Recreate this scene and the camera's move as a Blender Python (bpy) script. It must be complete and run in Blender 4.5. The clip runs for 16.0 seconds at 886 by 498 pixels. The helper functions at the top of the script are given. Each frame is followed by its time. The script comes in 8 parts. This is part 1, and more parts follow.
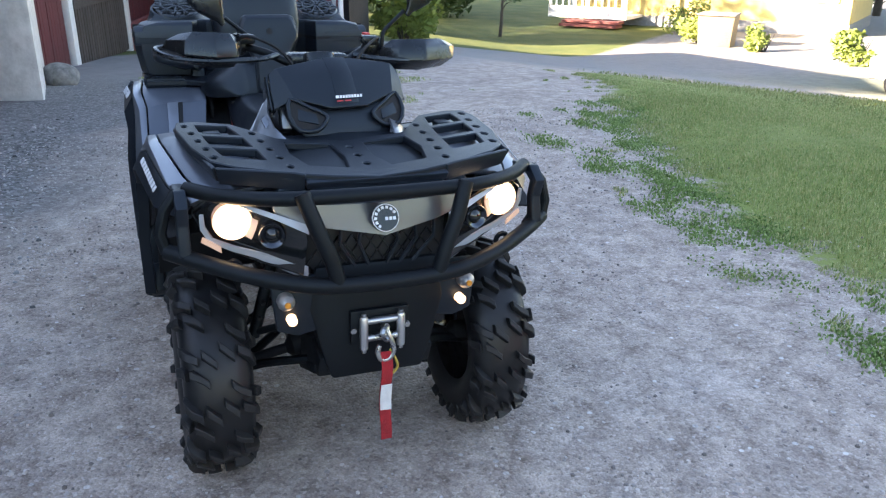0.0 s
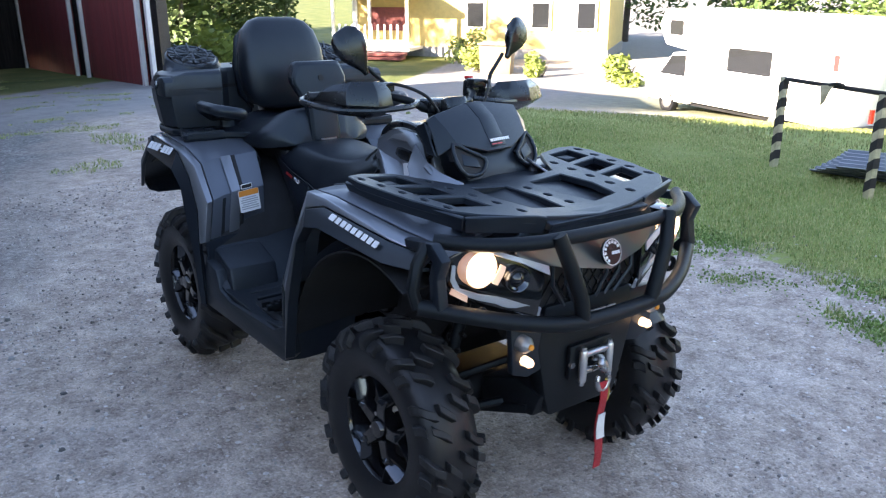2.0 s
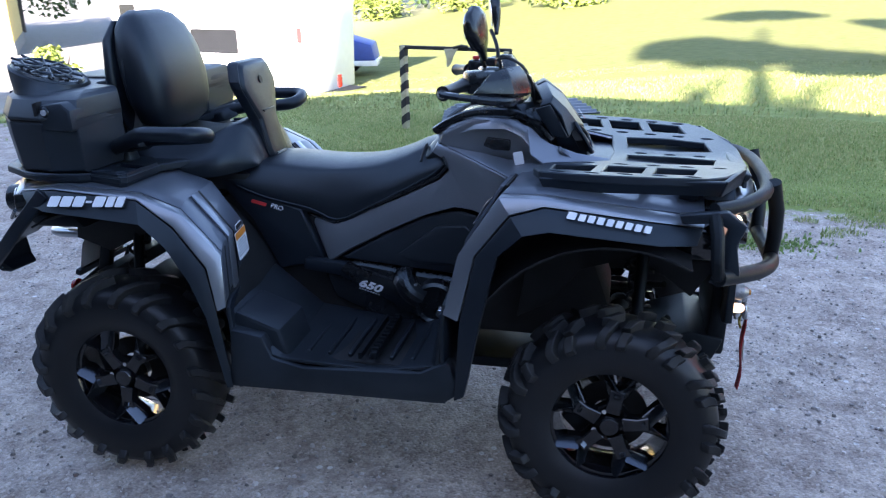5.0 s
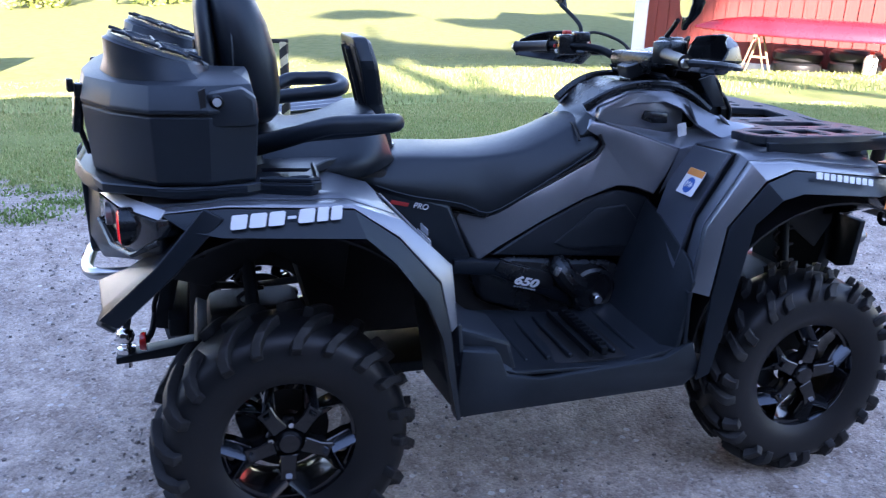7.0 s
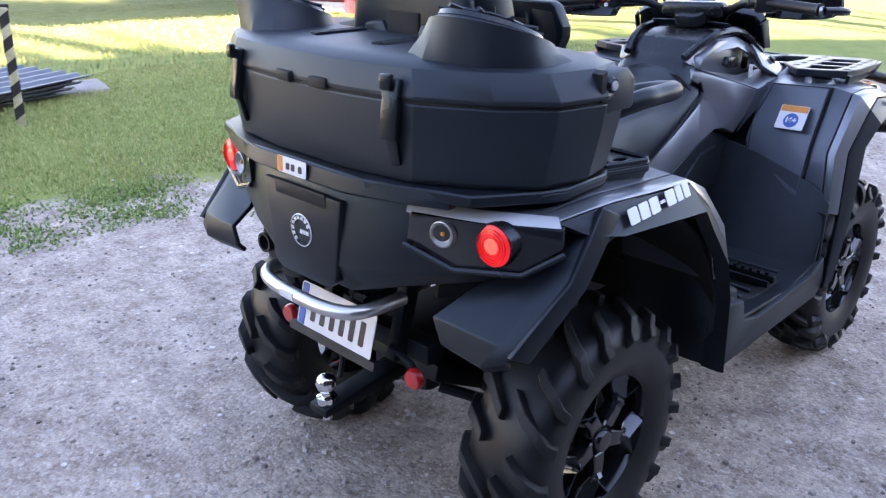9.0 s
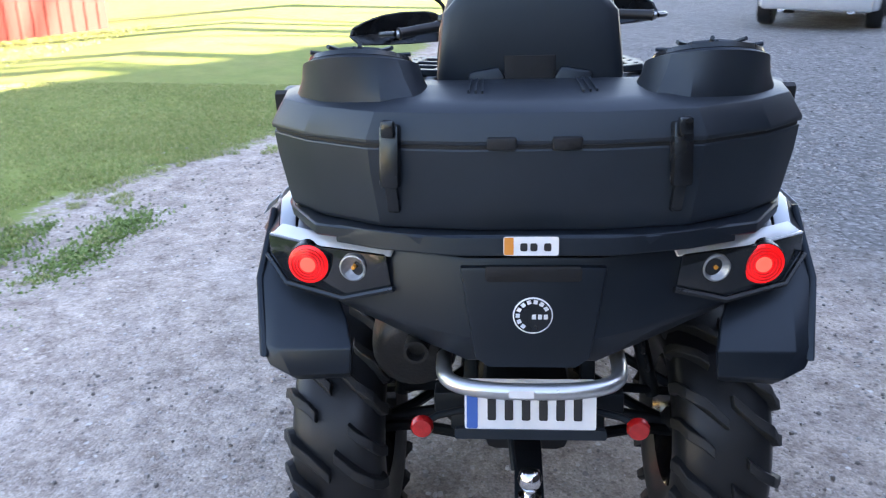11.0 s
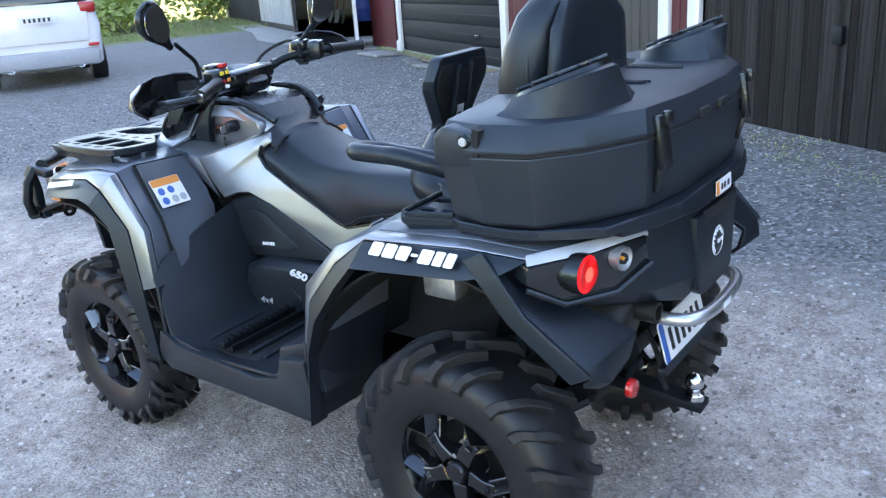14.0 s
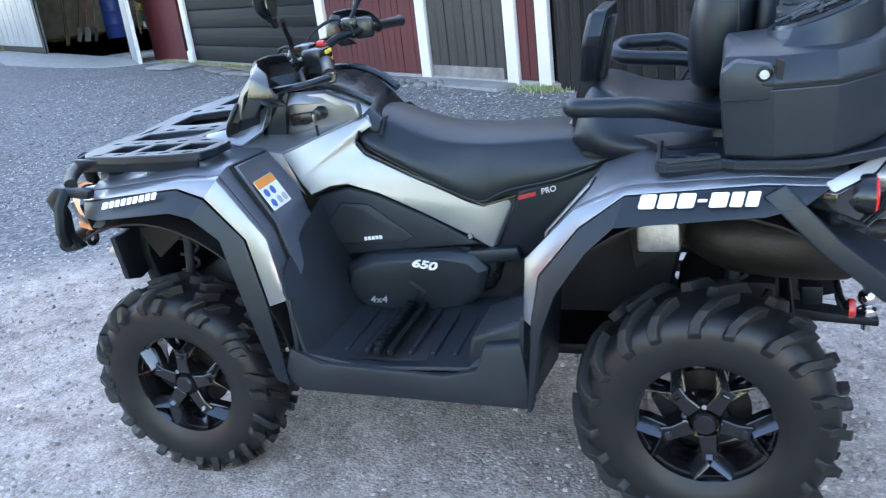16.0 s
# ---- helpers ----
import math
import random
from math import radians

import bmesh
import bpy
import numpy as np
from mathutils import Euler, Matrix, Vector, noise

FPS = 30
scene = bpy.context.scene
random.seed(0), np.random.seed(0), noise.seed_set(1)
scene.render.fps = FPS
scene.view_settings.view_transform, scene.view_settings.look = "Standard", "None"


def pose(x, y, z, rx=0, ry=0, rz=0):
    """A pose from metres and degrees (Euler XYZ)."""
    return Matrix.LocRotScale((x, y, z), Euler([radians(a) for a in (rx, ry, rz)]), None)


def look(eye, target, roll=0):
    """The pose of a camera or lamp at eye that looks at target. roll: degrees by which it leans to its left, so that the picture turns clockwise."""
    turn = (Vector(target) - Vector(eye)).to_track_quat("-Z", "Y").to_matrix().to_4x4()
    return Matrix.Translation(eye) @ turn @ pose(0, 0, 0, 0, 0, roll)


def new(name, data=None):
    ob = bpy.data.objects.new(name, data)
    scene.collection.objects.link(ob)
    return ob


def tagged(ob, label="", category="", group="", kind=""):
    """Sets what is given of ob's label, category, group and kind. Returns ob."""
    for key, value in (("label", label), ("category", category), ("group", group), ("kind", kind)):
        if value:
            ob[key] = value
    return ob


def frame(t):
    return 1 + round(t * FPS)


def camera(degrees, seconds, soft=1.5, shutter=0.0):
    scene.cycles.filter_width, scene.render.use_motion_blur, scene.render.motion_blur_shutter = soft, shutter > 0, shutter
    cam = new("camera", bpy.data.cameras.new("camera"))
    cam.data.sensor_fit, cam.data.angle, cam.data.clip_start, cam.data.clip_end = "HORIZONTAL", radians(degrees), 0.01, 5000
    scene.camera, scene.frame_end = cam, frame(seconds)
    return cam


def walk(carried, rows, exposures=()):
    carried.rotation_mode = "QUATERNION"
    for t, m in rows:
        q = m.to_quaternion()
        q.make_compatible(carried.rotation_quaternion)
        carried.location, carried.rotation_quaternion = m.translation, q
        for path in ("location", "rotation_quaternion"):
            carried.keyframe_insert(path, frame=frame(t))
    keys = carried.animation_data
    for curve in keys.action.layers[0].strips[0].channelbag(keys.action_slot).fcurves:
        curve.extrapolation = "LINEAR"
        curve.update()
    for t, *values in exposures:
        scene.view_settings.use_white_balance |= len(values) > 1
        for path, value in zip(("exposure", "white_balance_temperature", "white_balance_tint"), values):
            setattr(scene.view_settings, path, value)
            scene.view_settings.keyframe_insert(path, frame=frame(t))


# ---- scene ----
cam = camera(56.8, 16.0, 1.2, 0.2)
PATH = [
    (0, (3.012, -0.607, 1.507), (1.271, 0.098, 0.82), 1.7),
    (0.5, (2.915, -0.814, 1.475), (1.211, -0.002, 0.812), 1.8),
    (1, (2.765, -1.046, 1.514), (1.1, -0.132, 0.889), 1.2),
    (1.5, (2.649, -1.356, 1.512), (1.052, -0.315, 0.907), 1.7),
    (2, (2.486, -1.622, 1.516), (0.976, -0.457, 0.913), 1.2),
    (2.5, (2.189, -1.849, 1.496), (0.782, -0.561, 0.894), 0.2),
    (3, (1.907, -2.084, 1.499), (0.665, -0.64, 0.888), 0.2),
    (3.2, (1.793, -2.164, 1.494), (0.627, -0.657, 0.888), 0.2),
    (5.3, (0.423, -2.507, 1.489), (0.159, -0.63, 0.849), -0.8),
    (5.5, (0.202, -2.477, 1.474), (0.041, -0.589, 0.836), -0.7),
    (6, (-0.155, -2.433, 1.459), (-0.083, -0.535, 0.834), 0.4),
    (6.5, (-0.526, -2.404, 1.425), (-0.174, -0.533, 0.813), 1.7),
    (7, (-0.882, -2.241, 1.391), (-0.342, -0.423, 0.757), 1.1),
    (7.5, (-1.269, -2.065, 1.437), (-0.542, -0.323, 0.775), 0.6),
    (8, (-1.616, -1.914, 1.434), (-0.619, -0.312, 0.77), 1.1),
    (8.5, (-1.856, -1.629, 1.405), (-0.726, -0.133, 0.71), -0.2),
    (9, (-2.12, -1.319, 1.402), (-0.783, -0.027, 0.665), 0.9),
    (9.5, (-2.379, -1.018, 1.446), (-0.857, 0.059, 0.722), 0.3),
    (9.7, (-2.425, -0.89, 1.435), (-0.866, 0.14, 0.721), -0.3),
    (11.8, (-2.523, 0.687, 1.436), (-0.75, 0.124, 0.702), -0.4),
    (12, (-2.504, 0.841, 1.42), (-0.785, 0.142, 0.676), -0.0),
    (12.5, (-2.397, 1.121, 1.439), (-0.806, 0.179, 0.677), -1.2),
    (13, (-2.152, 1.341, 1.443), (-0.68, 0.212, 0.695), -2.6),
    (13.5, (-1.969, 1.567, 1.461), (-0.64, 0.261, 0.736), -3.8),
    (14, (-1.791, 1.773, 1.496), (-0.614, 0.309, 0.808), -5.4),
    (14.5, (-1.523, 1.871, 1.479), (-0.435, 0.343, 0.785), -6.9),
    (15, (-1.286, 2.023, 1.478), (-0.359, 0.404, 0.757), -6.1),
    (15.5, (-1.046, 2.196, 1.494), (-0.306, 0.486, 0.767), -6.5),
    (16, (-0.811, 2.197, 1.482), (-0.13, 0.466, 0.748), -7.6),
]
# The vehicle's own frame leans a little against the plumb line.
LEAN = pose(0, 0, 0, math.degrees(math.atan(-0.03)), 0, 0)
walk(cam, [(t, LEAN @ look(eye, aim, roll)) for t, eye, aim, roll in PATH],
     [(0, 3.30, 7300, 18), (3, 3.28, 6820, 20), (5.5, 3.31, 6300, 22), (6.5, 3.39, 6230, 26), (7, 3.57, 6250, 29), (7.5, 3.67, 6850, 31), (8, 3.70, 6950, 30), (9.5, 3.92, 7650, 29), (12, 3.80, 7300, 19), (16, 4.05, 7120, 17)])

# ---- sky and sun: a clear evening, the sun low behind the long garage ----
SUN_EL, SUN_AZ = radians(21.5), radians(262.0)  # azimuth counted from +x towards +y: where the sun stands
world = bpy.data.worlds.new("world")
scene.world = world
world.use_nodes = True
wn = world.node_tree
sky = wn.nodes.new("ShaderNodeTexSky")
sky.sky_type = "NISHITA"
sky.sun_disc = False
sky.dust_density = 0.4
sky.sun_elevation = SUN_EL
sky.sun_rotation = radians(90) - SUN_AZ
wn.links.new(sky.outputs["Color"], wn.nodes["Background"].inputs["Color"])
wn.nodes["Background"].inputs["Strength"].default_value = 0.079
sun_data = bpy.data.lights.new("sun", "SUN")
sun_data.energy, sun_data.angle, sun_data.color = 5.0, radians(0.6), (1.0, 0.9, 0.74)
sun = new("sun", sun_data)
sun.matrix_world = look((math.cos(SUN_AZ) * 60 * math.cos(SUN_EL), math.sin(SUN_AZ) * 60 * math.cos(SUN_EL), 60 * math.sin(SUN_EL)), (0, 0, 0))


# ---- materials ----
def material(name, colour, rough=0.6, metal=0.0, vary=0.15, scale=8.0, bump=0.0, bump_scale=120.0, coat=0.0, colour2=None,
             spec=0.5, fine=0.0, random_value=0.0, stretch=(1, 1, 1)):
    m = bpy.data.materials.new(name)
    m.use_nodes = True
    nt = m.node_tree
    b = nt.nodes["Principled BSDF"]
    b.inputs["Roughness"].default_value = rough
    b.inputs["Metallic"].default_value = metal
    b.inputs["Coat Weight"].default_value = coat
    b.inputs["Specular IOR Level"].default_value = spec
    tex = nt.nodes.new("ShaderNodeTexCoord")
    mp = nt.nodes.new("ShaderNodeMapping")
    mp.inputs["Scale"].default_value = stretch
    nt.links.new(tex.outputs["Object"], mp.inputs["Vector"])
    c1 = colour
    c2 = colour2 or tuple(max(0.0, v * (1 - vary * 2)) for v in colour)
    n1 = nt.nodes.new("ShaderNodeTexNoise")
    n1.inputs["Scale"].default_value = scale
    n1.inputs["Detail"].default_value = 6
    n1.inputs["Roughness"].default_value = 0.65
    nt.links.new(mp.outputs["Vector"], n1.inputs["Vector"])
    ramp = nt.nodes.new("ShaderNodeValToRGB")
    ramp.color_ramp.elements[0].position, ramp.color_ramp.elements[1].position = 0.32, 0.68
    ramp.color_ramp.elements[0].color, ramp.color_ramp.elements[1].color = (*c2, 1), (*c1, 1)
    nt.links.new(n1.outputs["Fac"], ramp.inputs["Fac"])
    out = ramp.outputs["Color"]
    if fine:
        n3 = nt.nodes.new("ShaderNodeTexNoise")
        n3.inputs["Scale"].default_value = bump_scale * 0.7
        n3.inputs["Detail"].default_value = 3
        nt.links.new(mp.outputs["Vector"], n3.inputs["Vector"])
        mx = nt.nodes.new("ShaderNodeMix")
        mx.data_type, mx.blend_type = "RGBA", "OVERLAY"
        mx.inputs["Factor"].default_value = fine
        nt.links.new(out, mx.inputs["A"])
        nt.links.new(n3.outputs["Fac"], mx.inputs["B"])
        out = mx.outputs["Result"]
    if random_value:
        info = nt.nodes.new("ShaderNodeObjectInfo")
        hsv = nt.nodes.new("ShaderNodeHueSaturation")
        rng = nt.nodes.new("ShaderNodeMapRange")
        rng.inputs["To Min"].default_value, rng.inputs["To Max"].default_value = 1 - random_value, 1 + random_value
        nt.links.new(info.outputs["Random"], rng.inputs["Value"])
        nt.links.new(rng.outputs["Result"], hsv.inputs["Value"])
        nt.links.new(out, hsv.inputs["Color"])
        out = hsv.outputs["Color"]
    nt.links.new(out, b.inputs["Base Color"])
    rr = nt.nodes.new("ShaderNodeMapRange")
    rr.inputs["To Min"].default_value, rr.inputs["To Max"].default_value = max(0.02, rough - 0.08), min(1.0, rough + 0.08)
    nt.links.new(n1.outputs["Fac"], rr.inputs["Value"])
    nt.links.new(rr.outputs["Result"], b.inputs["Roughness"])
    if bump:
        n2 = nt.nodes.new("ShaderNodeTexNoise")
        n2.inputs["Scale"].default_value = bump_scale
        n2.inputs["Detail"].default_value = 4
        nt.links.new(mp.outputs["Vector"], n2.inputs["Vector"])
        bp = nt.nodes.new("ShaderNodeBump")
        bp.inputs["Strength"].default_value = bump
        bp.inputs["Distance"].default_value = 0.004
        nt.links.new(n2.outputs["Fac"], bp.inputs["Height"])
        nt.links.new(bp.outputs["Normal"], b.inputs["Normal"])
    return m


def glow(name, colour, strength, base=(0.8, 0.8, 0.8)):
    m = material(name, base, 0.25, 0, 0.05)
    b = m.node_tree.nodes["Principled BSDF"]
    b.inputs["Emission Color"].default_value = (*colour, 1)
    b.inputs["Emission Strength"].default_value = strength
    return m


def glass(name, tint=(0.9, 0.95, 1.0), rough=0.03):
    m = bpy.data.materials.new(name)
    m.use_nodes = True
    b = m.node_tree.nodes["Principled BSDF"]
    b.inputs["Base Color"].default_value = (*tint, 1)
    b.inputs["Roughness"].default_value = rough
    b.inputs["Transmission Weight"].default_value = 1.0
    return m


plastic_black = material("moulded_black_plastic", (0.0090, 0.0120, 0.0176), 0.40, 0, 0.15, 5, 0.07, 900, spec=0.40)
plastic_smooth = material("smooth_black_plastic", (0.010, 0.010, 0.0112), 0.27, 0, 0.1, 6, 0.03, 500, spec=0.5)
plastic_inner = material("dark_inner_plastic", (0.0145, 0.0155, 0.0175), 0.6, 0, 0.3, 9, 0.2, 300, spec=0.3)
box_plastic = material("grained_box_plastic", (0.0150, 0.0192, 0.0265), 0.44, 0, 0.15, 6, 0.08, 700, spec=0.48)
# lighter copy of plastic_black: sky sheen on wells and covers put into the colour
well_plastic = material("lifted_black_plastic", (0.0165, 0.0200, 0.0262), 0.48, 0, 0.3, 5, 0.1, 600, spec=0.42)
rack_plastic = material("grained_rack_plastic", (0.0100, 0.0135, 0.0200), 0.40, 0, 0.15, 7, 0.08, 800, spec=0.43)
silver = material("brushed_aluminium_finish", (0.215, 0.236, 0.268), 0.33, 0.7, 0.04, 3, 0.02, 200, coat=0.3)
silver_dark = material("satin_grey_finish", (0.094, 0.111, 0.140), 0.42, 0.45, 0.06, 3, 0.02, 240, coat=0.22)
nose_grey = material("satin_silver_grey", (0.150, 0.170, 0.200), 0.34, 0.75, 0.04, 3, 0.02, 200, coat=0.2)
vinyl = material("black_seat_vinyl", (0.0078, 0.0100, 0.0146), 0.42, 0, 0.2, 6, 0.12, 700, spec=0.48)
rubber = material("tyre_rubber", (0.0070, 0.0072, 0.0082), 0.42, 0, 0.35, 5, 0.1, 260, colour2=(0.0112, 0.0122, 0.0146), spec=0.36)
lug_rubber = material("dusty_lug_rubber", (0.009, 0.009, 0.0095), 0.55, 0, 0.35, 30, 0.3, 220, colour2=(0.0165, 0.0172, 0.0192), spec=0.36)
rim_black = material("gloss_black_alloy", (0.007, 0.007, 0.008), 0.16, 0, 0.1, 5, coat=0.3)
rim_cut = material("machined_alloy", (0.080, 0.090, 0.105), 0.16, 0.9, 0.1, 5)
steel_black = material("powder_coated_steel", (0.0062, 0.0070, 0.0086), 0.50, 0, 0.15, 12, 0.1, 700, spec=0.24)
steel = material("galvanised_steel", (0.55, 0.56, 0.57), 0.28, 0.95, 0.2, 15)
alloy_bar = material("satin_aluminium_bar", (0.62, 0.63, 0.64), 0.3, 0.9, 0.08, 9)
chrome = material("polished_chrome", (0.75, 0.75, 0.75), 0.08, 1.0, 0.05, 6)
white_print = material("white_print", (0.72, 0.73, 0.75), 0.45, 0, 0.03, 20)
red_print = material("red_print", (0.45, 0.03, 0.03), 0.45, 0, 0.05, 20)
orange_print = material("orange_print", (0.75, 0.26, 0.04), 0.45, 0, 0.05, 20)
blue_print = material("blue_print", (0.03, 0.12, 0.42), 0.45, 0, 0.05, 20)
black_print = material("black_print", (0.015, 0.015, 0.017), 0.5, 0, 0.05, 20)
grey_print = material("grey_print", (0.35, 0.37, 0.4), 0.5, 0, 0.05, 20)
red_web = material("red_nylon_webbing", (0.42, 0.012, 0.02), 0.75, 0, 0.2, 40, 0.6, 900)
white_web = material("white_woven_label", (0.66, 0.66, 0.64), 0.7, 0, 0.1, 40, 0.3, 700)
yellow_cable = material("yellow_cord", (0.45, 0.33, 0.06), 0.6, 0, 0.15, 30)
red_plastic = material("red_switch_plastic", (0.5, 0.02, 0.02), 0.4, 0, 0.05, 20)
yellow_plastic = material("yellow_switch_plastic", (0.7, 0.5, 0.04), 0.4, 0, 0.05, 20)
red_lens = material("red_reflector_lens", (0.5, 0.012, 0.012), 0.18, 0, 0.15, 60, 0.4, 260, coat=0.6)
lamp_on = glow("lit_headlight_lens", (1.0, 0.74, 0.44), 1.5)
# emission stands in for lens light falling on the bowl and housing
lamp_glow = glow("lit_headlight_bowl", (1.0, 0.42, 0.12), 0.035, (0.7, 0.6, 0.5))
marker_on = glow("lit_marker_lens", (1.0, 0.62, 0.30), 0.40)
tail_on = glow("lit_tail_lens", (1.0, 0.012, 0.015), 0.075, (0.25, 0.004, 0.004))
tail_core = glow("lit_tail_bulb", (1.0, 0.10, 0.07), 0.14, (0.3, 0.02, 0.02))
lamp_silver = material("silver_painted_lamp_trim", (0.46, 0.48, 0.51), 0.38, 0.25, 0.04, 10, coat=0.3)
reflector = material("mirror_bowl", (0.8, 0.8, 0.8), 0.12, 1.0, 0.15, 30)
amber = material("amber_bulb", (0.8, 0.3, 0.03), 0.3, 0, 0.05, 20)
clear = glass("clear_lens")
mirror_glass = material("mirror_glass", (0.9, 0.9, 0.9), 0.02, 1.0, 0.01, 3)
screen_dark = material("instrument_screen", (0.01, 0.012, 0.014), 0.12, 0, 0.05, 20, coat=0.5)
grey_cast = material("cast_aluminium", (0.42, 0.43, 0.44), 0.4, 0.8, 0.2, 25, 0.4, 200)
soot = material("muffler_steel", (0.022, 0.021, 0.020), 0.5, 0.5, 0.3, 18, 0.3, 160)

red_paint = material("falu_red_paint", (0.104, 0.0132, 0.0160), 0.72, 0, 0.22, 3, 0.5, 60, random_value=0.12, stretch=(6, 6, 0.6))
# red_paint made brighter: stronger light on the wing is put into its colour
wing_red = material("brightened_red_wing_paint", (0.225, 0.029, 0.032), 0.72, 0, 0.22, 3, 0.5, 60, random_value=0.14, stretch=(6, 6, 0.6))
red_bright = material("bright_red_barn_paint", (0.185, 0.027, 0.021), 0.7, 0, 0.15, 3, 0.4, 60, random_value=0.1, stretch=(6, 6, 0.6))
red_plinth = material("red_painted_plinth", (0.22, 0.055, 0.05), 0.75, 0, 0.25, 6, 0.6, 40)
white_paint = material("white_trim_paint", (0.70, 0.70, 0.69), 0.5, 0, 0.06, 10, 0.3, 90)
tarred = material("black_tarred_boards", (0.0068, 0.0064, 0.0068), 0.85, 0, 0.4, 4, 0.9, 50, colour2=(0.031, 0.0285, 0.027), random_value=0.45, stretch=(11, 11, 0.3), spec=0.2)
slat_brown = material("weathered_brown_slats", (0.075, 0.062, 0.055), 0.75, 0, 0.3, 4, 0.8, 50, random_value=0.25, stretch=(8, 8, 0.5))
peeled = material("black_door_with_peeling_paint", (0.012, 0.012, 0.0135), 0.6, 0, 0.2, 5, 0.6, 60, colour2=(0.032, 0.03, 0.028), random_value=0.2, stretch=(8, 8, 0.4))
door_grey = material("anthracite_garage_door", (0.0105, 0.0135, 0.0175), 0.6, 0, 0.15, 6, 0.25, 200, spec=0.2)
plaster = material("rough_whitewashed_plaster", (0.62, 0.61, 0.58), 0.9, 0, 0.14, 5, 1.0, 22, colour2=(0.40, 0.39, 0.37))
concrete = material("old_concrete", (0.30, 0.29, 0.28), 0.9, 0, 0.2, 6, 0.8, 50, colour2=(0.20, 0.195, 0.19))
roof_sheet = material("grey_roof_sheet", (0.14, 0.13, 0.13), 0.6, 0.1, 0.2, 6, 0.3, 60)
stone_mat = material("grey_field_stone", (0.26, 0.25, 0.235), 0.9, 0, 0.3, 14, 0.8, 60, random_value=0.3)
wood_raw = material("raw_timber", (0.34, 0.25, 0.15), 0.75, 0, 0.25, 6, 0.5, 60, random_value=0.2, stretch=(2, 14, 14))
wood_grey = material("silvered_timber", (0.27, 0.26, 0.25), 0.85, 0, 0.25, 6, 0.6, 60, random_value=0.2)
white_car_paint = material("white_car_paint", (0.75, 0.76, 0.78), 0.22, 0, 0.03, 5, coat=0.8)
car_glass = material("dark_car_glass", (0.02, 0.022, 0.025), 0.06, 0, 0.1, 5, coat=0.6)
yellow_wall = material("yellow_house_boards", (0.62, 0.46, 0.16), 0.7, 0, 0.1, 3, 0.4, 40)
canoe_red = material("red_canoe_hull", (0.46, 0.015, 0.024), 0.28, 0, 0.06, 5, coat=0.5)
bark = material("tree_bark", (0.10, 0.085, 0.07), 0.9, 0, 0.3, 12, 1.0, 40)
leaf_mat = material("broad_leaves", (0.075, 0.12, 0.028), 0.6, 0, 0.4, 1.2, colour2=(0.03, 0.065, 0.015))
leaf_light = material("light_shrub_leaves", (0.24, 0.29, 0.06), 0.6, 0, 0.4, 1.5, colour2=(0.12, 0.17, 0.03))
sheet_door = material("pale_blue_grey_sheet", (0.34, 0.37, 0.40), 0.5, 0.2, 0.12, 3, 0.1, 40)
tin_blue = material("blue_grey_corrugated_sheet", (0.14, 0.165, 0.20), 0.5, 0.3, 0.15, 4, 0.2, 40)
blue_plastic = material("blue_plastic", (0.03, 0.07, 0.32), 0.5, 0, 0.1, 10)
hazard_black = material("black_stripe_paint", (0.02, 0.02, 0.02), 0.7, 0, 0.3, 20, 0.5, 80)
hazard_yellow = material("faded_yellow_stripe_paint", (0.50, 0.46, 0.30), 0.7, 0, 0.2, 20, 0.5, 80)
# reflections tinted blue, standing in for bluer sky mirrored in the black parts
for m in (plastic_black, plastic_smooth, rack_plastic, box_plastic, well_plastic, vinyl, steel_black):
    m.node_tree.nodes["Principled BSDF"].inputs["Specular Tint"].default_value = (0.74, 0.90, 1.0, 1)
for m in (leaf_mat, leaf_light):
    m.node_tree.nodes["Principled BSDF"].inputs["Transmission Weight"].default_value = 0.0


CRISP = (plastic_black, box_plastic, well_plastic, plastic_smooth, rack_plastic, silver, silver_dark)


# ---- shape helpers ----
def finish(bm, bevel=0.0, seg=2, angle=28):
    bmesh.ops.remove_doubles(bm, verts=bm.verts, dist=1e-5)
    bmesh.ops.recalc_face_normals(bm, faces=bm.faces)
    if bevel:
        edges = [e for e in bm.edges if len(e.link_faces) == 2 and e.calc_face_angle(0.0) > radians(angle)]
        if edges:
            bmesh.ops.bevel(bm, geom=edges, offset=bevel, segments=seg, profile=0.5, affect="EDGES", clamp_overlap=True)
    return bm


def mesh_from(name, bm, mat, smooth=38):
    me = bpy.data.meshes.new(name)
    bm.to_mesh(me)
    bm.free()
    for p in me.polygons:
        p.use_smooth = True
    me.set_sharp_from_angle(angle=radians(smooth))
    me.materials.append(mat)
    return me


def part(name, bm, mat, parent=None, label="", bevel=0.0, seg=2, smooth=None, angle=28):
    if smooth is None:
        smooth = 23 if mat in CRISP else 38
    ob = new(name, mesh_from(name, finish(bm, bevel, seg, angle), mat, smooth))
    if parent:
        ob.parent = parent
    if label:
        ob["label"] = label
    return ob


def thing(name, label, category, m=None, group="", kind=""):
    ob = new(name)
    if m is not None:
        ob.matrix_world = m
    return tagged(ob, label, category, group, kind)


def faces_from(bm, verts, polys):
    vs = [bm.verts.new(v) for v in verts]
    for p in polys:
        try:
            bm.faces.new([vs[i] for i in p])
        except ValueError:
            pass
    return vs


def box(c, s, rot=(0, 0, 0), bm=None):
    bm = bm or bmesh.new()
    m = Matrix.LocRotScale(c, Euler([radians(a) for a in rot]), s)
    bmesh.ops.create_cube(bm, size=1, matrix=m)
    return bm


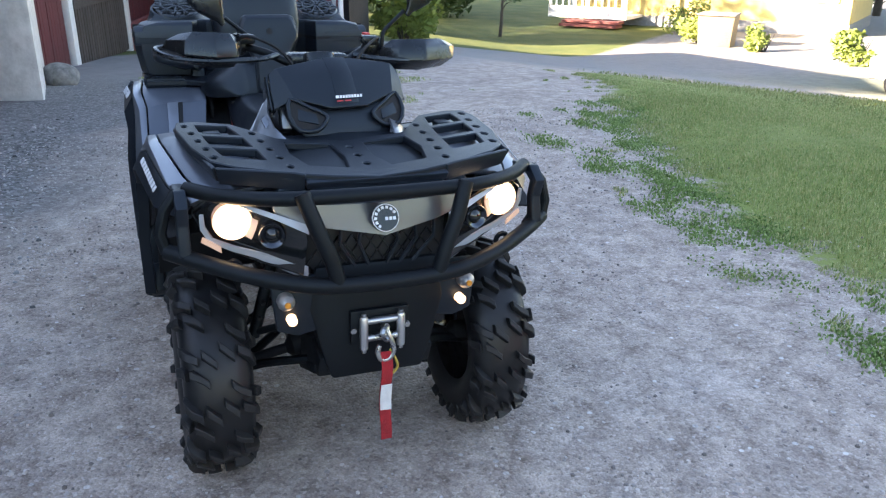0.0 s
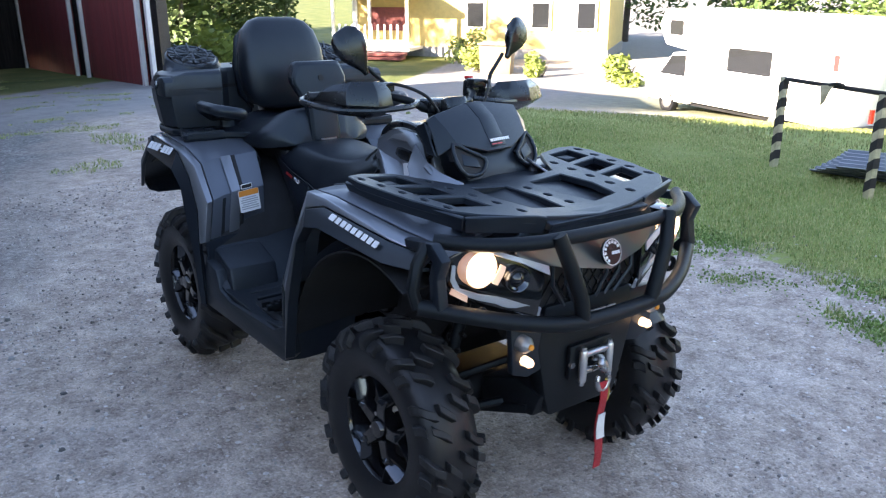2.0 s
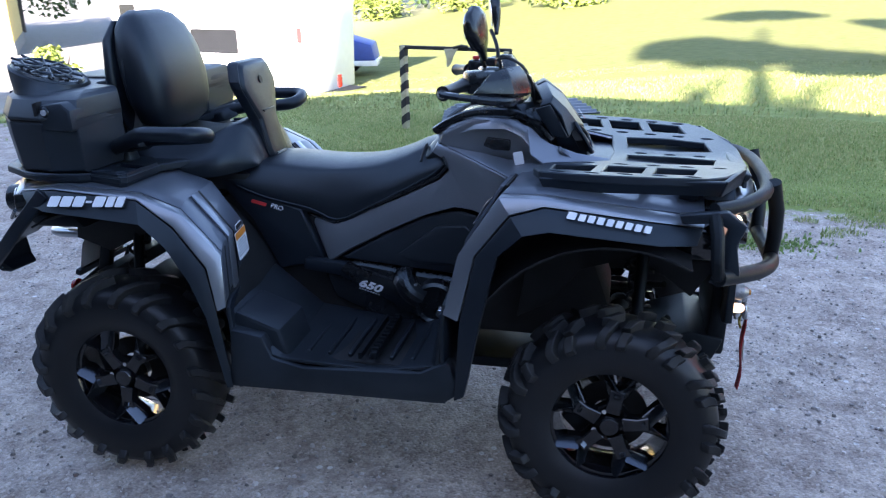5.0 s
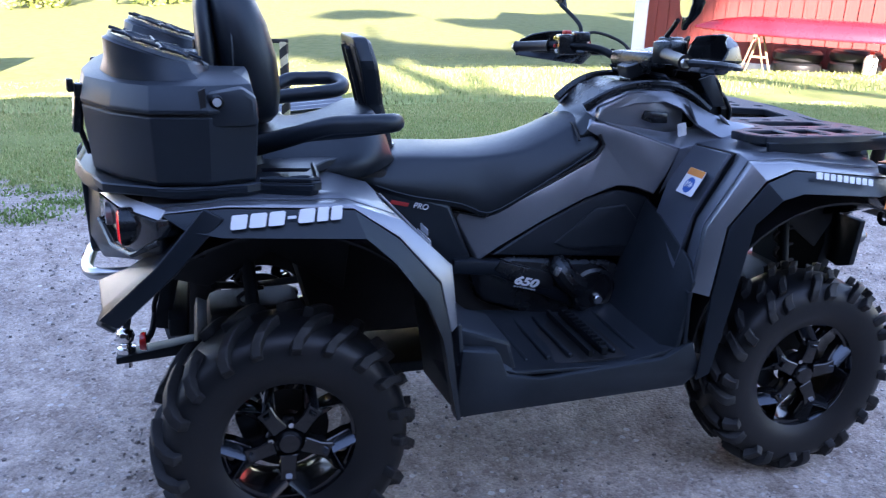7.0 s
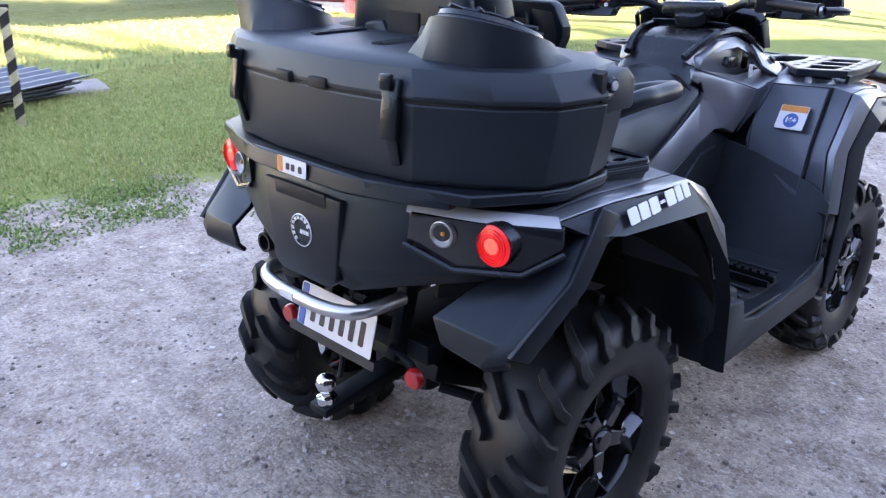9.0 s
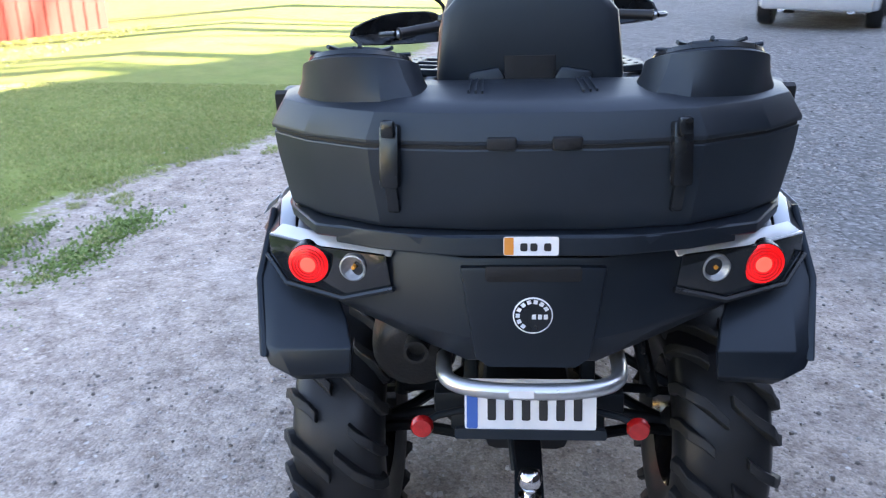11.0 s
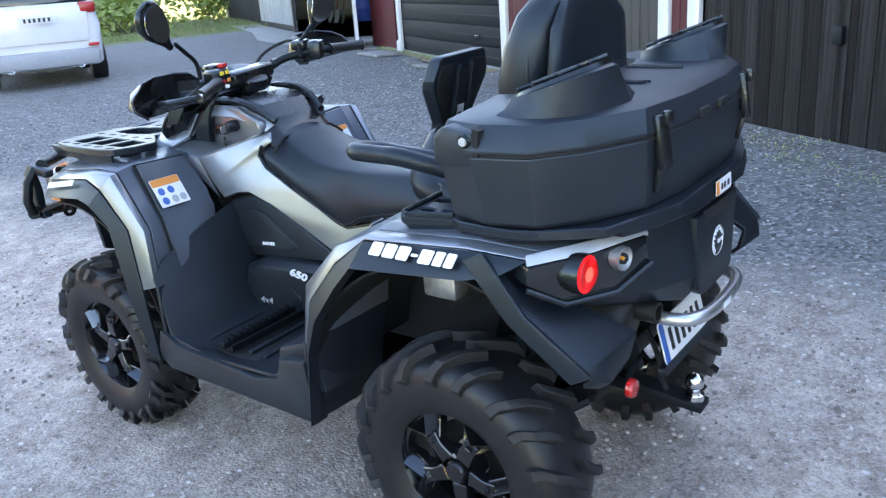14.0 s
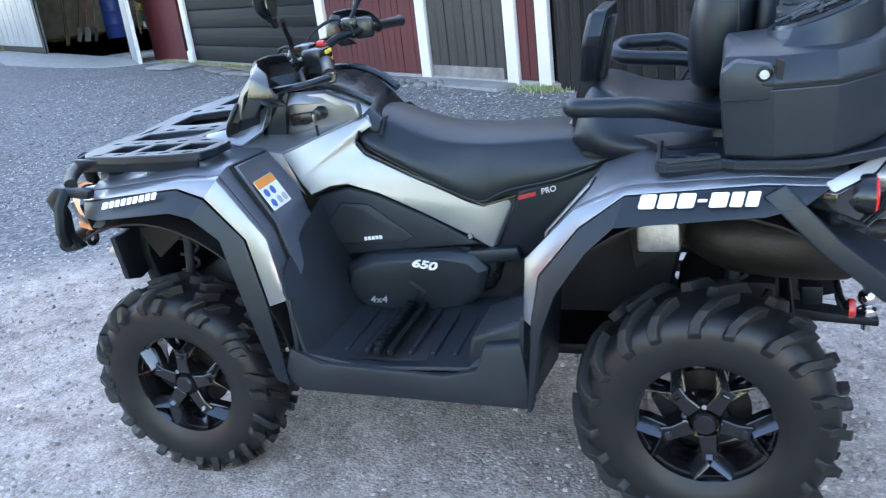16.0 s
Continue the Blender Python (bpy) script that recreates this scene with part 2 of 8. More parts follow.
def prism(pts, lo, hi, axis="y", bm=None):
    """A polygon in the plane across axis, drawn out from lo to hi. pts: (x, z) for y, (y, z) for x, (x, y) for z."""
    bm = bm or bmesh.new()
    def at(p, h):
        return {"y": (p[0], h, p[1]), "x": (h, p[0], p[1]), "z": (p[0], p[1], h)}[axis]
    n = len(pts)
    faces_from(bm, [at(p, lo) for p in pts] + [at(p, hi) for p in pts],
               [list(range(n)), list(range(2 * n - 1, n - 1, -1))] + [[i, (i + 1) % n, n + (i + 1) % n, n + i] for i in range(n)])
    return bm


def loft(rings, bm=None, caps=True, closed=True):
    bm = bm or bmesh.new()
    n = len(rings[0])
    vs = [[bm.verts.new(p) for p in r] for r in rings]
    for a, b in zip(vs, vs[1:]):
        for i in range(n if closed else n - 1):
            j = (i + 1) % n
            bm.faces.new((a[i], a[j], b[j], b[i]))
    if caps and closed:
        bm.faces.new(vs[0])
        bm.faces.new(vs[-1][::-1])
    return bm


def sheet(grid, thick, bm=None):
    """A shell through rows of points, with thickness."""
    bm = bm or bmesh.new()
    vs = [[bm.verts.new(p) for p in row] for row in grid]
    fs = []
    for a, b in zip(vs, vs[1:]):
        for i in range(len(a) - 1):
            fs.append(bm.faces.new((a[i], a[i + 1], b[i + 1], b[i])))
    bmesh.ops.recalc_face_normals(bm, faces=fs)
    bmesh.ops.solidify(bm, geom=fs, thickness=thick)
    return bm


def smooth_path(pts, k=5, closed=False):
    pts = [Vector(p) for p in pts]
    out, n = [], len(pts)
    for i in range(n if closed else n - 1):
        a, b, c, d = (pts[(i + j) % n] if closed else pts[min(max(i + j, 0), n - 1)] for j in (-1, 0, 1, 2))
        for s in range(k):
            u = s / k
            out.append(0.5 * (2 * b + (c - a) * u + (2 * a - 5 * b + 4 * c - d) * u * u + (3 * b - a - 3 * c + d) * u ** 3))
    if not closed:
        out.append(pts[-1])
    return out


def tube(pts, r, n=10, closed=False, bm=None, flat=1.0):
    """A round bar along pts. r: one radius, or one for each point."""
    bm = bm or bmesh.new()
    pts = [Vector(p) for p in pts]
    m = len(pts)
    rs = r if isinstance(r, (list, tuple)) else [r] * m
    rings, up = [], None
    for i, p in enumerate(pts):
        a, b = (pts[(i - 1) % m], pts[(i + 1) % m]) if closed else (pts[max(i - 1, 0)], pts[min(i + 1, m - 1)])
        d = (b - a).normalized()
        if up is None:
            up = d.orthogonal().normalized()
        up = (up - d * up.dot(d)).normalized()
        side = d.cross(up)
        rings.append([p + (up * math.cos(2 * math.pi * k / n) + side * flat * math.sin(2 * math.pi * k / n)) * rs[i] for k in range(n)])
    if closed:
        rings.append(rings[0])
    return loft(rings, bm, caps=not closed)


def lathe(profile, n=32, axis="y", c=(0, 0, 0), bm=None, turn=0.0):
    """(radius, height) points turned about an axis through c."""
    rings = []
    for k in range(n + 1):
        a = 2 * math.pi * k / n + turn
        ring = []
        for r, h in profile:
            u, v = r * math.cos(a), r * math.sin(a)
            p = {"y": (u, h, v), "x": (h, u, v), "z": (u, v, h)}[axis]
            ring.append((p[0] + c[0], p[1] + c[1], p[2] + c[2]))
        rings.append(ring)
    return loft(rings, bm, caps=False, closed=False)


def rounded(w, h, r, n=4, cx=0.0, cy=0.0):
    """A rectangle with round corners, as a list of points."""
    out = []
    for k, (sx, sy) in enumerate(((1, 1), (-1, 1), (-1, -1), (1, -1))):
        for i in range(n + 1):
            a = math.pi / 2 * (k + i / n)
            out.append((cx + sx * (w / 2 - r) + r * math.cos(a), cy + sy * (h / 2 - r) + r * math.sin(a)))
    return out


def place(bm, m):
    bmesh.ops.transform(bm, matrix=m, verts=bm.verts)
    return bm


def letters(word, size, m, mat, parent, name="lettering", shear=0.0, bold=0.0):
    cu = bpy.data.curves.new(name, "FONT")
    cu.body, cu.size, cu.extrude, cu.shear, cu.offset, cu.align_x = word, size, 0.0012, shear, bold, "CENTER"
    tmp = bpy.data.objects.new(name, cu)
    scene.collection.objects.link(tmp)
    me = bpy.data.meshes.new_from_object(tmp.evaluated_get(bpy.context.evaluated_depsgraph_get()))
    bpy.data.objects.remove(tmp)
    me.materials.clear()
    me.materials.append(mat)
    me.transform(m)
    me.name = name
    ob = new(name, me)
    ob.parent = parent
    return ob


def basis(o, right, up):
    """A pose whose x runs along right and whose y runs along up, for lettering and stickers on a face."""
    r = Vector(right).normalized()
    n = r.cross(Vector(up)).normalized()
    u = n.cross(r)
    return Matrix(((r.x, u.x, n.x, o[0]), (r.y, u.y, n.y, o[1]), (r.z, u.z, n.z, o[2]), (0, 0, 0, 1)))


def mark_row(widths, gap, height, m, mat, parent, name, shear=0.25, thick=0.0015):
    """A worn-in word mark as a row of plain slanted blocks."""
    x = -(sum(abs(w) for w in widths) + gap * (len(widths) - 1)) / 2
    for w in widths:
        # a negative width is a short dash at half height
        bm = bmesh.new()
        z0, z1 = (0.0, height) if w > 0 else (height * 0.38, height * 0.58)
        w = abs(w)
        a, b, c = shear * z0, shear * z1, min(w, z1 - z0) * 0.10
        prism([(x + a + c, z0), (x + a + w - c, z0), (x + a + w, z0 + c), (x + b + w, z1 - c), (x + b + w - c, z1), (x + b + c, z1), (x + b, z1 - c), (x + a, z0 + c)], 0, thick, "z", bm)
        part(name, place(bm, m), mat, parent)
        x += w + gap


# ---- the ground ----
def ground_z(x, y):
    z = 0.15 * min(max(-y / 6, 0), 1)
    k = 0.10 + 0.04 * min(1, max(0, (3 - x) / 6))
    if y > 5:
        z -= k * (min(y, 18) - 5)
    return z - 0.06 * max(0, min(-4 - x, 26))


def lawn_edge(x):
    return max(2.35 - 0.45 * x, 2.66 - 0.05 * x) - 0.4 * min(max(x - 2.0, 0), 2.5)


def fan(dense, far, step, grow):
    out, v, d = [], dense, step
    while v < far:
        out.append(v)
        d *= grow
        v += d
    return out + [far]


def axis_steps(lo, hi, step):
    n = int((hi - lo) / step)
    mid = [lo + step * i for i in range(n + 1)]
    return [-v for v in fan(-lo + step, 900, step, 1.18)][::-1] + mid + fan(mid[-1] + step, 900, step, 1.18)


gx, gy = axis_steps(-4.2, 4.8, 0.075), axis_steps(-4.5, 6.0, 0.075)
verts, polys = [], []
for y in gy:
    for x in gx:
        h = ground_z(x, y)
        if abs(x) < 12 and abs(y) < 12:
            rough = 0.5 + 0.5 * (y > lawn_edge(x))
            h += rough * (0.018 * noise.noise((x * 0.7, y * 0.7, 0)) + 0.010 * noise.noise((x * 2.3, y * 2.3, 3)) + 0.006 * noise.noise((x * 7, y * 7, 5)))
        verts.append((x, y, h))
nx = len(gx)
for j in range(len(gy) - 1):
    for i in range(nx - 1):
        a = j * nx + i
        polys.append((a, a + 1, a + nx + 1, a + nx))
gm = bpy.data.meshes.new("ground")
gm.from_pydata(verts, [], polys)
for p in gm.polygons:
    p.use_smooth = True


def ground_material():
    """Pale driveway gravel, darker crushed stone by the garages, lawn with a ragged edge, an asphalt lane and meadow."""
    m = bpy.data.materials.new("gravel_lawn_and_lane")
    m.use_nodes = True
    nt = m.node_tree
    b = nt.nodes["Principled BSDF"]
    b.inputs["Roughness"].default_value = 0.93
    b.inputs["Specular IOR Level"].default_value = 0.25
    L = nt.links.new
    co = nt.nodes.new("ShaderNodeTexCoord")
    sep = nt.nodes.new("ShaderNodeSeparateXYZ")
    L(co.outputs["Object"], sep.inputs[0])
    def mth(op, a, bb=None, clamp=False):
        n = nt.nodes.new("ShaderNodeMath")
        n.operation, n.use_clamp = op, clamp
        for i, v in enumerate((a, bb)):
            if v is None:
                continue
            if isinstance(v, (int, float)):
                n.inputs[i].default_value = v
            else:
                L(v, n.inputs[i])
        return n.outputs[0]
    def nz(scale, detail=5, rough=0.6):
        n = nt.nodes.new("ShaderNodeTexNoise")
        n.inputs["Scale"].default_value, n.inputs["Detail"].default_value, n.inputs["Roughness"].default_value = scale, detail, rough
        L(co.outputs["Object"], n.inputs["Vector"])
        return n.outputs["Fac"]
    def mix(fac, a, c, blend="MIX"):
        n = nt.nodes.new("ShaderNodeMix")
        n.data_type, n.blend_type = "RGBA", blend
        for key, v in (("Factor", fac), ("A", a), ("B", c)):
            if isinstance(v, (int, float)):
                n.inputs[key].default_value = v
            elif isinstance(v, tuple):
                n.inputs[key].default_value = (*v, 1)
            else:
                L(v, n.inputs[key])
        return n.outputs["Result"]
    def ramp(fac, lo, hi):
        n = nt.nodes.new("ShaderNodeMapRange")
        n.inputs["From Min"].default_value, n.inputs["From Max"].default_value = lo, hi
        L(fac, n.inputs["Value"])
        return n.outputs["Result"]
    x, y = sep.outputs["X"], sep.outputs["Y"]
    big, mid, fine, grit = nz(0.55, 4), nz(3.0, 6, 0.7), nz(28, 4, 0.7), nz(140, 3, 0.7)
    vor = nt.nodes.new("ShaderNodeTexVoronoi")
    vor.inputs["Scale"].default_value = 85
    L(co.outputs["Object"], vor.inputs["Vector"])
    vor2 = nt.nodes.new("ShaderNodeTexVoronoi")
    vor2.inputs["Scale"].default_value = 30
    L(co.outputs["Object"], vor2.inputs["Vector"])
    vg = nt.nodes.new("ShaderNodeSeparateColor")
    L(vor.outputs["Color"], vg.inputs[0])
    vg2 = nt.nodes.new("ShaderNodeSeparateColor")
    L(vor2.outputs["Color"], vg2.inputs[0])
    # gravel: broad worn patches, a fractal mottle down to the grains, and single bright or dark stones
    mottle, soft = nz(7.0, 11, 0.76), nz(1.3, 6, 0.68)
    pale = mix(ramp(mottle, 0.37, 0.63), (0.225, 0.177, 0.148), (0.545, 0.46, 0.392))
    pale = mix(mth("MULTIPLY", ramp(soft, 0.52, 0.66), 0.6), pale, mix(ramp(mottle, 0.3, 0.7), (0.13, 0.100, 0.086), (0.33, 0.27, 0.236)))
    pale = mix(mth("MULTIPLY", ramp(soft, 0.46, 0.30), 0.6), pale, mix(ramp(mottle, 0.35, 0.6), (0.36, 0.31, 0.28), (0.64, 0.575, 0.53)))
    pale = mix(mth("MULTIPLY", ramp(vg.outputs[0], 0.15, 0.75), 0.45), pale, mix(vg.outputs[1], (0.10, 0.080, 0.070), (0.64, 0.56, 0.51)))
    stone = mth("MULTIPLY", ramp(vg2.outputs[0], 0.935, 0.94), ramp(vor2.outputs["Distance"], 0.34, 0.26))
    pale = mix(stone, pale, mix(vg2.outputs[1], (0.22, 0.19, 0.18), (0.66, 0.63, 0.60)))
    pale = mix(0.7, pale, grit, "OVERLAY")
    dark = mix(ramp(mid, 0.3, 0.7), (0.098, 0.096, 0.095), (0.170, 0.166, 0.163))
    vor3 = nt.nodes.new("ShaderNodeTexVoronoi")
    vor3.inputs["Scale"].default_value = 46
    L(co.outputs["Object"], vor3.inputs["Vector"])
    vg3 = nt.nodes.new("ShaderNodeSeparateColor")
    L(vor3.outputs["Color"], vg3.inputs[0])
    dark = mix(mth("MULTIPLY", ramp(vg3.outputs[0], 0.1, 0.9), 0.9), dark, mix(vg3.outputs[1], (0.045, 0.044, 0.044), (0.36, 0.352, 0.346)))
    dark = mix(0.6, dark, grit, "OVERLAY")
    # dark stone nearer to the garages than a wandering line; darkening reaches further where x > 0
    line = mth("ADD", mth("ADD", y, mth("MINIMUM", mth("MULTIPLY", x, 0.36), mth("MULTIPLY", mth("MINIMUM", x, 2.5), -0.45))), mth("MULTIPLY", mth("SUBTRACT", big, 0.5), 2.2))
    base = mix(ramp(line, -1.55, -2.45), pale, dark)
    # lane far off
    lane = mix(ramp(mid, 0.3, 0.7), (0.19, 0.185, 0.185), (0.26, 0.255, 0.25))
    base = mix(ramp(mth("ADD", x, mth("MULTIPLY", big, 3.0)), -7.0, -9.5), base, lane)
    green = mix(ramp(mid, 0.25, 0.75), (0.125, 0.172, 0.040), (0.235, 0.282, 0.076))
    green = mix(mth("MULTIPLY", ramp(big, 0.42, 0.62), 0.35), green, (0.24, 0.235, 0.085))
    green = mix(0.3, green, fine, "OVERLAY")
    line_of = [mth("ADD", mth("MULTIPLY", x, k), c) for k, c in ((-0.45, 2.35), (-0.05, 2.66))]
    edge = mth("ADD", mth("SUBTRACT", y, mth("MAXIMUM", line_of[0], line_of[1])), ramp(x, 2.0, 4.5))
    ragged = mth("ADD", edge, mth("ADD", mth("MULTIPLY", mth("SUBTRACT", mid, 0.5), 0.8), mth("ADD", mth("MULTIPLY", mth("SUBTRACT", mottle, 0.5), 0.9), mth("MULTIPLY", mth("SUBTRACT", big, 0.5), 0.5))))
    lawn = mth("MULTIPLY", ramp(ragged, -0.03, 0.09), ramp(x, -8.6, -8.2))
    far = ramp(mth("ADD", mth("ADD", x, mth("MULTIPLY", y, 0.74)), mth("MULTIPLY", mid, 0.8)), -14.4, -14.9)
    base = mix(lawn, base, green)
    meadow = mix(ramp(mid, 0.3, 0.7), (0.090, 0.115, 0.030), (0.175, 0.182, 0.062))
    base = mix(mth("MULTIPLY", ramp(y, 13.0, 20.0), ramp(x, -20, -10)), base, meadow)
    base = mix(far, base, mix(ramp(big, 0.3, 0.7), (0.055, 0.085, 0.022), (0.13, 0.14, 0.045)))
    # grass beyond the parked car
    past = ramp(mth("ADD", mth("ADD", mth("MULTIPLY", x, 0.87), mth("MULTIPLY", y, -0.25)), mth("MULTIPLY", mid, 1.5)), 19.6, 20.6)
    base = mix(mth("MULTIPLY", past, ramp(y, 1.0, -1.0)), base, meadow)
    L(base, b.inputs["Base Color"])
    bp = nt.nodes.new("ShaderNodeBump")
    bp.inputs["Strength"].default_value, bp.inputs["Distance"].default_value = 0.85, 0.007
    hgt = mth("ADD", mth("MULTIPLY", mth("SUBTRACT", 1.0, vor.outputs["Distance"]), 0.6), mth("ADD", mth("MULTIPLY", fine, 0.8), mth("MULTIPLY", grit, 0.35)))
    L(hgt, bp.inputs["Height"])
    L(bp.outputs["Normal"], b.inputs["Normal"])
    return m


gm.materials.append(ground_material())
tagged(new("ground", gm), "pale gravel drive with lawn edge and meadow", "ground", kind="structure")


def scatter(name, label, count, where, maker, mat, category, smooth=False):
    """Many small pieces joined into one object of stuff. maker(x, y, z, verts, polys) adds one piece."""
    vs, ps = [], []
    n = 0
    while n < count:
        x, y = where()
        maker(x, y, ground_z(x, y), vs, ps)
        n += 1
    me = bpy.data.meshes.new(name)
    me.from_pydata(vs, [], ps)
    if smooth:
        for p in me.polygons:
            p.use_smooth = True
    me.materials.append(mat)
    return tagged(new(name, me), label, category, kind="stuff")


def island_material(name, dark, light, rough, extra=None):
    m = material(name, light, rough, 0, 0.1, 30)
    nt = m.node_tree
    g = nt.nodes.new("ShaderNodeNewGeometry")
    r = nt.nodes.new("ShaderNodeValToRGB")
    r.color_ramp.elements[0].color, r.color_ramp.elements[1].color = (*dark, 1), (*light, 1)
    if extra:
        e = r.color_ramp.elements.new(0.9)
        e.color = (*extra, 1)
    nt.links.new(g.outputs["Random Per Island"], r.inputs["Fac"])
    nt.links.new(r.outputs["Color"], nt.nodes["Principled BSDF"].inputs["Base Color"])
    return m


rng = random.Random(5)
pebble_mat = island_material("loose_pebbles", (0.14, 0.120, 0.110), (0.60, 0.545, 0.51), 0.9)
crushed_mat = island_material("crushed_stone", (0.060, 0.060, 0.060), (0.44, 0.43, 0.42), 0.9)
meadow_mat = island_material("meadow_blades", (0.075, 0.145, 0.026), (0.20, 0.265, 0.060), 0.6, (0.30, 0.28, 0.11))
weed_mat = island_material("weed_leaves", (0.105, 0.185, 0.045), (0.23, 0.34, 0.095), 0.6)
blade_mat = island_material("grass_blades", (0.135, 0.235, 0.052), (0.285, 0.390, 0.110), 0.6, (0.44, 0.42, 0.19))


def pebble(size):
    def make(x, y, z, vs, ps):
        r = size * (0.45 + rng.random() ** 3 * 1.9)
        k = len(vs)
        a = rng.random() * 6.28
        w, h = r * rng.uniform(0.7, 1.2), r * rng.uniform(0.4, 0.8)
        for i in range(5):
            t = a + i * 1.2566
            q = rng.uniform(0.75, 1.15)
            vs.append((x + math.cos(t) * r * q, y + math.sin(t) * w * q, z - 0.002))
        for i in range(5):
            t = a + i * 1.2566 + 0.3
            q = rng.uniform(0.5, 0.75)
            vs.append((x + math.cos(t) * r * q, y + math.sin(t) * w * q, z + h * rng.uniform(0.8, 1.1)))
        ps.append(tuple(k + 5 + i for i in range(5)))
        for i in range(5):
            j = (i + 1) % 5
            ps.append((k + i, k + j, k + 5 + j, k + 5 + i))
    return make


def near_drive():
    while True:
        x, y = rng.uniform(-4.2, 5.0), rng.uniform(-3.2, 4.0)
        if y < lawn_edge(x) + rng.uniform(-0.5, 0.6):
            return x, y


def by_garage():
    while True:
        x, y = rng.uniform(-6, 9), rng.uniform(-8, -1.0)
        if y + 0.40 * min(x, 0) < -1.6 + rng.uniform(-0.6, 0.8) and y > -6.0 - 0.62 * (x - 2.3):
            return x, y


scatter("loose_gravel", "loose pale grey pebbles on the drive", 34000, near_drive, pebble(0.0048), pebble_mat, "gravel")
scatter("crushed_stone", "dark crushed stone beside the garage row", 20000, by_garage, pebble(0.0070), crushed_mat, "gravel")


def blade(height, thin=1.0):
    def make(x, y, z, vs, ps):
        h = height * rng.uniform(0.5, 1.3)
        a, lean = rng.random() * 6.28, rng.uniform(0.1, 0.75)
        dx, dy = math.cos(a), math.sin(a)
        w = 0.0032 * thin * rng.uniform(0.7, 1.6) * (1 + height * 4)
        k = len(vs)
        vs.extend([(x - dy * w, y + dx * w, z - 0.01), (x + dy * w, y - dx * w, z - 0.01),
                   (x + dx * h * lean * 0.4 + dy * w * 0.8, y + dy * h * lean * 0.4 - dx * w * 0.8, z + h * 0.6),
                   (x + dx * h * lean * 0.4 - dy * w * 0.8, y + dy * h * lean * 0.4 + dx * w * 0.8, z + h * 0.6),
                   (x + dx * h * lean, y + dy * h * lean, z + h * (1 - 0.25 * lean))])
        ps.extend([(k, k + 1, k + 2, k + 3), (k + 3, k + 2, k + 4)])
    return make


def ragged_lawn(lo_x, hi_x, depth, thin=0.0):
    def pick():
        while True:
            x = rng.uniform(lo_x, hi_x)
            y = lawn_edge(x) - 1.0 + rng.random() ** 1.35 * depth
            f = (y - lawn_edge(x)) + 0.25 * noise.noise((x * 1.6, y * 1.6, 9)) + 0.35 * noise.noise((x * 5, y * 5, 2))
            if f > 0.02 + thin or (f > -0.55 and noise.noise((x * 5, y * 5, 12)) > 0.36):
                return x, y
    return pick


def tufts(lo_x, hi_x, lo_y, hi_y, rule, patch=1.2, level=0.18):
    def pick():
        while True:
            x, y = rng.uniform(lo_x, hi_x), rng.uniform(lo_y, hi_y)
            if rule(x, y) and noise.noise((x * patch, y * patch, 4)) + 0.4 * noise.noise((x * patch * 4, y * patch * 4, 7)) > level:
                return x, y
    return pick


scatter("lawn_grass", "short green lawn grass thinning out onto the gravel", 230000, ragged_lawn(-7.5, 6.0, 5.0), blade(0.026, 0.7), blade_mat, "grass")
scatter("yard_grass", "rough sunlit grass beyond the yard", 16000, lambda: (lambda y: (23.2 + 0.29 * y + rng.random() ** 1.5 * 16, y))(rng.uniform(-24, -1)), blade(0.12), meadow_mat, "grass")
scatter("meadow_grass", "longer sunlit grass beyond the lawn", 45000, tufts(-9, 14, 6.5, 20, lambda x, y: True, 0.5, -0.6), blade(0.06), meadow_mat, "grass")


# low leafy weeds stand in separate patches in the gravel along the lawn
patches = []
while len(patches) < 70:
    px = rng.uniform(-4.2, 1.6)
    patches.append((px, lawn_edge(px) + 0.05 - abs(rng.gauss(0, 0.42)), rng.uniform(0.03, 0.10), rng.uniform(0.4, 1.0)))


def in_patch():
    px, py, pr, kind = rng.choices(patches, [q[2] ** 2 * q[3] for q in patches])[0]
    return px + rng.gauss(0, pr * 1.5), py + rng.gauss(0, pr * 0.8)


scatter("edge_weeds", "patches of low green weeds in the gravel along the lawn", 15000, in_patch, blade(0.018, 1.6), weed_mat, "weeds")


def fx(u, v=0.0):
    """A place on the garage row: u along it, v out from it."""
    return (2.3 + 0.850 * u + 0.527 * v, -6.1 - 0.527 * u + 0.850 * v)


scatter("wall_weeds", "tufts of weeds along the garage wall", 900, lambda: fx(rng.choice((rng.gauss(-1.75, 0.16), rng.gauss(4.6, 0.7), rng.uniform(5.6, 7.4))), 0.05 + abs(rng.gauss(0, 0.10))), blade(0.045), blade_mat, "weeds")
scatter("yard_weeds", "low weeds in the crushed stone yard", 6000, tufts(-22, -4.6, -1.3, 3.2, lambda x, y: y > -0.9 - 0.12 * (x + 6) + 0.2, 1.5, 0.36), blade(0.030), blade_mat, "weeds")
scatter("stone_weeds", "sparse grass in the crushed stone", 900, tufts(-2.5, 1.6, -4.6, -2.6, lambda x, y: y < -3.2 - 0.5 * x + 0.4, 1.3, 0.30), blade(0.016), blade_mat, "weeds")

# ---- the garage row ----
ROW = Matrix.Translation((2.3, -6.1, 0.12)) @ pose(0, 0, 0, 0, 0, math.degrees(math.atan2(-0.527, 0.850)))
# in the row's frame x runs along it (towards the open shed), y out of it
row = thing("garage_row", "long red timber garage row with white posts and dark doors", "garage", ROW)


def rot_part(name, bm, mat, parent=None, label="", bevel=0.0):
    return part(name, bm, mat, parent or row, label, bevel)


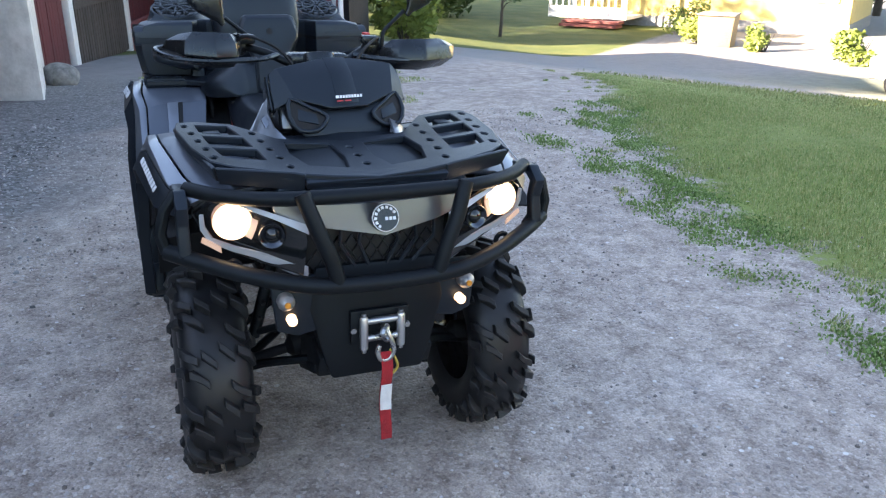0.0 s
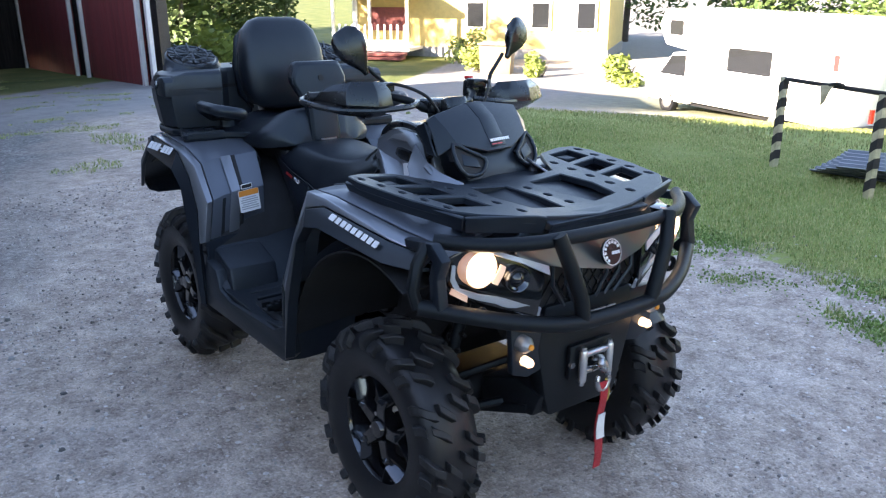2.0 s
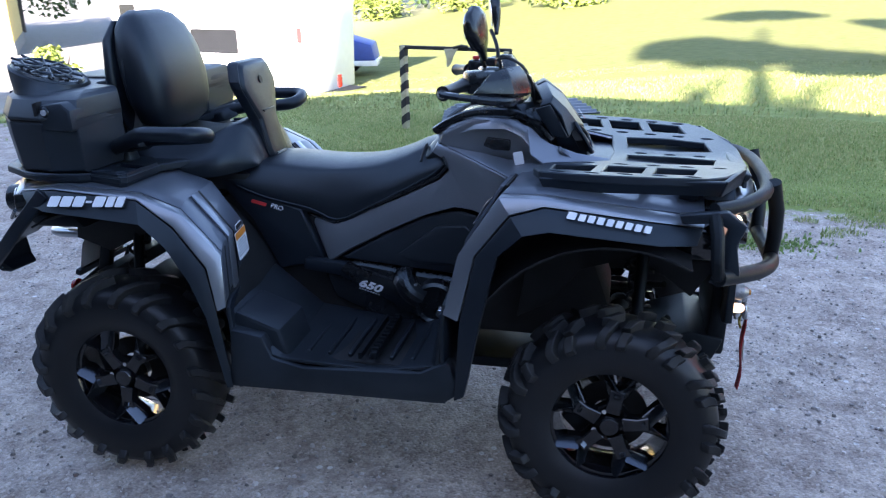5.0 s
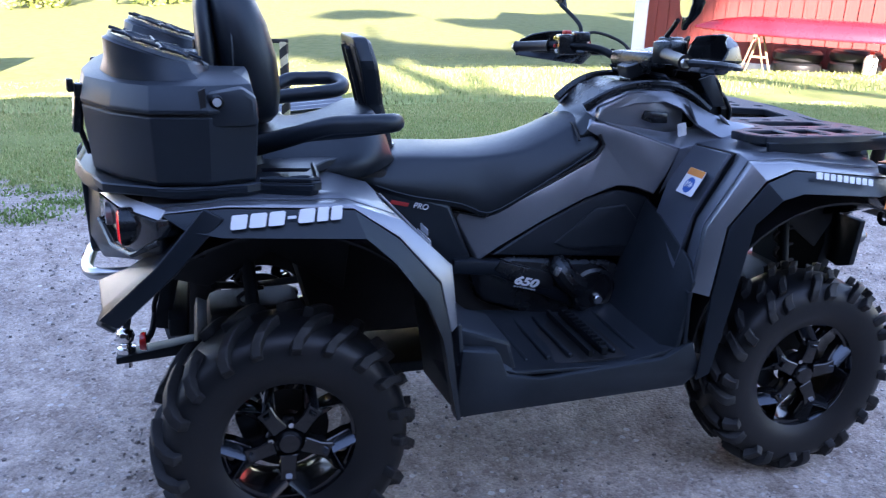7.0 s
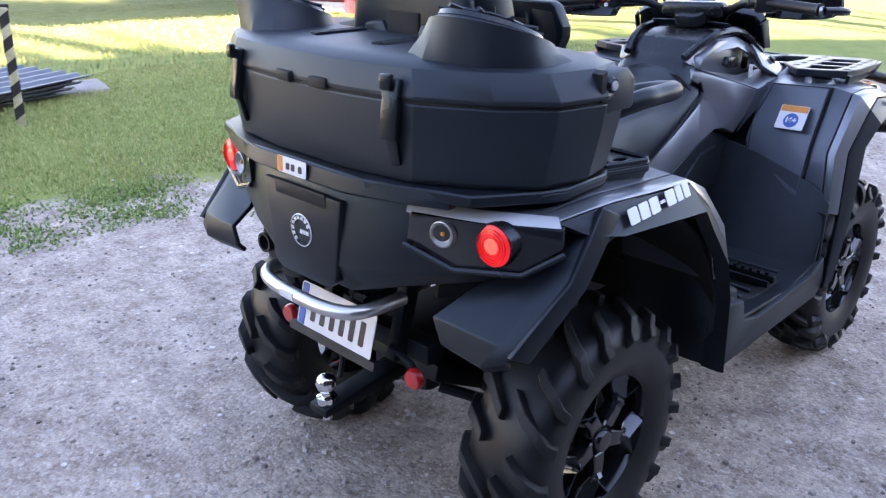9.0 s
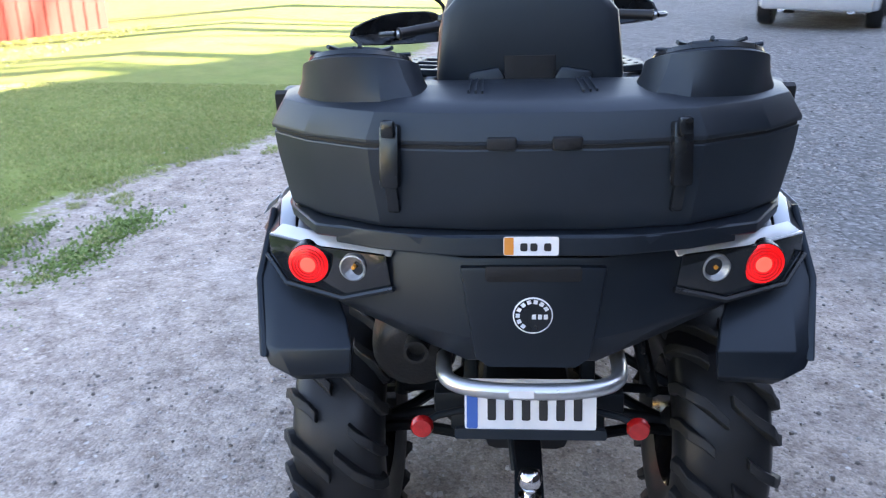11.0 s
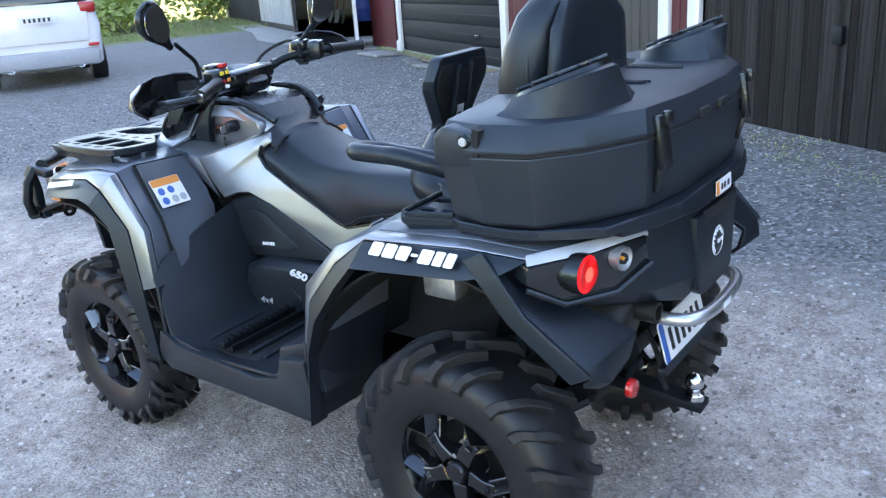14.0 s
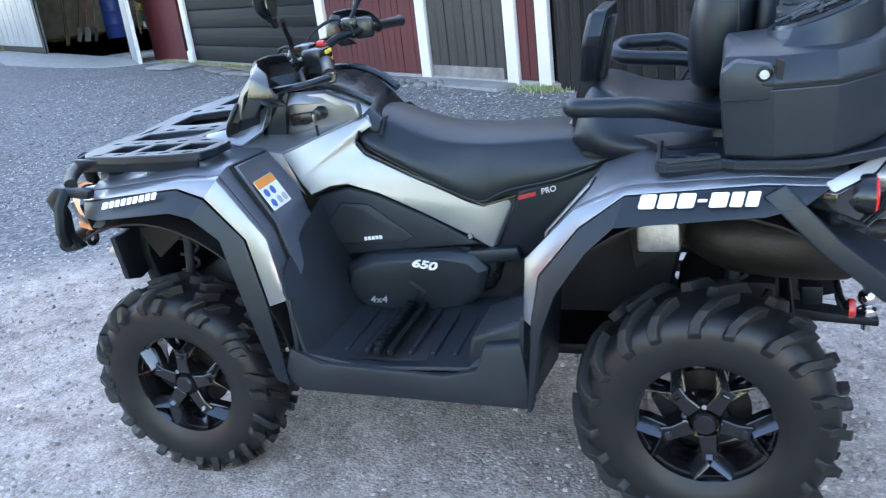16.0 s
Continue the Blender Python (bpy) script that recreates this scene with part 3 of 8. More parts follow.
def boards(parent, name, u0, u1, z0, z1, width, mat, y=0.0, thick=0.022, gap=0.004, batten=False):
    """Upright boards between u0 and u1, each an object on one shared mesh."""
    n = max(1, round((u1 - u0) / width))
    w = (u1 - u0) / n
    me = mesh_from(name, finish(box((0, 0, (z0 + z1) / 2), (w - gap, thick, z1 - z0)), 0.003, 1), mat)
    for k in range(n):
        o = new(name, me)
        o.parent = parent
        o.location = (u0 + w * (k + 0.5), y + rng.uniform(-0.003, 0.003), rng.uniform(-0.006, 0.006))


H = 3.3
backing = rot_part("inner_wall", box((-0.8, -0.10, H / 2), (14.6, 0.12, H)), tarred, label="dark timber wall behind the boards")
rot_part("plinth", box((2.65, -0.02, -0.06), (9.1, 0.14, 0.24)), concrete, label="rough concrete plinth", bevel=0.01)
wall_a = rot_part("wall_panel", box((1.05, -0.03, H / 2), (1.88, 0.05, H)), red_paint, label="falu red boarded wall")
boards(wall_a, "board", 0.12, 1.96, 0.06, H, 0.115, red_paint, 0.012)
wall_b = rot_part("wall_panel", box((-1.50, -0.03, H / 2), (0.26, 0.05, H)), red_paint)
boards(wall_b, "board", -1.62, -1.38, 0.06, H, 0.115, red_paint, 0.012)
for u, w in ((6.32, 0.16), (2.06, 0.17), (0.04, 0.15), (-1.30, 0.15), (-1.72, 0.15)):
    post = rot_part("post", box((u, 0.035, H / 2 - 0.02), (w, 0.05, H)), white_paint, label="white painted door post", bevel=0.004)
foot = rot_part("post_foot", box((6.28, 0.07, 0.10), (0.18, 0.07, 0.24)), white_paint, bevel=0.01)
black_door = rot_part("door", box((-0.63, 0.0, 1.02), (1.14, 0.04, 2.1)), peeled, label="black plank door with peeling paint")
boards(black_door, "plank", -1.20, -0.06, 0.02, 2.06, 0.142, peeled, 0.026)
rot_part("door_patch", box((-0.62, 0.040, 0.10), (1.08, 0.012, 0.14)), wood_grey, black_door, "worn grey kick board", 0.002)
rot_part("door_step", box((-0.6, 0.16, -0.02), (1.5, 0.34, 0.12)), concrete, bevel=0.02)
gate = rot_part("gate", box((-4.9, 0.0, 1.40), (6.1, 0.05, 3.0)), tarred, label="black tarred sliding gate")
boards(gate, "plank", -7.95, -1.86, -0.10, 2.9, 0.155, tarred, 0.034)
rot_part("gate_leaf_gap", box((-3.35, 0.052, 1.4), (0.03, 0.012, 2.8)), plastic_inner, gate)
rot_part("hasp", box((-3.30, 0.075, 0.72), (0.08, 0.04, 0.12)), steel_black, gate, "iron hasp", 0.004)
for u in (-2.4, -4.2, -6.4):
    rot_part("gate_hinge", box((u, 0.062, 2.3), (0.5, 0.016, 0.05)), steel_black, gate)
garage = rot_part("garage_door", box((4.2, -0.05, 1.1), (4.1, 0.05, 2.2)), door_grey, label="anthracite sectional garage door")
for k in range(8):
    rot_part("door_section", box((4.2, -0.012, 0.17 + 0.27 * k), (4.08, 0.04, 0.255)), door_grey, garage, bevel=0.008)
    rot_part("section_groove", box((4.2, 0.009, 0.17 + 0.27 * k), (4.08, 0.006, 0.02)), plastic_inner, garage)
rot_part("door_grip", box((3.0, 0.02, 0.42), (0.16, 0.02, 0.05)), plastic_smooth, garage, bevel=0.006)
rot_part("garage_sill", box((4.2, 0.10, 0.0), (4.0, 0.22, 0.08)), wood_raw, garage, "worn timber sill", 0.01)
# the open shed
shed = rot_part("shed_floor", box((15.0, -2.4, -0.02), (13.6, 5.0, 0.10)), concrete, label="dusty concrete shed floor")
rot_part("shed_apron", prism([(7.2, 0.2), (8.0, 0.06), (21.5, 0.06), (21.5, 1.0), (16.5, 1.1), (13.0, 1.5), (10.0, 1.25), (8.2, 0.9)], -0.06, 0.035, "z"), concrete, label="cracked concrete apron", bevel=0.01)
rot_part("shed_back", box((15.0, -4.9, 1.6), (13.8, 0.10, 3.3)), plaster)
rot_part("shed_side", box((8.1, -2.5, 1.6), (0.10, 4.9, 3.3)), plaster)
rot_part("shed_side", box((21.8, -2.5, 1.6), (0.10, 4.9, 3.3)), plaster)
rot_part("shed_lintel", box((11.6, 0.0, 3.08), (7.2, 0.14, 0.4)), red_paint)
rot_part("jamb_panel", box((7.35, 0.0, 1.6), (1.5, 0.05, 3.2)), red_paint, label="dark red jamb board")
leaf = rot_part("shed_door", place(box((0.72, 0.0, 1.15), (1.44, 0.045, 2.25)), pose(9.05, 0.10, 0, 0, 0, 166)), sheet_door, label="pale sheet door standing open", bevel=0.006)
rot_part("door_edge", place(box((0.03, 0.0, 1.15), (0.06, 0.055, 2.26)), pose(9.05, 0.10, 0, 0, 0, 166)), tarred, leaf)
rot_part("door_edge", place(box((1.42, 0.0, 1.15), (0.06, 0.055, 2.26)), pose(9.05, 0.10, 0, 0, 0, 166)), white_paint, leaf)
slide = rot_part("sliding_door", box((17.6, 0.16, 1.35), (5.6, 0.05, 2.6)), sheet_door, label="pale blue-grey sheet sliding door", bevel=0.006)
rot_part("door_frame", box((17.6, 0.195, 0.10), (5.62, 0.03, 0.16)), steel_black, slide)
rot_part("door_frame", box((14.86, 0.195, 1.35), (0.20, 0.03, 2.6)), steel_black, slide)
for k in range(8):
    rot_part("sheet_rib", box((15.3 + 0.62 * k, 0.188, 1.4), (0.03, 0.012, 2.4)), sheet_door, slide)
far_wall = rot_part("end_wall", box((23.1, -0.02, 1.6), (14.0, 0.08, 3.3)), tarred)
boards(far_wall, "board", 20.5, 29.9, 0.05, 3.1, 0.16, tarred, 0.03)
rot_part("end_post", box((30.0, 0.04, 1.6), (0.16, 0.14, 3.3)), white_paint)
# roof over the whole row
roof = rot_part("roof", prism([(0.55, 3.25), (-3.8, 6.35), (-8.2, 3.25), (-8.2, 3.10), (-3.8, 6.20), (0.55, 3.10)], -8.4, 30.4, "x"), roof_sheet, label="grey sheet roof")
rot_part("gable", prism([(-0.1, 0.0), (-7.6, 0.0), (-7.6, 3.3), (-3.8, 6.1), (-0.1, 3.3)], 29.9, 30.0, "x"), red_paint)
rot_part("gable", prism([(-0.1, 0.0), (-7.6, 0.0), (-7.6, 3.3), (-3.8, 6.1), (-0.1, 3.3)], -8.1, -8.0, "x"), red_paint)
rot_part("rear_wall", box((11.0, -7.6, 1.6), (38.0, 0.1, 3.4)), red_paint)

# shed clutter
def shovel(u, v, lean, blade_mat_, handle):
    m = ROW @ Matrix.Translation((u, v, 0.04)) @ pose(0, 0, 0, lean, 0, rng.uniform(-8, 8))
    t = thing("snow_shovel", "snow shovel with a long handle leaning in the shed", "shovel", m, "shovels in the shed")
    part("scoop", sheet([[(-0.19, 0.02, 0.0), (0, 0.05, 0.0), (0.19, 0.02, 0.0)], [(-0.20, 0.0, 0.20), (0, 0.04, 0.20), (0.20, 0.0, 0.20)], [(-0.17, 0.02, 0.36), (0, 0.05, 0.38), (0.17, 0.02, 0.36)]], 0.006), blade_mat_, t)
    part("handle", tube([(0, 0.03, 0.30), (0, 0.0, 1.35)], 0.016, 8), handle, t)


shovel(17.9, -1.5, 12, white_paint, wood_raw)
shovel(17.3, -1.55, 12, white_paint, red_plastic)
shovel(16.7, -1.6, 10, grey_cast, wood_raw)


def barrel(u, v, r, h, mat, label):
    m = ROW @ Matrix.Translation((u, v, 0.035))
    t = thing("drum", label, "drum", m)
    part("drum_body", lathe([(0, 0), (r * 0.95, 0), (r, 0.03), (r, h * 0.33), (r * 1.03, h * 0.35), (r, h * 0.37), (r, h * 0.66), (r * 1.03, h * 0.68), (r, h * 0.70), (r, h - 0.02), (r * 0.9, h), (0, h)], 24, "z"), mat, t)
    part("drum_lid", lathe([(0, h + 0.01), (r * 0.5, h + 0.01), (r * 0.55, h), (0, h)], 20, "z"), plastic_smooth, t)


barrel(17.2, -2.4, 0.33, 1.05, blue_plastic, "blue plastic drum in the open shed")
shelf = thing("shed_shelf", "rough timber shelf with jars and cans", "shelf", ROW @ Matrix.Translation((16.6, -3.2, 0.03)))
for k in range(3):
    part("shelf_board", box((0, 0, 0.15 + 0.5 * k), (1.5, 0.4, 0.03)), wood_raw, shelf, "", 0.003)
for sx in (-1, 1):
    part("shelf_post", box((0.72 * sx, 0.15, 0.75), (0.05, 0.05, 1.5)), wood_raw, shelf, "", 0.003)
for k in range(7):
    barrel_m = ROW @ Matrix.Translation((16.05 + 0.18 * k, -3.15 + 0.04 * (k % 3), 0.195 + 0.5 * (k % 2)))
    t = thing("paint_can", "small dented can on the shelf", "can", barrel_m, "cans on the shelf")
    part("can_body", lathe([(0, 0), (0.06, 0), (0.062, 0.01), (0.06, 0.15), (0.055, 0.16), (0, 0.155)], 16, "z"), (wood_raw, yellow_plastic, grey_cast, tin_blue)[k % 4], t)
for k in range(4):
    t = thing("leaning_plank", "raw plank leaning in the shed doorway", "plank", ROW @ Matrix.Translation((17.0 + 0.16 * k, -0.9 - 0.06 * k, 0.03)) @ pose(0, 0, 0, 6, 2 * k - 4, 0), "planks in the shed")
    part("plank_body", box((0, 0, 0.85), (0.12, 0.03, 1.7)), wood_grey if k % 2 else wood_raw, t, "", 0.003)

# boards and slabs on the ground by the garage door
for k, (u, v, ln, wd, rz, mt) in enumerate(((3.3, 0.62, 0.9, 0.14, 8, wood_grey), (2.95, 0.42, 1.0, 0.30, -4, wood_grey), (3.7, 0.34, 1.2, 0.10, 2, wood_raw), (2.35, 0.85, 0.34, 0.10, 20, hazard_yellow), (4.3, 0.55, 0.8, 0.20, -10, wood_grey), (6.0, 0.55, 0.9, 0.45, 6, concrete))):
    x, y = fx(u, v)
    t = thing("loose_board", "weathered board lying on crushed stone", "board", Matrix.Translation((x, y, ground_z(x, y) + 0.016)) @ pose(0, 0, 0, 0, 0, -32 + rz), "boards by the garage")
    part("board_body", box((0, 0, 0.012), (ln, wd, 0.035)), mt, t, "", 0.004)
for k in range(16):
    u, v = rng.uniform(-0.5, 0.9), rng.uniform(0.12, 0.5)
    x, y = fx(u, v)
    r = rng.uniform(0.03, 0.085)
    bm = bmesh.new()
    bmesh.ops.create_icosphere(bm, subdivisions=2, radius=r)
    for w in bm.verts:
        w.co *= 1 + 0.35 * noise.noise(w.co * (2.2 / r * 0.3) + Vector((k, 0, 0)))
        w.co.z *= 0.6
    o = part("rubble_stone", bm, stone_mat)
    o.location = (x, y, ground_z(x, y) + r * 0.2)
    tagged(o, "broken pale stone lying by the black door", "stone", "rubble by the door")

# ---- the old barn beyond: plaster wall, boarded wall with gates ----
BARN = Matrix.Translation((-12.4, -1.25, -0.52)) @ pose(0, 0, 0, 0, 0, math.degrees(math.atan2(0.25, -1.0)))
# x runs away along the wall, y is on the left of it, so the yard lies at negative y
barn = thing("old_barn", "old red barn with plaster wall and white-posted gates", "barn", BARN)


def bp_(name, bm, mat, parent=None, label="", bevel=0.0):
    return part(name, bm, mat, parent or barn, label, bevel)


bp_("plaster_wall", loft([[(u, v, z) for u, v in ((-5.2, -1.20), (-2.05, -0.22), (-2.05, 0.6), (-5.2, 0.0))] for z in (-0.3, 0.3, 1.2, 2.4, 4.2)]), plaster, label="rough whitewashed plaster wall", bevel=0.05)
inner = bp_("inner_wall", box((7.0, 0.12, 2.0), (18.4, 0.14, 4.8)), tarred)
def wall_bit(u0, u1, z0=0.32):
    w = bp_("wall_panel", box(((u0 + u1) / 2, 0.03, 2.2), (u1 - u0, 0.05, 4.2)), red_paint, label="falu red boarded wall")
    boards(w, "board", u0, u1, z0, 4.2, 0.13, red_paint, -0.012)
    return w


wall_bit(-2.0, -0.15, -0.05)
wall_bit(4.05, 14.4)
bp_("plinth", box((9.2, -0.02, -0.12), (10.4, 0.22, 0.95)), red_plinth, label="red painted plinth", bevel=0.02)
bp_("plinth", box((-1.05, -0.02, -0.3), (1.9, 0.16, 0.5)), red_plinth)
for u in (0.0, 3.95, 14.5, 17.9):
    bp_("post", box((u, -0.06, 1.9), (0.24, 0.12, 4.6)), white_paint, label="white painted gate post", bevel=0.01)
slats = bp_("slatted_gate", box((1.97, 0.0, 1.7), (3.6, 0.05, 3.9)), tarred, label="brown slatted barn gate")
boards(slats, "slat", 0.14, 3.82, -0.15, 3.7, 0.16, slat_brown, -0.05, 0.05, 0.05)
bp_("gate_bar", box((1.97, -0.085, 1.0), (3.5, 0.03, 0.14)), slat_brown, slats)
dark_gate = bp_("dark_gate", box((16.2, 0.02, 1.8), (3.2, 0.05, 4.2)), tarred, label="black tarred barn gate")
boards(dark_gate, "plank", 14.65, 17.75, -0.4, 3.8, 0.2, tarred, -0.02)
bp_("roof", prism([(-0.7, 4.1), (5.0, 7.0), (10.6, 4.1), (10.6, 3.95), (5.0, 6.85), (-0.7, 3.95)], -5.4, 19.0, "x"), roof_sheet, label="grey sheet roof")
bp_("rear_wall", box((6.6, 9.8, 1.7), (24.0, 0.1, 4.8)), red_paint)
bp_("gable", prism([(0.0, -0.5), (9.8, -0.5), (9.8, 4.0), (5.0, 6.8), (0.0, 4.0)], -5.15, -5.05, "x"), red_paint)
slab_o = part("yard_slab", prism([(-8.6, -0.36), (-10.6, -1.15), (-14.4, -0.62), (-13.6, 0.05), (-10.4, 0.25)], -0.1, 0.04, "z"), concrete, bevel=0.02)
slab_o.location = (0, 0, -0.42)
slab_o.rotation_euler = (0, radians(-3.2), 0)
slab_o.location.z = -0.42 - 0.62
tagged(slab_o, "old concrete slab before the barn gate", "slab", kind="structure")
for x, y, r in ((-9.0, -1.25, 0.24), (-9.45, -1.32, 0.2), (-10.1, -1.35, 0.16)):
    bm = bmesh.new()
    bmesh.ops.create_icosphere(bm, subdivisions=3, radius=r)
    for w in bm.verts:
        w.co *= 1 + 0.25 * noise.noise(w.co * 3 + Vector((x, 0, 0)))
        w.co.z *= 0.75
    o = part("field_stone", bm, stone_mat)
    o.location = (x, y, ground_z(x, y) + r * 0.35)
    tagged(o, "rounded grey field stone beside the plaster wall", "stone", "stones by the barn")
o = part("flat_stone", prism([(-0.6, -0.3), (0.5, -0.35), (0.7, 0.2), (-0.4, 0.35)], 0, 0.14, "z"), concrete, bevel=0.02)
o.location = (-17.4, 1.15, ground_z(-17.4, 1.15) - 0.02)
tagged(o, "pale flat stone slab on the yard", "slab")

# the wing at the end of the yard
WING = Matrix.Translation((-30.0, 4.75, -1.55)) @ pose(0, 0, 0, 0, 0, -2)
wing = thing("barn_wing", "red boarded barn wing with white-edged sliding doors", "barn", WING)
part("wall", prism([(0.0, 0.0), (15.4, 0.0), (11.6, 1.4), (0.0, 1.4)], -0.8, 4.8, "z"), tarred, wing)
for u0, u1 in ((0.2, 8.0), (9.6, 14.5)):
    w = part("sliding_door", box(((u0 + u1) / 2, -0.06, 2.2), (u1 - u0, 0.06, 5.0)), wing_red, wing, "dark red boarded sliding door")
    boards(w, "board", u0, u1, 0.25 if u0 < 1 else 0.7, 4.7, 0.24, wing_red, -0.12)
for u in (0.1, 8.15, 9.45, 14.6, 15.3):
    part("edge_trim", box((u, -0.16, 2.2), (0.16, 0.08, 5.2)), white_paint, wing, "white door edge")
# the dark bay that joins the wing to the barn
bay = part("dark_bay", box((-0.2, -0.95, 1.9), (0.12, 2.0, 5.4)), tarred, wing, "black tarred doorway between the buildings")
for k in range(8):
    part("plank", box((-0.12, -1.80 + 0.24 * k, 1.9), (0.05, 0.22, 5.3)), tarred, bay)
part("edge_trim", box((-0.10, -1.95, 2.0), (0.10, 0.16, 5.4)), white_paint, wing, "white door edge")
part("wing_roof", prism([(-0.3, -0.5), (15.7, -0.5), (11.6, 1.8), (-0.3, 1.8)], 4.8, 4.95, "z"), roof_sheet, wing)


# ---- lawn things ----
def goal():
    gz = ground_z(-0.75, 4.6)
    g = thing("barrier_frame", "low steel frame with faded black and yellow hazard stripes", "frame", Matrix.Translation((-0.735, 4.57, gz)) @ pose(0, 0, 0, 0, 0, -21))
    for s in (-1, 1):
        post = part("post", box((0.53 * s, 0, 0.36), (0.055, 0.05, 0.78)), hazard_yellow, g, "striped upright post", 0.005)
        for k in range(5):
            m = Matrix.Translation((0.53 * s, 0, 0.08 + 0.145 * k)) @ pose(0, 0, 0, 0, 0, 0)
            bm = prism([(-0.029, -0.045), (0.029, 0.0), (0.029, 0.075), (-0.029, 0.03)], -0.027, 0.027)
            part("stripe", place(bm, m), hazard_black, post)
    part("top_bar", box((0, 0, 0.745), (1.13, 0.035, 0.03), (0, -1.0, 0)), hazard_black, g, "", 0.004)
    part("tape", sheet([[(-0.08, -0.03, 0.74), (0.0, -0.035, 0.75), (0.07, -0.03, 0.76)], [(-0.05, -0.04, 0.67), (-0.02, -0.05, 0.66), (0.03, -0.035, 0.70)], [(-0.055, -0.03, 0.60), (-0.035, -0.04, 0.59), (-0.01, -0.03, 0.62)]], 0.004), hazard_yellow, g, "loose end of striped tape")
    part("tape_knot", tube([(0.02, -0.03, 0.755), (0.10, -0.03, 0.775), (0.16, -0.03, 0.768)], 0.014, 6), hazard_black, g)


goal()


def tin_sheets():
    base_z = ground_z(0.0, 5.4)
    stack = thing("sheet_stack", "stack of blue-grey corrugated sheets lying on the lawn", "metal sheets", Matrix.Translation((-0.38, 5.25, base_z + 0.02)) @ pose(0, 0, 0, 0, 0, 14))
    for k in range(4):
        # the ribs run along the sheet
        ys = [-0.42 + 0.84 * i / 35 for i in range(36)]
        grid = [[(x + 0.05 * k, y - 0.05 * k, 0.05 + 0.035 * k + (0.022 if (i // 2) % 3 == 0 else 0.0)) for i, y in enumerate(ys)] for x in (-0.60, 0.60)]
        part("corrugated_sheet", place(sheet(grid, 0.003), pose(0, 0, 0, 0, 0, 4 * k - 5)), tin_blue, stack)
    part("support_block", box((0, 0, 0.02), (0.8, 0.10, 0.05)), wood_grey, stack, "", 0.005)


tin_sheets()
t = thing("flat_slab", "flat grey concrete slab in the grass", "slab", Matrix.Translation((0.30, 5.35, ground_z(0.30, 5.35) - 0.01)))
part("slab_body", prism([(-0.45, -0.2), (0.4, -0.3), (0.5, 0.2), (-0.3, 0.3)], -0.04, 0.05, "z"), concrete, t, "", 0.015)


# ---- red barn with canoe ----
RB = Matrix.Translation((8.65, 14.9, -1.28)) @ pose(0, 0, 0, 0, 0, math.degrees(math.atan2(-0.73, 0.68)))
rb = thing("red_barn", "bright red barn with white corner boards and pale foundation", "barn", RB)
part("wall", box((4.5, 3.0, 3.0), (9.0, 6.0, 5.0)), red_bright, rb, "bright red boarded wall")
part("foundation", box((4.5, 3.0, 0.25), (9.14, 6.14, 0.75)), plaster, rb, "whitewashed foundation", 0.03)
bm_me = mesh_from("batten", finish(box((0, 0, 2.9), (0.05, 0.03, 4.6)), 0.003, 1), red_bright)
for k in range(34):
    o = new("batten", bm_me)
    o.parent, o.location = rb, (0.42 + 0.255 * k, -0.012, 0)
for k in range(18):
    o = new("batten", bm_me)
    o.parent, o.location, o.rotation_euler = rb, (-0.012, 0.5 + 0.3 * k, 0), (0, 0, math.pi / 2)
part("corner_board", box((0.10, -0.03, 3.0), (0.28, 0.05, 4.9)), white_paint, rb, "white corner board")
part("corner_board", box((-0.03, 0.10, 3.0), (0.05, 0.28, 4.9)), white_paint, rb, "white corner board")
part("roof", prism([(-0.6, 5.3), (3.0, 7.4), (6.6, 5.3), (6.6, 5.15), (3.0, 7.25), (-0.6, 5.15)], -0.5, 9.5, "x"), roof_sheet, rb)


def canoe():
    a, b = Vector((8.75, 12.75)), Vector((12.2, 9.2))
    mid, d = (a + b) / 2, (b - a).normalized()
    z = ground_z(mid.x, mid.y)
    yaw = math.degrees(math.atan2(d.y, d.x))
    c = thing("canoe", "upturned glossy red canoe on timber trestles", "canoe", Matrix.Translation((mid.x, mid.y, z + 0.72)) @ pose(0, 0, 0, 0, 0, yaw))
    rings = []
    for k in range(17):
        u = -1 + k / 8
        w = 0.42 * (1 - abs(u) ** 2.4) + 0.01
        h = 0.30 * (1 - abs(u) ** 4) + 0.03
        lift = 0.16 * abs(u) ** 3
        rings.append([(2.45 * u, w * math.cos(t_), -0.05 + lift * -1 * 0 + h * math.sin(t_) + lift * 0.3) for t_ in [math.pi * i / 12 for i in range(13)]])
    part("hull", loft(rings, caps=True), canoe_red, c, "", 0, 2, 60)
    part("gunwale", tube([(r[0][0], r[0][1], r[0][2]) for r in rings], 0.02, 6), canoe_red, c)
    part("gunwale", tube([(r[-1][0], r[-1][1], r[-1][2]) for r in rings], 0.02, 6), canoe_red, c)
    for u in (-1.2, 1.3):
        tr = thing("trestle", "raw timber trestle under the canoe", "trestle", Matrix.Translation((mid.x + d.x * u, mid.y + d.y * u, ground_z(mid.x + d.x * u, mid.y + d.y * u))) @ pose(0, 0, 0, 0, 0, yaw), "trestles under the canoe")
        for s in (-1, 1):
            for q in (-1, 1):
                part("leg", tube([(0.24 * q, 0.32 * s, -0.02), (0.02 * q, 0.28 * s, 0.66 + (z - ground_z(mid.x + d.x * u, mid.y + d.y * u)))], 0.022, 6), wood_raw, tr)
        part("beam", box((0, 0, 0.655 + (z - ground_z(mid.x + d.x * u, mid.y + d.y * u))), (0.07, 0.9, 0.05)), wood_raw, tr)
        part("rung", box((0, 0.28, 0.28), (0.30, 0.02, 0.04)), wood_raw, tr)


canoe()


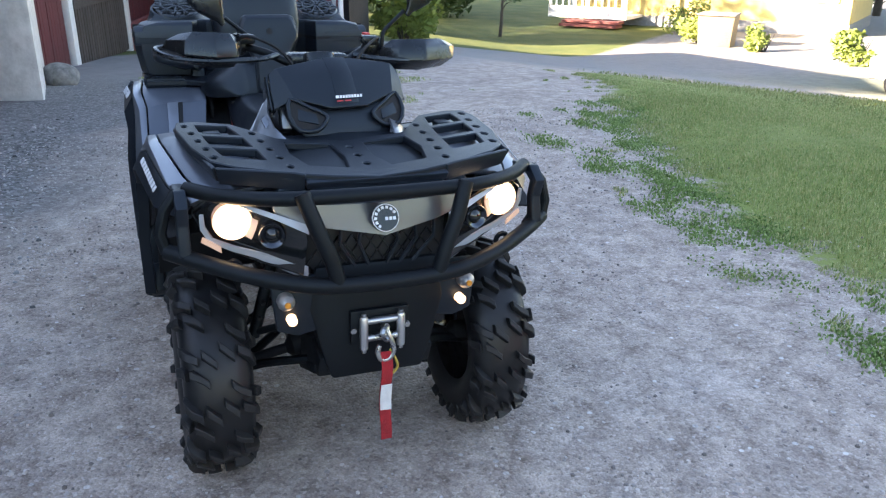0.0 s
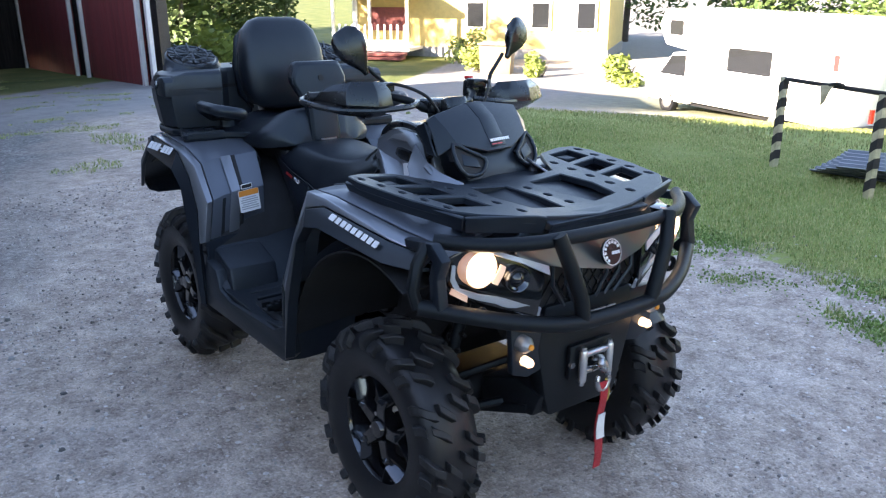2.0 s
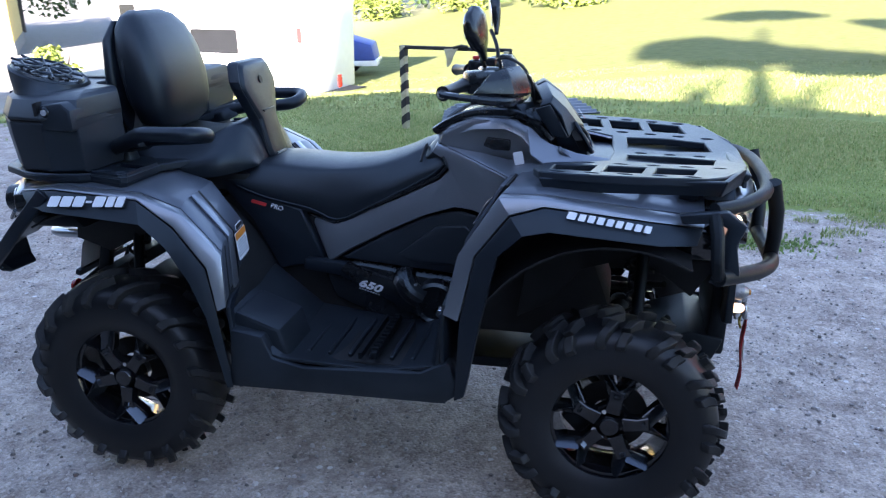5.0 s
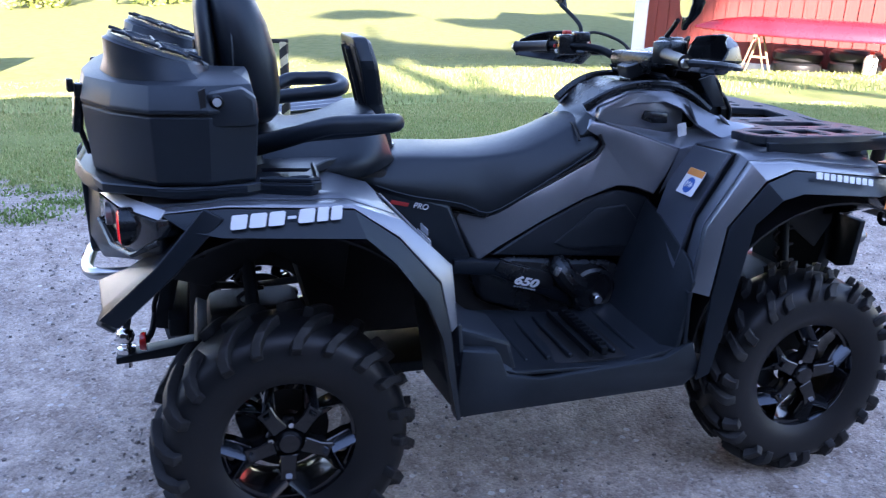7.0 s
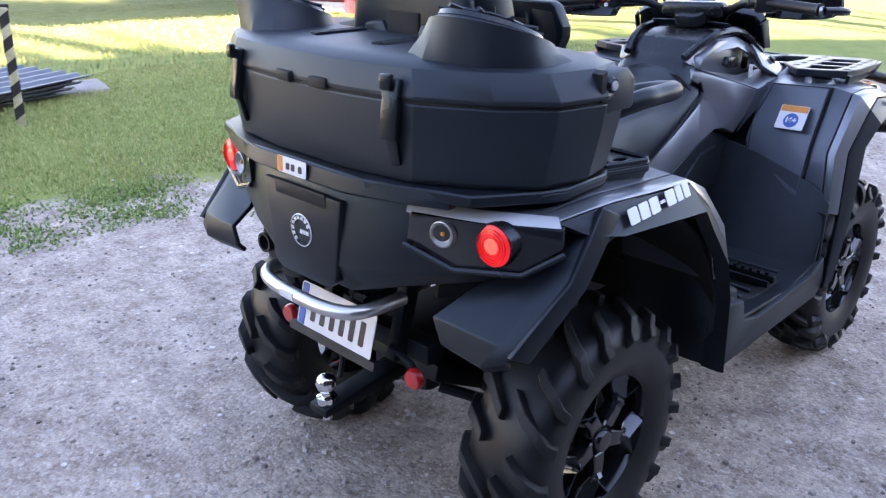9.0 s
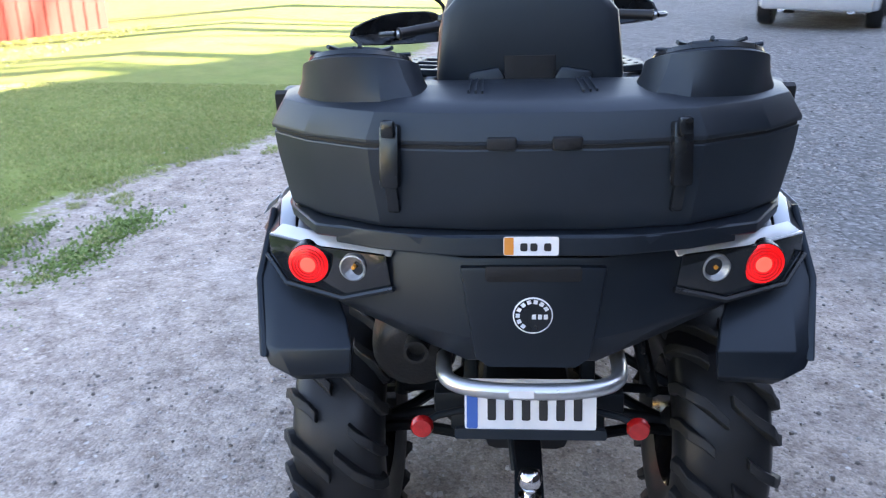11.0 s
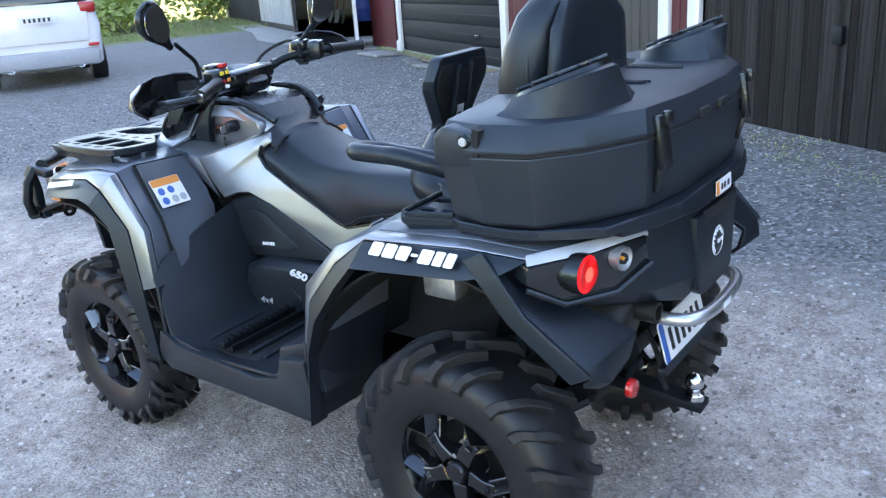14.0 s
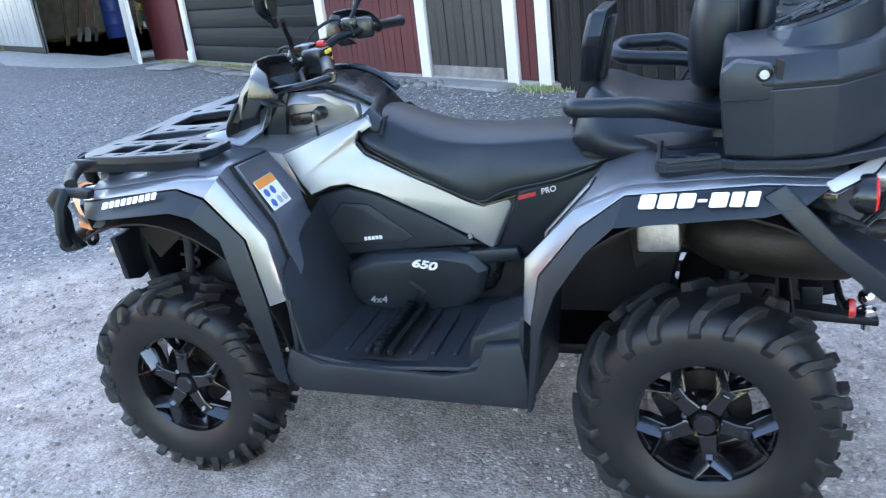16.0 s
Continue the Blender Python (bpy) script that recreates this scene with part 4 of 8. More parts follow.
def tyre_pile(x, y, n):
    t = thing("tyre_stack", "two worn tractor tyres stacked by the red barn", "tyre stack", Matrix.Translation((x, y, ground_z(x, y))), "tyre stacks by the barn")
    for k in range(n):
        part("tyre", lathe([(0.26, 0.02), (0.42, 0.0), (0.47, 0.04), (0.48, 0.10), (0.47, 0.17), (0.42, 0.21), (0.26, 0.19), (0.24, 0.1), (0.26, 0.02)], 28, "z", (0.02 * k, 0.03 * k, 0.21 * k)), rubber, t)


tyre_pile(10.75, 12.0, 2)
tyre_pile(11.45, 11.2, 2)
x, y = 11.2, 10.55
t = thing("plastic_can", "white plastic can with red cap in the grass", "can", Matrix.Translation((x, y, ground_z(x, y))))
part("can_body", lathe([(0, 0), (0.11, 0), (0.12, 0.03), (0.12, 0.28), (0.06, 0.36), (0.04, 0.38), (0, 0.38)], 18, "z"), white_paint, t)
part("cap", lathe([(0, 0.42), (0.04, 0.42), (0.045, 0.37), (0, 0.37)], 14, "z"), red_plastic, t)
x, y = 9.15, 12.35
t = thing("red_cloth", "red cloth hanging from the trestle", "cloth", Matrix.Translation((x, y, ground_z(x, y) + 0.12)))
part("cloth_body", sheet([[(-0.03, 0.02, 0.40), (0.0, 0.0, 0.42), (0.03, -0.02, 0.40)], [(-0.08, 0.05, 0.15), (0, 0.03, 0.2), (0.08, -0.05, 0.15)], [(-0.13, 0.06, -0.12), (0.02, 0.02, -0.10), (0.12, -0.05, -0.12)]], 0.006), canoe_red, t)


# ---- motor caravan ----
def caravan():
    z = ground_z(-12.6, 18.4)
    m = Matrix.Translation((-12.86, 18.37, z - 0.02)) @ pose(0, 0, 0, 0, 0, -12.5)
    c = thing("motor_caravan", "white motor caravan with side window parked beyond the lawn", "motor caravan", m)
    part("cab", loft([[(x, yy, zz) for x, zz in ((-1.0, 0.35), (-1.05, 0.85), (-0.55, 1.05), (0.15, 1.75), (0.9, 1.80), (0.95, 0.35))] for yy in (-0.02, 1.85)]), white_car_paint, c, "", 0.05)
    part("house_body", prism([(0.85, 0.45), (6.1, 0.45), (6.2, 2.9), (-0.2, 2.95), (-0.45, 2.5), (-0.1, 1.95), (0.85, 1.85)], -0.12, 2.0), white_car_paint, c, "", 0.06)
    part("cab_window", prism([(-0.35, 1.12), (0.12, 1.66), (0.72, 1.70), (0.72, 1.12)], -0.034, -0.02), car_glass, c)
    part("side_window", prism(rounded(1.5, 0.6, 0.06, 3, 3.2, 1.75), -0.14, -0.11), car_glass, c, "grey tinted side window")
    part("window_rail", box((3.2, -0.15, 1.40), (1.6, 0.03, 0.03)), grey_print, c)
    part("side_window", prism(rounded(0.55, 0.4, 0.06, 3, 0.35, 2.45), -0.14, -0.11), car_glass, c)
    part("marker_plate", box((5.85, -0.13, 1.95), (0.14, 0.02, 0.36)), red_print, c)
    part("skirt_line", box((3.5, -0.13, 0.85), (5.1, 0.015, 0.03)), grey_print, c)
    part("skirt_line", box((3.5, -0.13, 0.72), (5.1, 0.015, 0.02)), grey_print, c)
    part("bumper", box((-1.0, 0.9, 0.45), (0.25, 1.9, 0.28)), grey_print, c, "", 0.05)
    part("chassis", box((3.3, 0.9, 0.40), (6.6, 1.6, 0.16)), plastic_inner, c)
    for x in (0.0, 4.1):
        w = part("wheel", lathe([(0.0, 0.0), (0.20, 0.0), (0.22, -0.02), (0.31, -0.02), (0.33, 0.02), (0.33, 0.18), (0.0, 0.18)], 28, "y", (x, 0.0, 0.33)), rubber, c)
        part("hub", lathe([(0, -0.03), (0.16, -0.02), (0.19, 0.0), (0, 0.0)], 20, "y", (x, 0, 0.33)), grey_cast, w)
    part("tail_light", box((6.93, -0.10, 0.9), (0.06, 0.10, 0.3)), red_lens, c)


caravan()
t = thing("small_trailer", "small trailer with blue and white tarpaulin in tall grass", "trailer", Matrix.Translation((-7.6, 21.5, ground_z(-7.6, 21.5))) @ pose(0, 0, 0, 0, 0, 10))
part("tarpaulin", prism([(-0.9, 0.5), (1.0, 0.5), (0.9, 0.95), (0.2, 1.15), (-0.7, 1.0)], -0.6, 0.6), blue_plastic, t, "", 0.05)
part("trailer_bed", box((0, 0, 0.42), (2.1, 1.2, 0.16)), white_car_paint, t, "", 0.02)
for s in (-1, 1):
    part("trailer_wheel", lathe([(0, 0), (0.25, 0), (0.27, 0.05), (0.25, 0.14), (0, 0.14)], 20, "y", (0.1, -0.07 + 0.66 * s, 0.27)), rubber, t)


# ---- white car ----
def car():
    fwd = Vector((0.90, -0.43))
    m = Matrix.Translation((11.65, -5.08, 0.13)) @ pose(0, 0, 0, 0, 0, math.degrees(math.atan2(fwd.y, fwd.x)))
    c = thing("car", "white hatchback parked on the yard, rear towards the garages", "car", m)
    def section(x, zb, zm, zt, hb, hm, ht):
        return [(x, -hb, zb), (x, -hm, zm), (x, -ht, zt), (x, ht, zt), (x, hm, zm), (x, hb, zb)]
    part("body", loft([section(-0.72, 0.42, 0.87, 1.15, 0.8, 0.86, 0.78), section(-0.6, 0.30, 0.90, 1.25, 0.86, 0.9, 0.84), section(0.3, 0.24, 0.92, 1.19, 0.88, 0.92, 0.86), section(2.3, 0.24, 0.90, 1.15, 0.88, 0.92, 0.84), section(3.2, 0.28, 0.84, 1.05, 0.84, 0.88, 0.76), section(3.45, 0.38, 0.74, 0.91, 0.74, 0.78, 0.68)]), white_car_paint, c, "", 0.05, 3)
    part("cabin", loft([section(-0.58, 1.14, 1.25, 1.36, 0.8, 0.78, 0.74), section(-0.15, 1.14, 1.50, 1.74, 0.84, 0.74, 0.62), section(1.2, 1.14, 1.50, 1.76, 0.84, 0.74, 0.62), section(2.2, 1.09, 1.15, 1.18, 0.82, 0.8, 0.76)]), car_glass, c, "", 0.03)
    part("roof_skin", loft([section(-0.22, 1.68, 1.73, 1.76, 0.6, 0.6, 0.56), section(1.25, 1.70, 1.75, 1.78, 0.6, 0.6, 0.56)]), white_car_paint, c, "", 0.01)
    part("tailgate", prism([(-0.70, 0.66), (0.70, 0.66), (0.74, 1.20), (-0.74, 1.20)], -0.76, -0.70, "x"), white_car_paint, c, "", 0.02)
    part("rear_bumper", box((-0.70, 0, 0.42), (0.24, 1.62, 0.26)), grey_print, c, "grey rear bumper", 0.06)
    part("number_plate", box((-0.80, 0.0, 1.02), (0.01, 0.52, 0.11)), white_print, c)
    for k in range(6):
        part("plate_bar", box((-0.807, -0.17 + 0.068 * k, 1.02), (0.003, 0.035, 0.06)), black_print, c)
    for s in (-1, 1):
        part("tail_light", box((-0.68, 0.74 * s, 1.16), (0.18, 0.26, 0.18)), red_lens, c, "red tail light", 0.05)
        part("fog_light", box((-0.77, 0.74 * s, 0.60), (0.06, 0.16, 0.05)), red_lens, c, "", 0.01)
        part("exhaust", lathe([(0.0, -0.80), (0.045, -0.80), (0.055, -0.82), (0.055, -0.72), (0, -0.72)], 18, "x", (0, 0.50 * s, 0.32)), chrome, c)
        for x in (0.0, 2.55):
            w = part("wheel", lathe([(0.0, 0.02), (0.21, 0.0), (0.23, -0.02), (0.30, -0.02), (0.325, 0.03), (0.325, 0.19), (0.30, 0.22), (0, 0.22)], 28, "y", (x, -0.91, 0.32)), rubber, c)
            part("rim", lathe([(0, -0.01), (0.19, 0.0), (0.21, 0.02), (0, 0.03)], 20, "y", (x, -0.91, 0.32)), grey_cast, w)
            if s > 0:
                w.scale = (1, -1, 1)


car()

# ---- yellow house ----
HOUSE = Matrix.Translation((-42.5, 27.2, -3.42)) @ pose(0, 0, 0, 0, 0, 35)
house = thing("yellow_house", "yellow timber house with white porch and brick steps", "house", HOUSE)
# the porch side runs along x, facing -y
part("wall", box((6.5, 4.5, 3.4), (16.0, 8.0, 6.6)), yellow_wall, house, "yellow boarded wall")
part("foundation", box((6.5, 4.5, 0.2), (16.1, 8.1, 0.9)), concrete, house)
part("roof", prism([(-0.2, 6.6), (4.5, 9.6), (9.2, 6.6), (9.2, 6.4), (4.5, 9.4), (-0.2, 6.4)], -2.2, 15.2, "x"), roof_sheet, house)
porch = part("porch_deck", box((0.6, -0.9, 0.62), (5.0, 2.6, 0.16)), white_paint, house, "white porch deck")
part("porch_skirt", box((0.6, -2.15, 0.95), (5.0, 0.06, 0.5)), white_paint, porch)
part("brick_step", box((1.2, -2.6, 0.42), (3.6, 0.9, 0.14)), red_plinth, porch, "brick-red porch steps")
part("brick_step", box((1.2, -2.9, 0.22), (3.6, 0.9, 0.14)), red_plinth, porch)
for k in range(12):
    part("baluster", box((-1.8 + 0.42 * k, -2.15, 1.6), (0.10, 0.06, 1.0)), white_paint, porch)
for u in (-1.8, 0.6, 3.0):
    part("porch_post", box((u, -2.1, 2.3), (0.16, 0.16, 3.2)), white_paint, porch)
part("porch_curtain", box((0.8, 0.35, 2.3), (2.6, 0.06, 1.4)), red_plinth, porch, "red striped blind")
part("porch_roof", box((0.6, -0.9, 4.0), (5.4, 3.0, 0.2)), roof_sheet, porch)
for u in (6.5, 10.5, 13.2):
    w = part("window", box((u, 0.46, 2.6), (1.3, 0.12, 1.7)), white_paint, house, "white window frame")
    part("pane", box((u, 0.39, 2.6), (1.0, 0.03, 1.4)), car_glass, w)
part("corner_board", box((-1.45, 0.45, 3.4), (0.3, 0.12, 6.4)), white_paint, house)
shedm = thing("wood_box", "brown timber bin standing beside a green shrub", "bin", Matrix.Translation((-30.2, 26.8, ground_z(-30.2, 26.8))) @ pose(0, 0, 0, 0, 0, 40))
part("bin_body", prism([(-0.75, 0), (0.75, 0), (0.85, 1.5), (-0.85, 1.5)], -0.7, 0.7), wood_raw, shedm, "", 0.02)
part("bin_lid", box((0, 0, 1.53), (1.8, 1.6, 0.07)), wood_grey, shedm)


# ---- trees and shrubs ----
def leaves(bm_v, bm_p, c, r, n, size, flat=0.8):
    for _ in range(n):
        while True:
            p = Vector((rng.uniform(-1, 1), rng.uniform(-1, 1), rng.uniform(-1, 1)))
            if 0.25 < p.length < 1:
                break
        p = Vector((p.x * r, p.y * r, p.z * r * flat)) + c
        s = size * rng.uniform(0.5, 1.4)
        a = Vector((rng.gauss(0, 1), rng.gauss(0, 1), rng.gauss(0, 0.7))).normalized() * s
        b = a.orthogonal().normalized() * s * 0.6
        k = len(bm_v)
        bm_v.extend([tuple(p - a), tuple(p + b * 0.9), tuple(p + a), tuple(p - b * 0.9)])
        bm_p.append((k, k + 1, k + 2, k + 3))


def tree(x, y, h, crown, mat, low=0.25, n=2600, size=0.22, label="leafy broadleaf tree at the edge of the meadow", flat=0.8):
    z = ground_z(x, y)
    t = thing("tree", label, "tree", Matrix.Translation((x, y, z)), "trees round the yard")
    trunk = tube(smooth_path([(0, 0, -0.2), (0.1, 0.05, h * 0.3), (-0.05, 0.1, h * 0.6), (0, 0, h * 0.85)], 4), [0.22 * (h / 10) * (1 - 0.07 * k) for k in range(13)], 10)
    for k in range(6):
        a = k * 1.05 + x
        z0 = h * (0.25 + 0.08 * k)
        tube([(0, 0, z0), (math.cos(a) * crown * 0.4, math.sin(a) * crown * 0.4, z0 + h * 0.10), (math.cos(a) * crown * 0.75, math.sin(a) * crown * 0.75, z0 + h * 0.13)], [0.07 * h / 10, 0.05 * h / 10, 0.02 * h / 10], 6, bm=trunk)
    part("trunk", trunk, bark, t)
    vs, ps = [], []
    for k in range(14):
        a, f = rng.random() * 6.28, rng.random()
        q = crown * rng.uniform(0.2, 0.75)
        leaves(vs, ps, Vector((math.cos(a) * q, math.sin(a) * q, h * (low + (0.95 - low) * f))), crown * rng.uniform(0.35, 0.6), n // 14, size, flat)
    me = bpy.data.meshes.new("crown")
    me.from_pydata(vs, [], ps)
    me.materials.append(mat)
    o = new("crown", me)
    o.parent = t


def shrub(x, y, r, h, mat, n=900, size=0.09, label="bright green leafy shrub"):
    t = thing("shrub", label, "shrub", Matrix.Translation((x, y, ground_z(x, y))), "shrubs")
    stems = bmesh.new()
    for k in range(6):
        a = k * 1.05
        tube([(0.05 * math.cos(a), 0.05 * math.sin(a), -0.05), (r * 0.5 * math.cos(a), r * 0.5 * math.sin(a), h * 0.7)], [0.03, 0.01], 5, bm=stems)
    part("stems", stems, bark, t)
    vs, ps = [], []
    for k in range(9):
        a = rng.random() * 6.28
        leaves(vs, ps, Vector((math.cos(a) * r * 0.55, math.sin(a) * r * 0.55, h * rng.uniform(0.15, 0.85))), r * 0.5, n // 9, size)
    me = bpy.data.meshes.new("foliage")
    me.from_pydata(vs, [], ps)
    me.materials.append(mat)
    o = new("foliage", me)
    o.parent = t


for x, y, h, c in ((-52, 12, 13, 5), (-58, 17, 14, 5.5), (-47, 8.5, 12, 4.5), (-61, 8, 15, 6), (-66, 22, 15, 6), (-41, 3.5, 12, 4.5), (-50, 20.0, 9, 3.5), (-36, 12.5, 7, 2.4), (-55, 3, 14, 6), (-70, 14, 16, 7)):
    tree(x, y, h, c, leaf_mat, 0.12, 7000, 0.17, "dark leafy tree behind the barn wing")
tree(-37.5, 18.6, 5.0, 1.2, leaf_mat, 0.45, 900, 0.14, "slim young tree on the far lawn")
for x, y, h, c in ((-18, 52, 12, 6), (-8, 56, 13, 6), (3, 58, 12, 6), (14, 62, 13, 6), (26, 58, 14, 6), (40, 54, 14, 7), (-28, 50, 12, 6), (-40, 48, 13, 6), (34, 30, 12, 5), (48, 36, 13, 6)):
    tree(x, y, h, c, leaf_mat, 0.05, 5600, 0.22, "leafy tree along the far edge of the meadow")
for x, y, r, h in ((-14, 46, 2.2, 2.0), (-9, 48, 2.0, 1.8), (-3, 47, 2.4, 1.8), (4, 50, 2.2, 1.8), (-20, 44, 2.0, 2.2), (-26, 41, 2.0, 2.4)):
    shrub(x, y, r, h, leaf_light, 1200, 0.16, "sunlit shrub at the edge of the meadow")
for x, y, r, h in ((-19.2, 7.0, 0.9, 1.5), (-31.6, 26.8, 1.1, 1.5), (-26.3, 26.2, 0.8, 1.1), (-19.6, 24.4, 0.9, 1.3), (-35.5, 29.0, 1.3, 2.0), (24.0, -14.5, 2.2, 1.0), (19.0, -8.5, 1.6, 0.6), (-24.5, 9.0, 1.2, 1.6), (27.0, -9, 2.4, 1.2)):
    shrub(x, y, r, h, leaf_light, 1100, 0.10)
for x, y, r, h in ((26.5, -15.5, 1.6, 1.3), (29.0, -17.5, 1.8, 1.6), (31.5, -13.5, 1.8, 1.4), (33, -19, 2.2, 1.8), (36, -12, 2.2, 1.7), (28.5, -21.5, 1.6, 1.4)):
    shrub(x, y, r, h, leaf_light, 1100, 0.13, "sunlit shrub beyond the parked car")
# tall unseen trees, added behind the garages to lay shade bands over the meadow
def shade_tree(sx, sy, crown):
    tree(sx - 0.14 * (sy + 28), -28, ((sy + 28) * 0.398 - 1.3) / 0.94, crown, leaf_mat, 0.92, 2600, 0.34, "unseen tall tree added to shade the meadow", 0.3)


for sx, sy, crown in ((3.5, 21.5, 2.5), (7.0, 18.0, 2.6), (10.8, 21.0, 2.6), (15.0, 21.5, 2.6), (19.5, 22, 2.8), (6.0, 34.0, 2.2), (10.5, 30.0, 1.8), (15.5, 32.5, 2.0), (21, 34, 2.4)):
    shade_tree(sx, sy, crown)


# ---- the quad bike ----
# Built in its own frame: x ahead, y to its left, z up from the ground between the wheels.
atv = thing("quad_bike", "grey and silver two-seat quad bike with cargo box on gravel", "quad bike", LEAN)
SIDES = (1, -1)


def mir(pts, s):
    return [(p[0], p[1] * s, p[2]) for p in pts]


# -- wheels --
def tyre_mesh(width, rad):
    hw = width / 2
    base = rad - 0.024  # carcass below the tops of the lugs
    prof = [(0.160, -hw * 0.78), (0.178, -hw * 0.90), (0.205, -hw * 1.0), (0.238, -hw * 1.0), (base - 0.034, -hw * 0.95), (base - 0.011, -hw * 0.80), (base - 0.002, -hw * 0.45),
            (base, 0), (base - 0.002, hw * 0.45), (base - 0.011, hw * 0.80), (base - 0.034, hw * 0.95), (0.238, hw * 1.0), (0.205, hw * 1.0), (0.178, hw * 0.90), (0.160, hw * 0.78)]
    bm = lathe(prof, 72)
    CURVE = [(0, base, 0), (0.45, base - 0.002, hw * 0.45), (0.8, base - 0.011, hw * 0.8), (1.0, base - 0.034, hw * 0.95), (1.25, 0.238, hw * 1.0), (1.5, 0.215, hw * 1.0)]
    def surf(u):
        # carcass radius and offset for u from 0 (middle) to 1 (shoulder) and on down the side wall
        for (ua, ra, ya), (ub, rb, yb) in zip(CURVE, CURVE[1:]):
            if u <= ub:
                f = (u - ua) / (ub - ua)
                return ra + (rb - ra) * f, ya + (yb - ya) * f
        return CURVE[-1][1:]
    def lug(us, twist, wide):
        rings = []
        for u in us:
            r, y = surf(u)
            a = 0.30 * (1 - min(u, 1.0)) + twist
            half = wide * (0.034 + 0.010 * min(u, 1))
            tall = 0.024 if u < 0.95 else (0.020 if u < 1.1 else 0.004)
            nrm_r, nrm_y = (1, 0) if u < 0.7 else ((0.84, 0.54) if u < 1.05 else (0.3, 0.95))
            ring = []
            for da, h in ((-half * 1.18, -0.004), (-half * 0.86, tall), (half * 0.86, tall), (half * 1.18, -0.004)):
                rr, yy = r + nrm_r * h, y + nrm_y * h
                ring.append((rr * math.cos(a + da), yy, rr * math.sin(a + da)))
            rings.append(ring)
        return mesh_from("tread_lug", finish(loft(rings), 0.002, 1), lug_rubber, 30)
    return bm, lug


def add_lugs(hub, lug, front):
    """Separate lugs round both shoulders; the front tyre has its bars broken in two."""
    if front:
        kinds = [(lug((0.05, 0.25, 0.46), 0.0, 1.15), 0.0), (lug((0.56, 0.75, 0.9, 1.0, 1.18), 0.10, 1.15), 0.0), (lug((0.30, 0.5, 0.70), -0.02, 1.0), 0.5), (lug((0.84, 0.95, 1.05, 1.22), 0.04, 1.2), 0.5)]
        count = 12
    else:
        kinds = [(lug((0.05, 0.28, 0.5, 0.75, 0.95, 1.05, 1.20), 0.03, 1.2), 0.0), (lug((0.34, 0.55, 0.75, 0.95, 1.05, 1.18), 0.0, 1.1), 0.5)]
        count = 10
    for me, shift in kinds:
        for side in (0, 1):
            for i in range(count):
                o = new("tread_lug", me)
                o.parent = hub
                a = 2 * math.pi * (i + shift + 0.25 * side) / count
                # the other shoulder is the same lug turned over
                o.rotation_euler = (math.pi * side, a, 0)


def rim_parts(depth):
    """Barrel and lip, one twin spoke, hub cap and nut, for a wheel that faces +y."""
    barrel = lathe([(0.150, -depth * 0.8), (0.135, -depth * 0.5), (0.128, 0.0), (0.140, depth * 0.62), (0.160, depth * 0.66), (0.168, depth * 0.74),
                    (0.166, depth * 0.80), (0.155, depth * 0.80), (0.147, depth * 0.66), (0.150, -depth * 0.8)], 48)
    spoke = bmesh.new()
    yo = depth * 0.62
    # a stem that forks into two arms
    def arm(stations):
        loft([[(r, yo + dy, o - w), (r, yo + dy, o + w), (r, yo + dy - th, o + w * 1.25), (r, yo + dy - th, o - w * 1.25)] for r, o, w, th, dy in stations], spoke)
    arm(((0.032, 0, 0.019, 0.03, 0.006), (0.070, 0, 0.016, 0.03, 0.010), (0.098, 0, 0.019, 0.028, 0.006)))
    for s in (1, -1):
        arm(((0.080, 0.008 * s, 0.012, 0.030, 0.004), (0.112, 0.026 * s, 0.014, 0.030, -0.012), (0.152, 0.050 * s, 0.018, 0.02, -0.016)))
    cap = lathe([(0.0, yo + 0.018), (0.024, yo + 0.016), (0.030, yo + 0.008), (0.032, yo - 0.02), (0.055, yo - 0.012), (0.058, yo - 0.03), (0.0, yo - 0.03)], 24)
    nut = lathe([(0, yo + 0.006), (0.007, yo + 0.006), (0.009, yo - 0.012), (0, yo - 0.012)], 6)
    cut = bmesh.new()
    # smooth facets on the forks that lean steeply towards the hub, and pieces of the rim's inner edge
    def facet(r0, o0, r1, o1, wide):
        dx, dz = r1 - r0, o1 - o0
        n = math.hypot(dx, dz)
        px, pz = -abs(dz) / n * wide, dx / n * wide * (1 if dz > 0 else -1)
        loft([[(r - px, yo + 0.018, o - pz), (r + px, yo - 0.010, o + pz), (r + px, yo - 0.024, o + pz), (r - px, yo - 0.012, o - pz)] for r, o in ((r0, o0), (r1, o1))], cut)
    for q in (1, -1):
        facet(0.094, 0.006 * q, 0.138, 0.047 * q, 0.0105)
    facet(0.144, -0.022, 0.144, 0.022, 0.008)
    facet(0.072, -0.0085, 0.072, 0.0085, 0.017)
    bmesh.ops.bevel(spoke, geom=[e for e in spoke.edges], offset=0.0025, segments=1, affect="EDGES", clamp_overlap=True)
    for q in (barrel, spoke, cut):
        place(q, Matrix.Diagonal((1.09, 1, 1.09, 1)))
    return barrel, spoke, cap, nut, cut


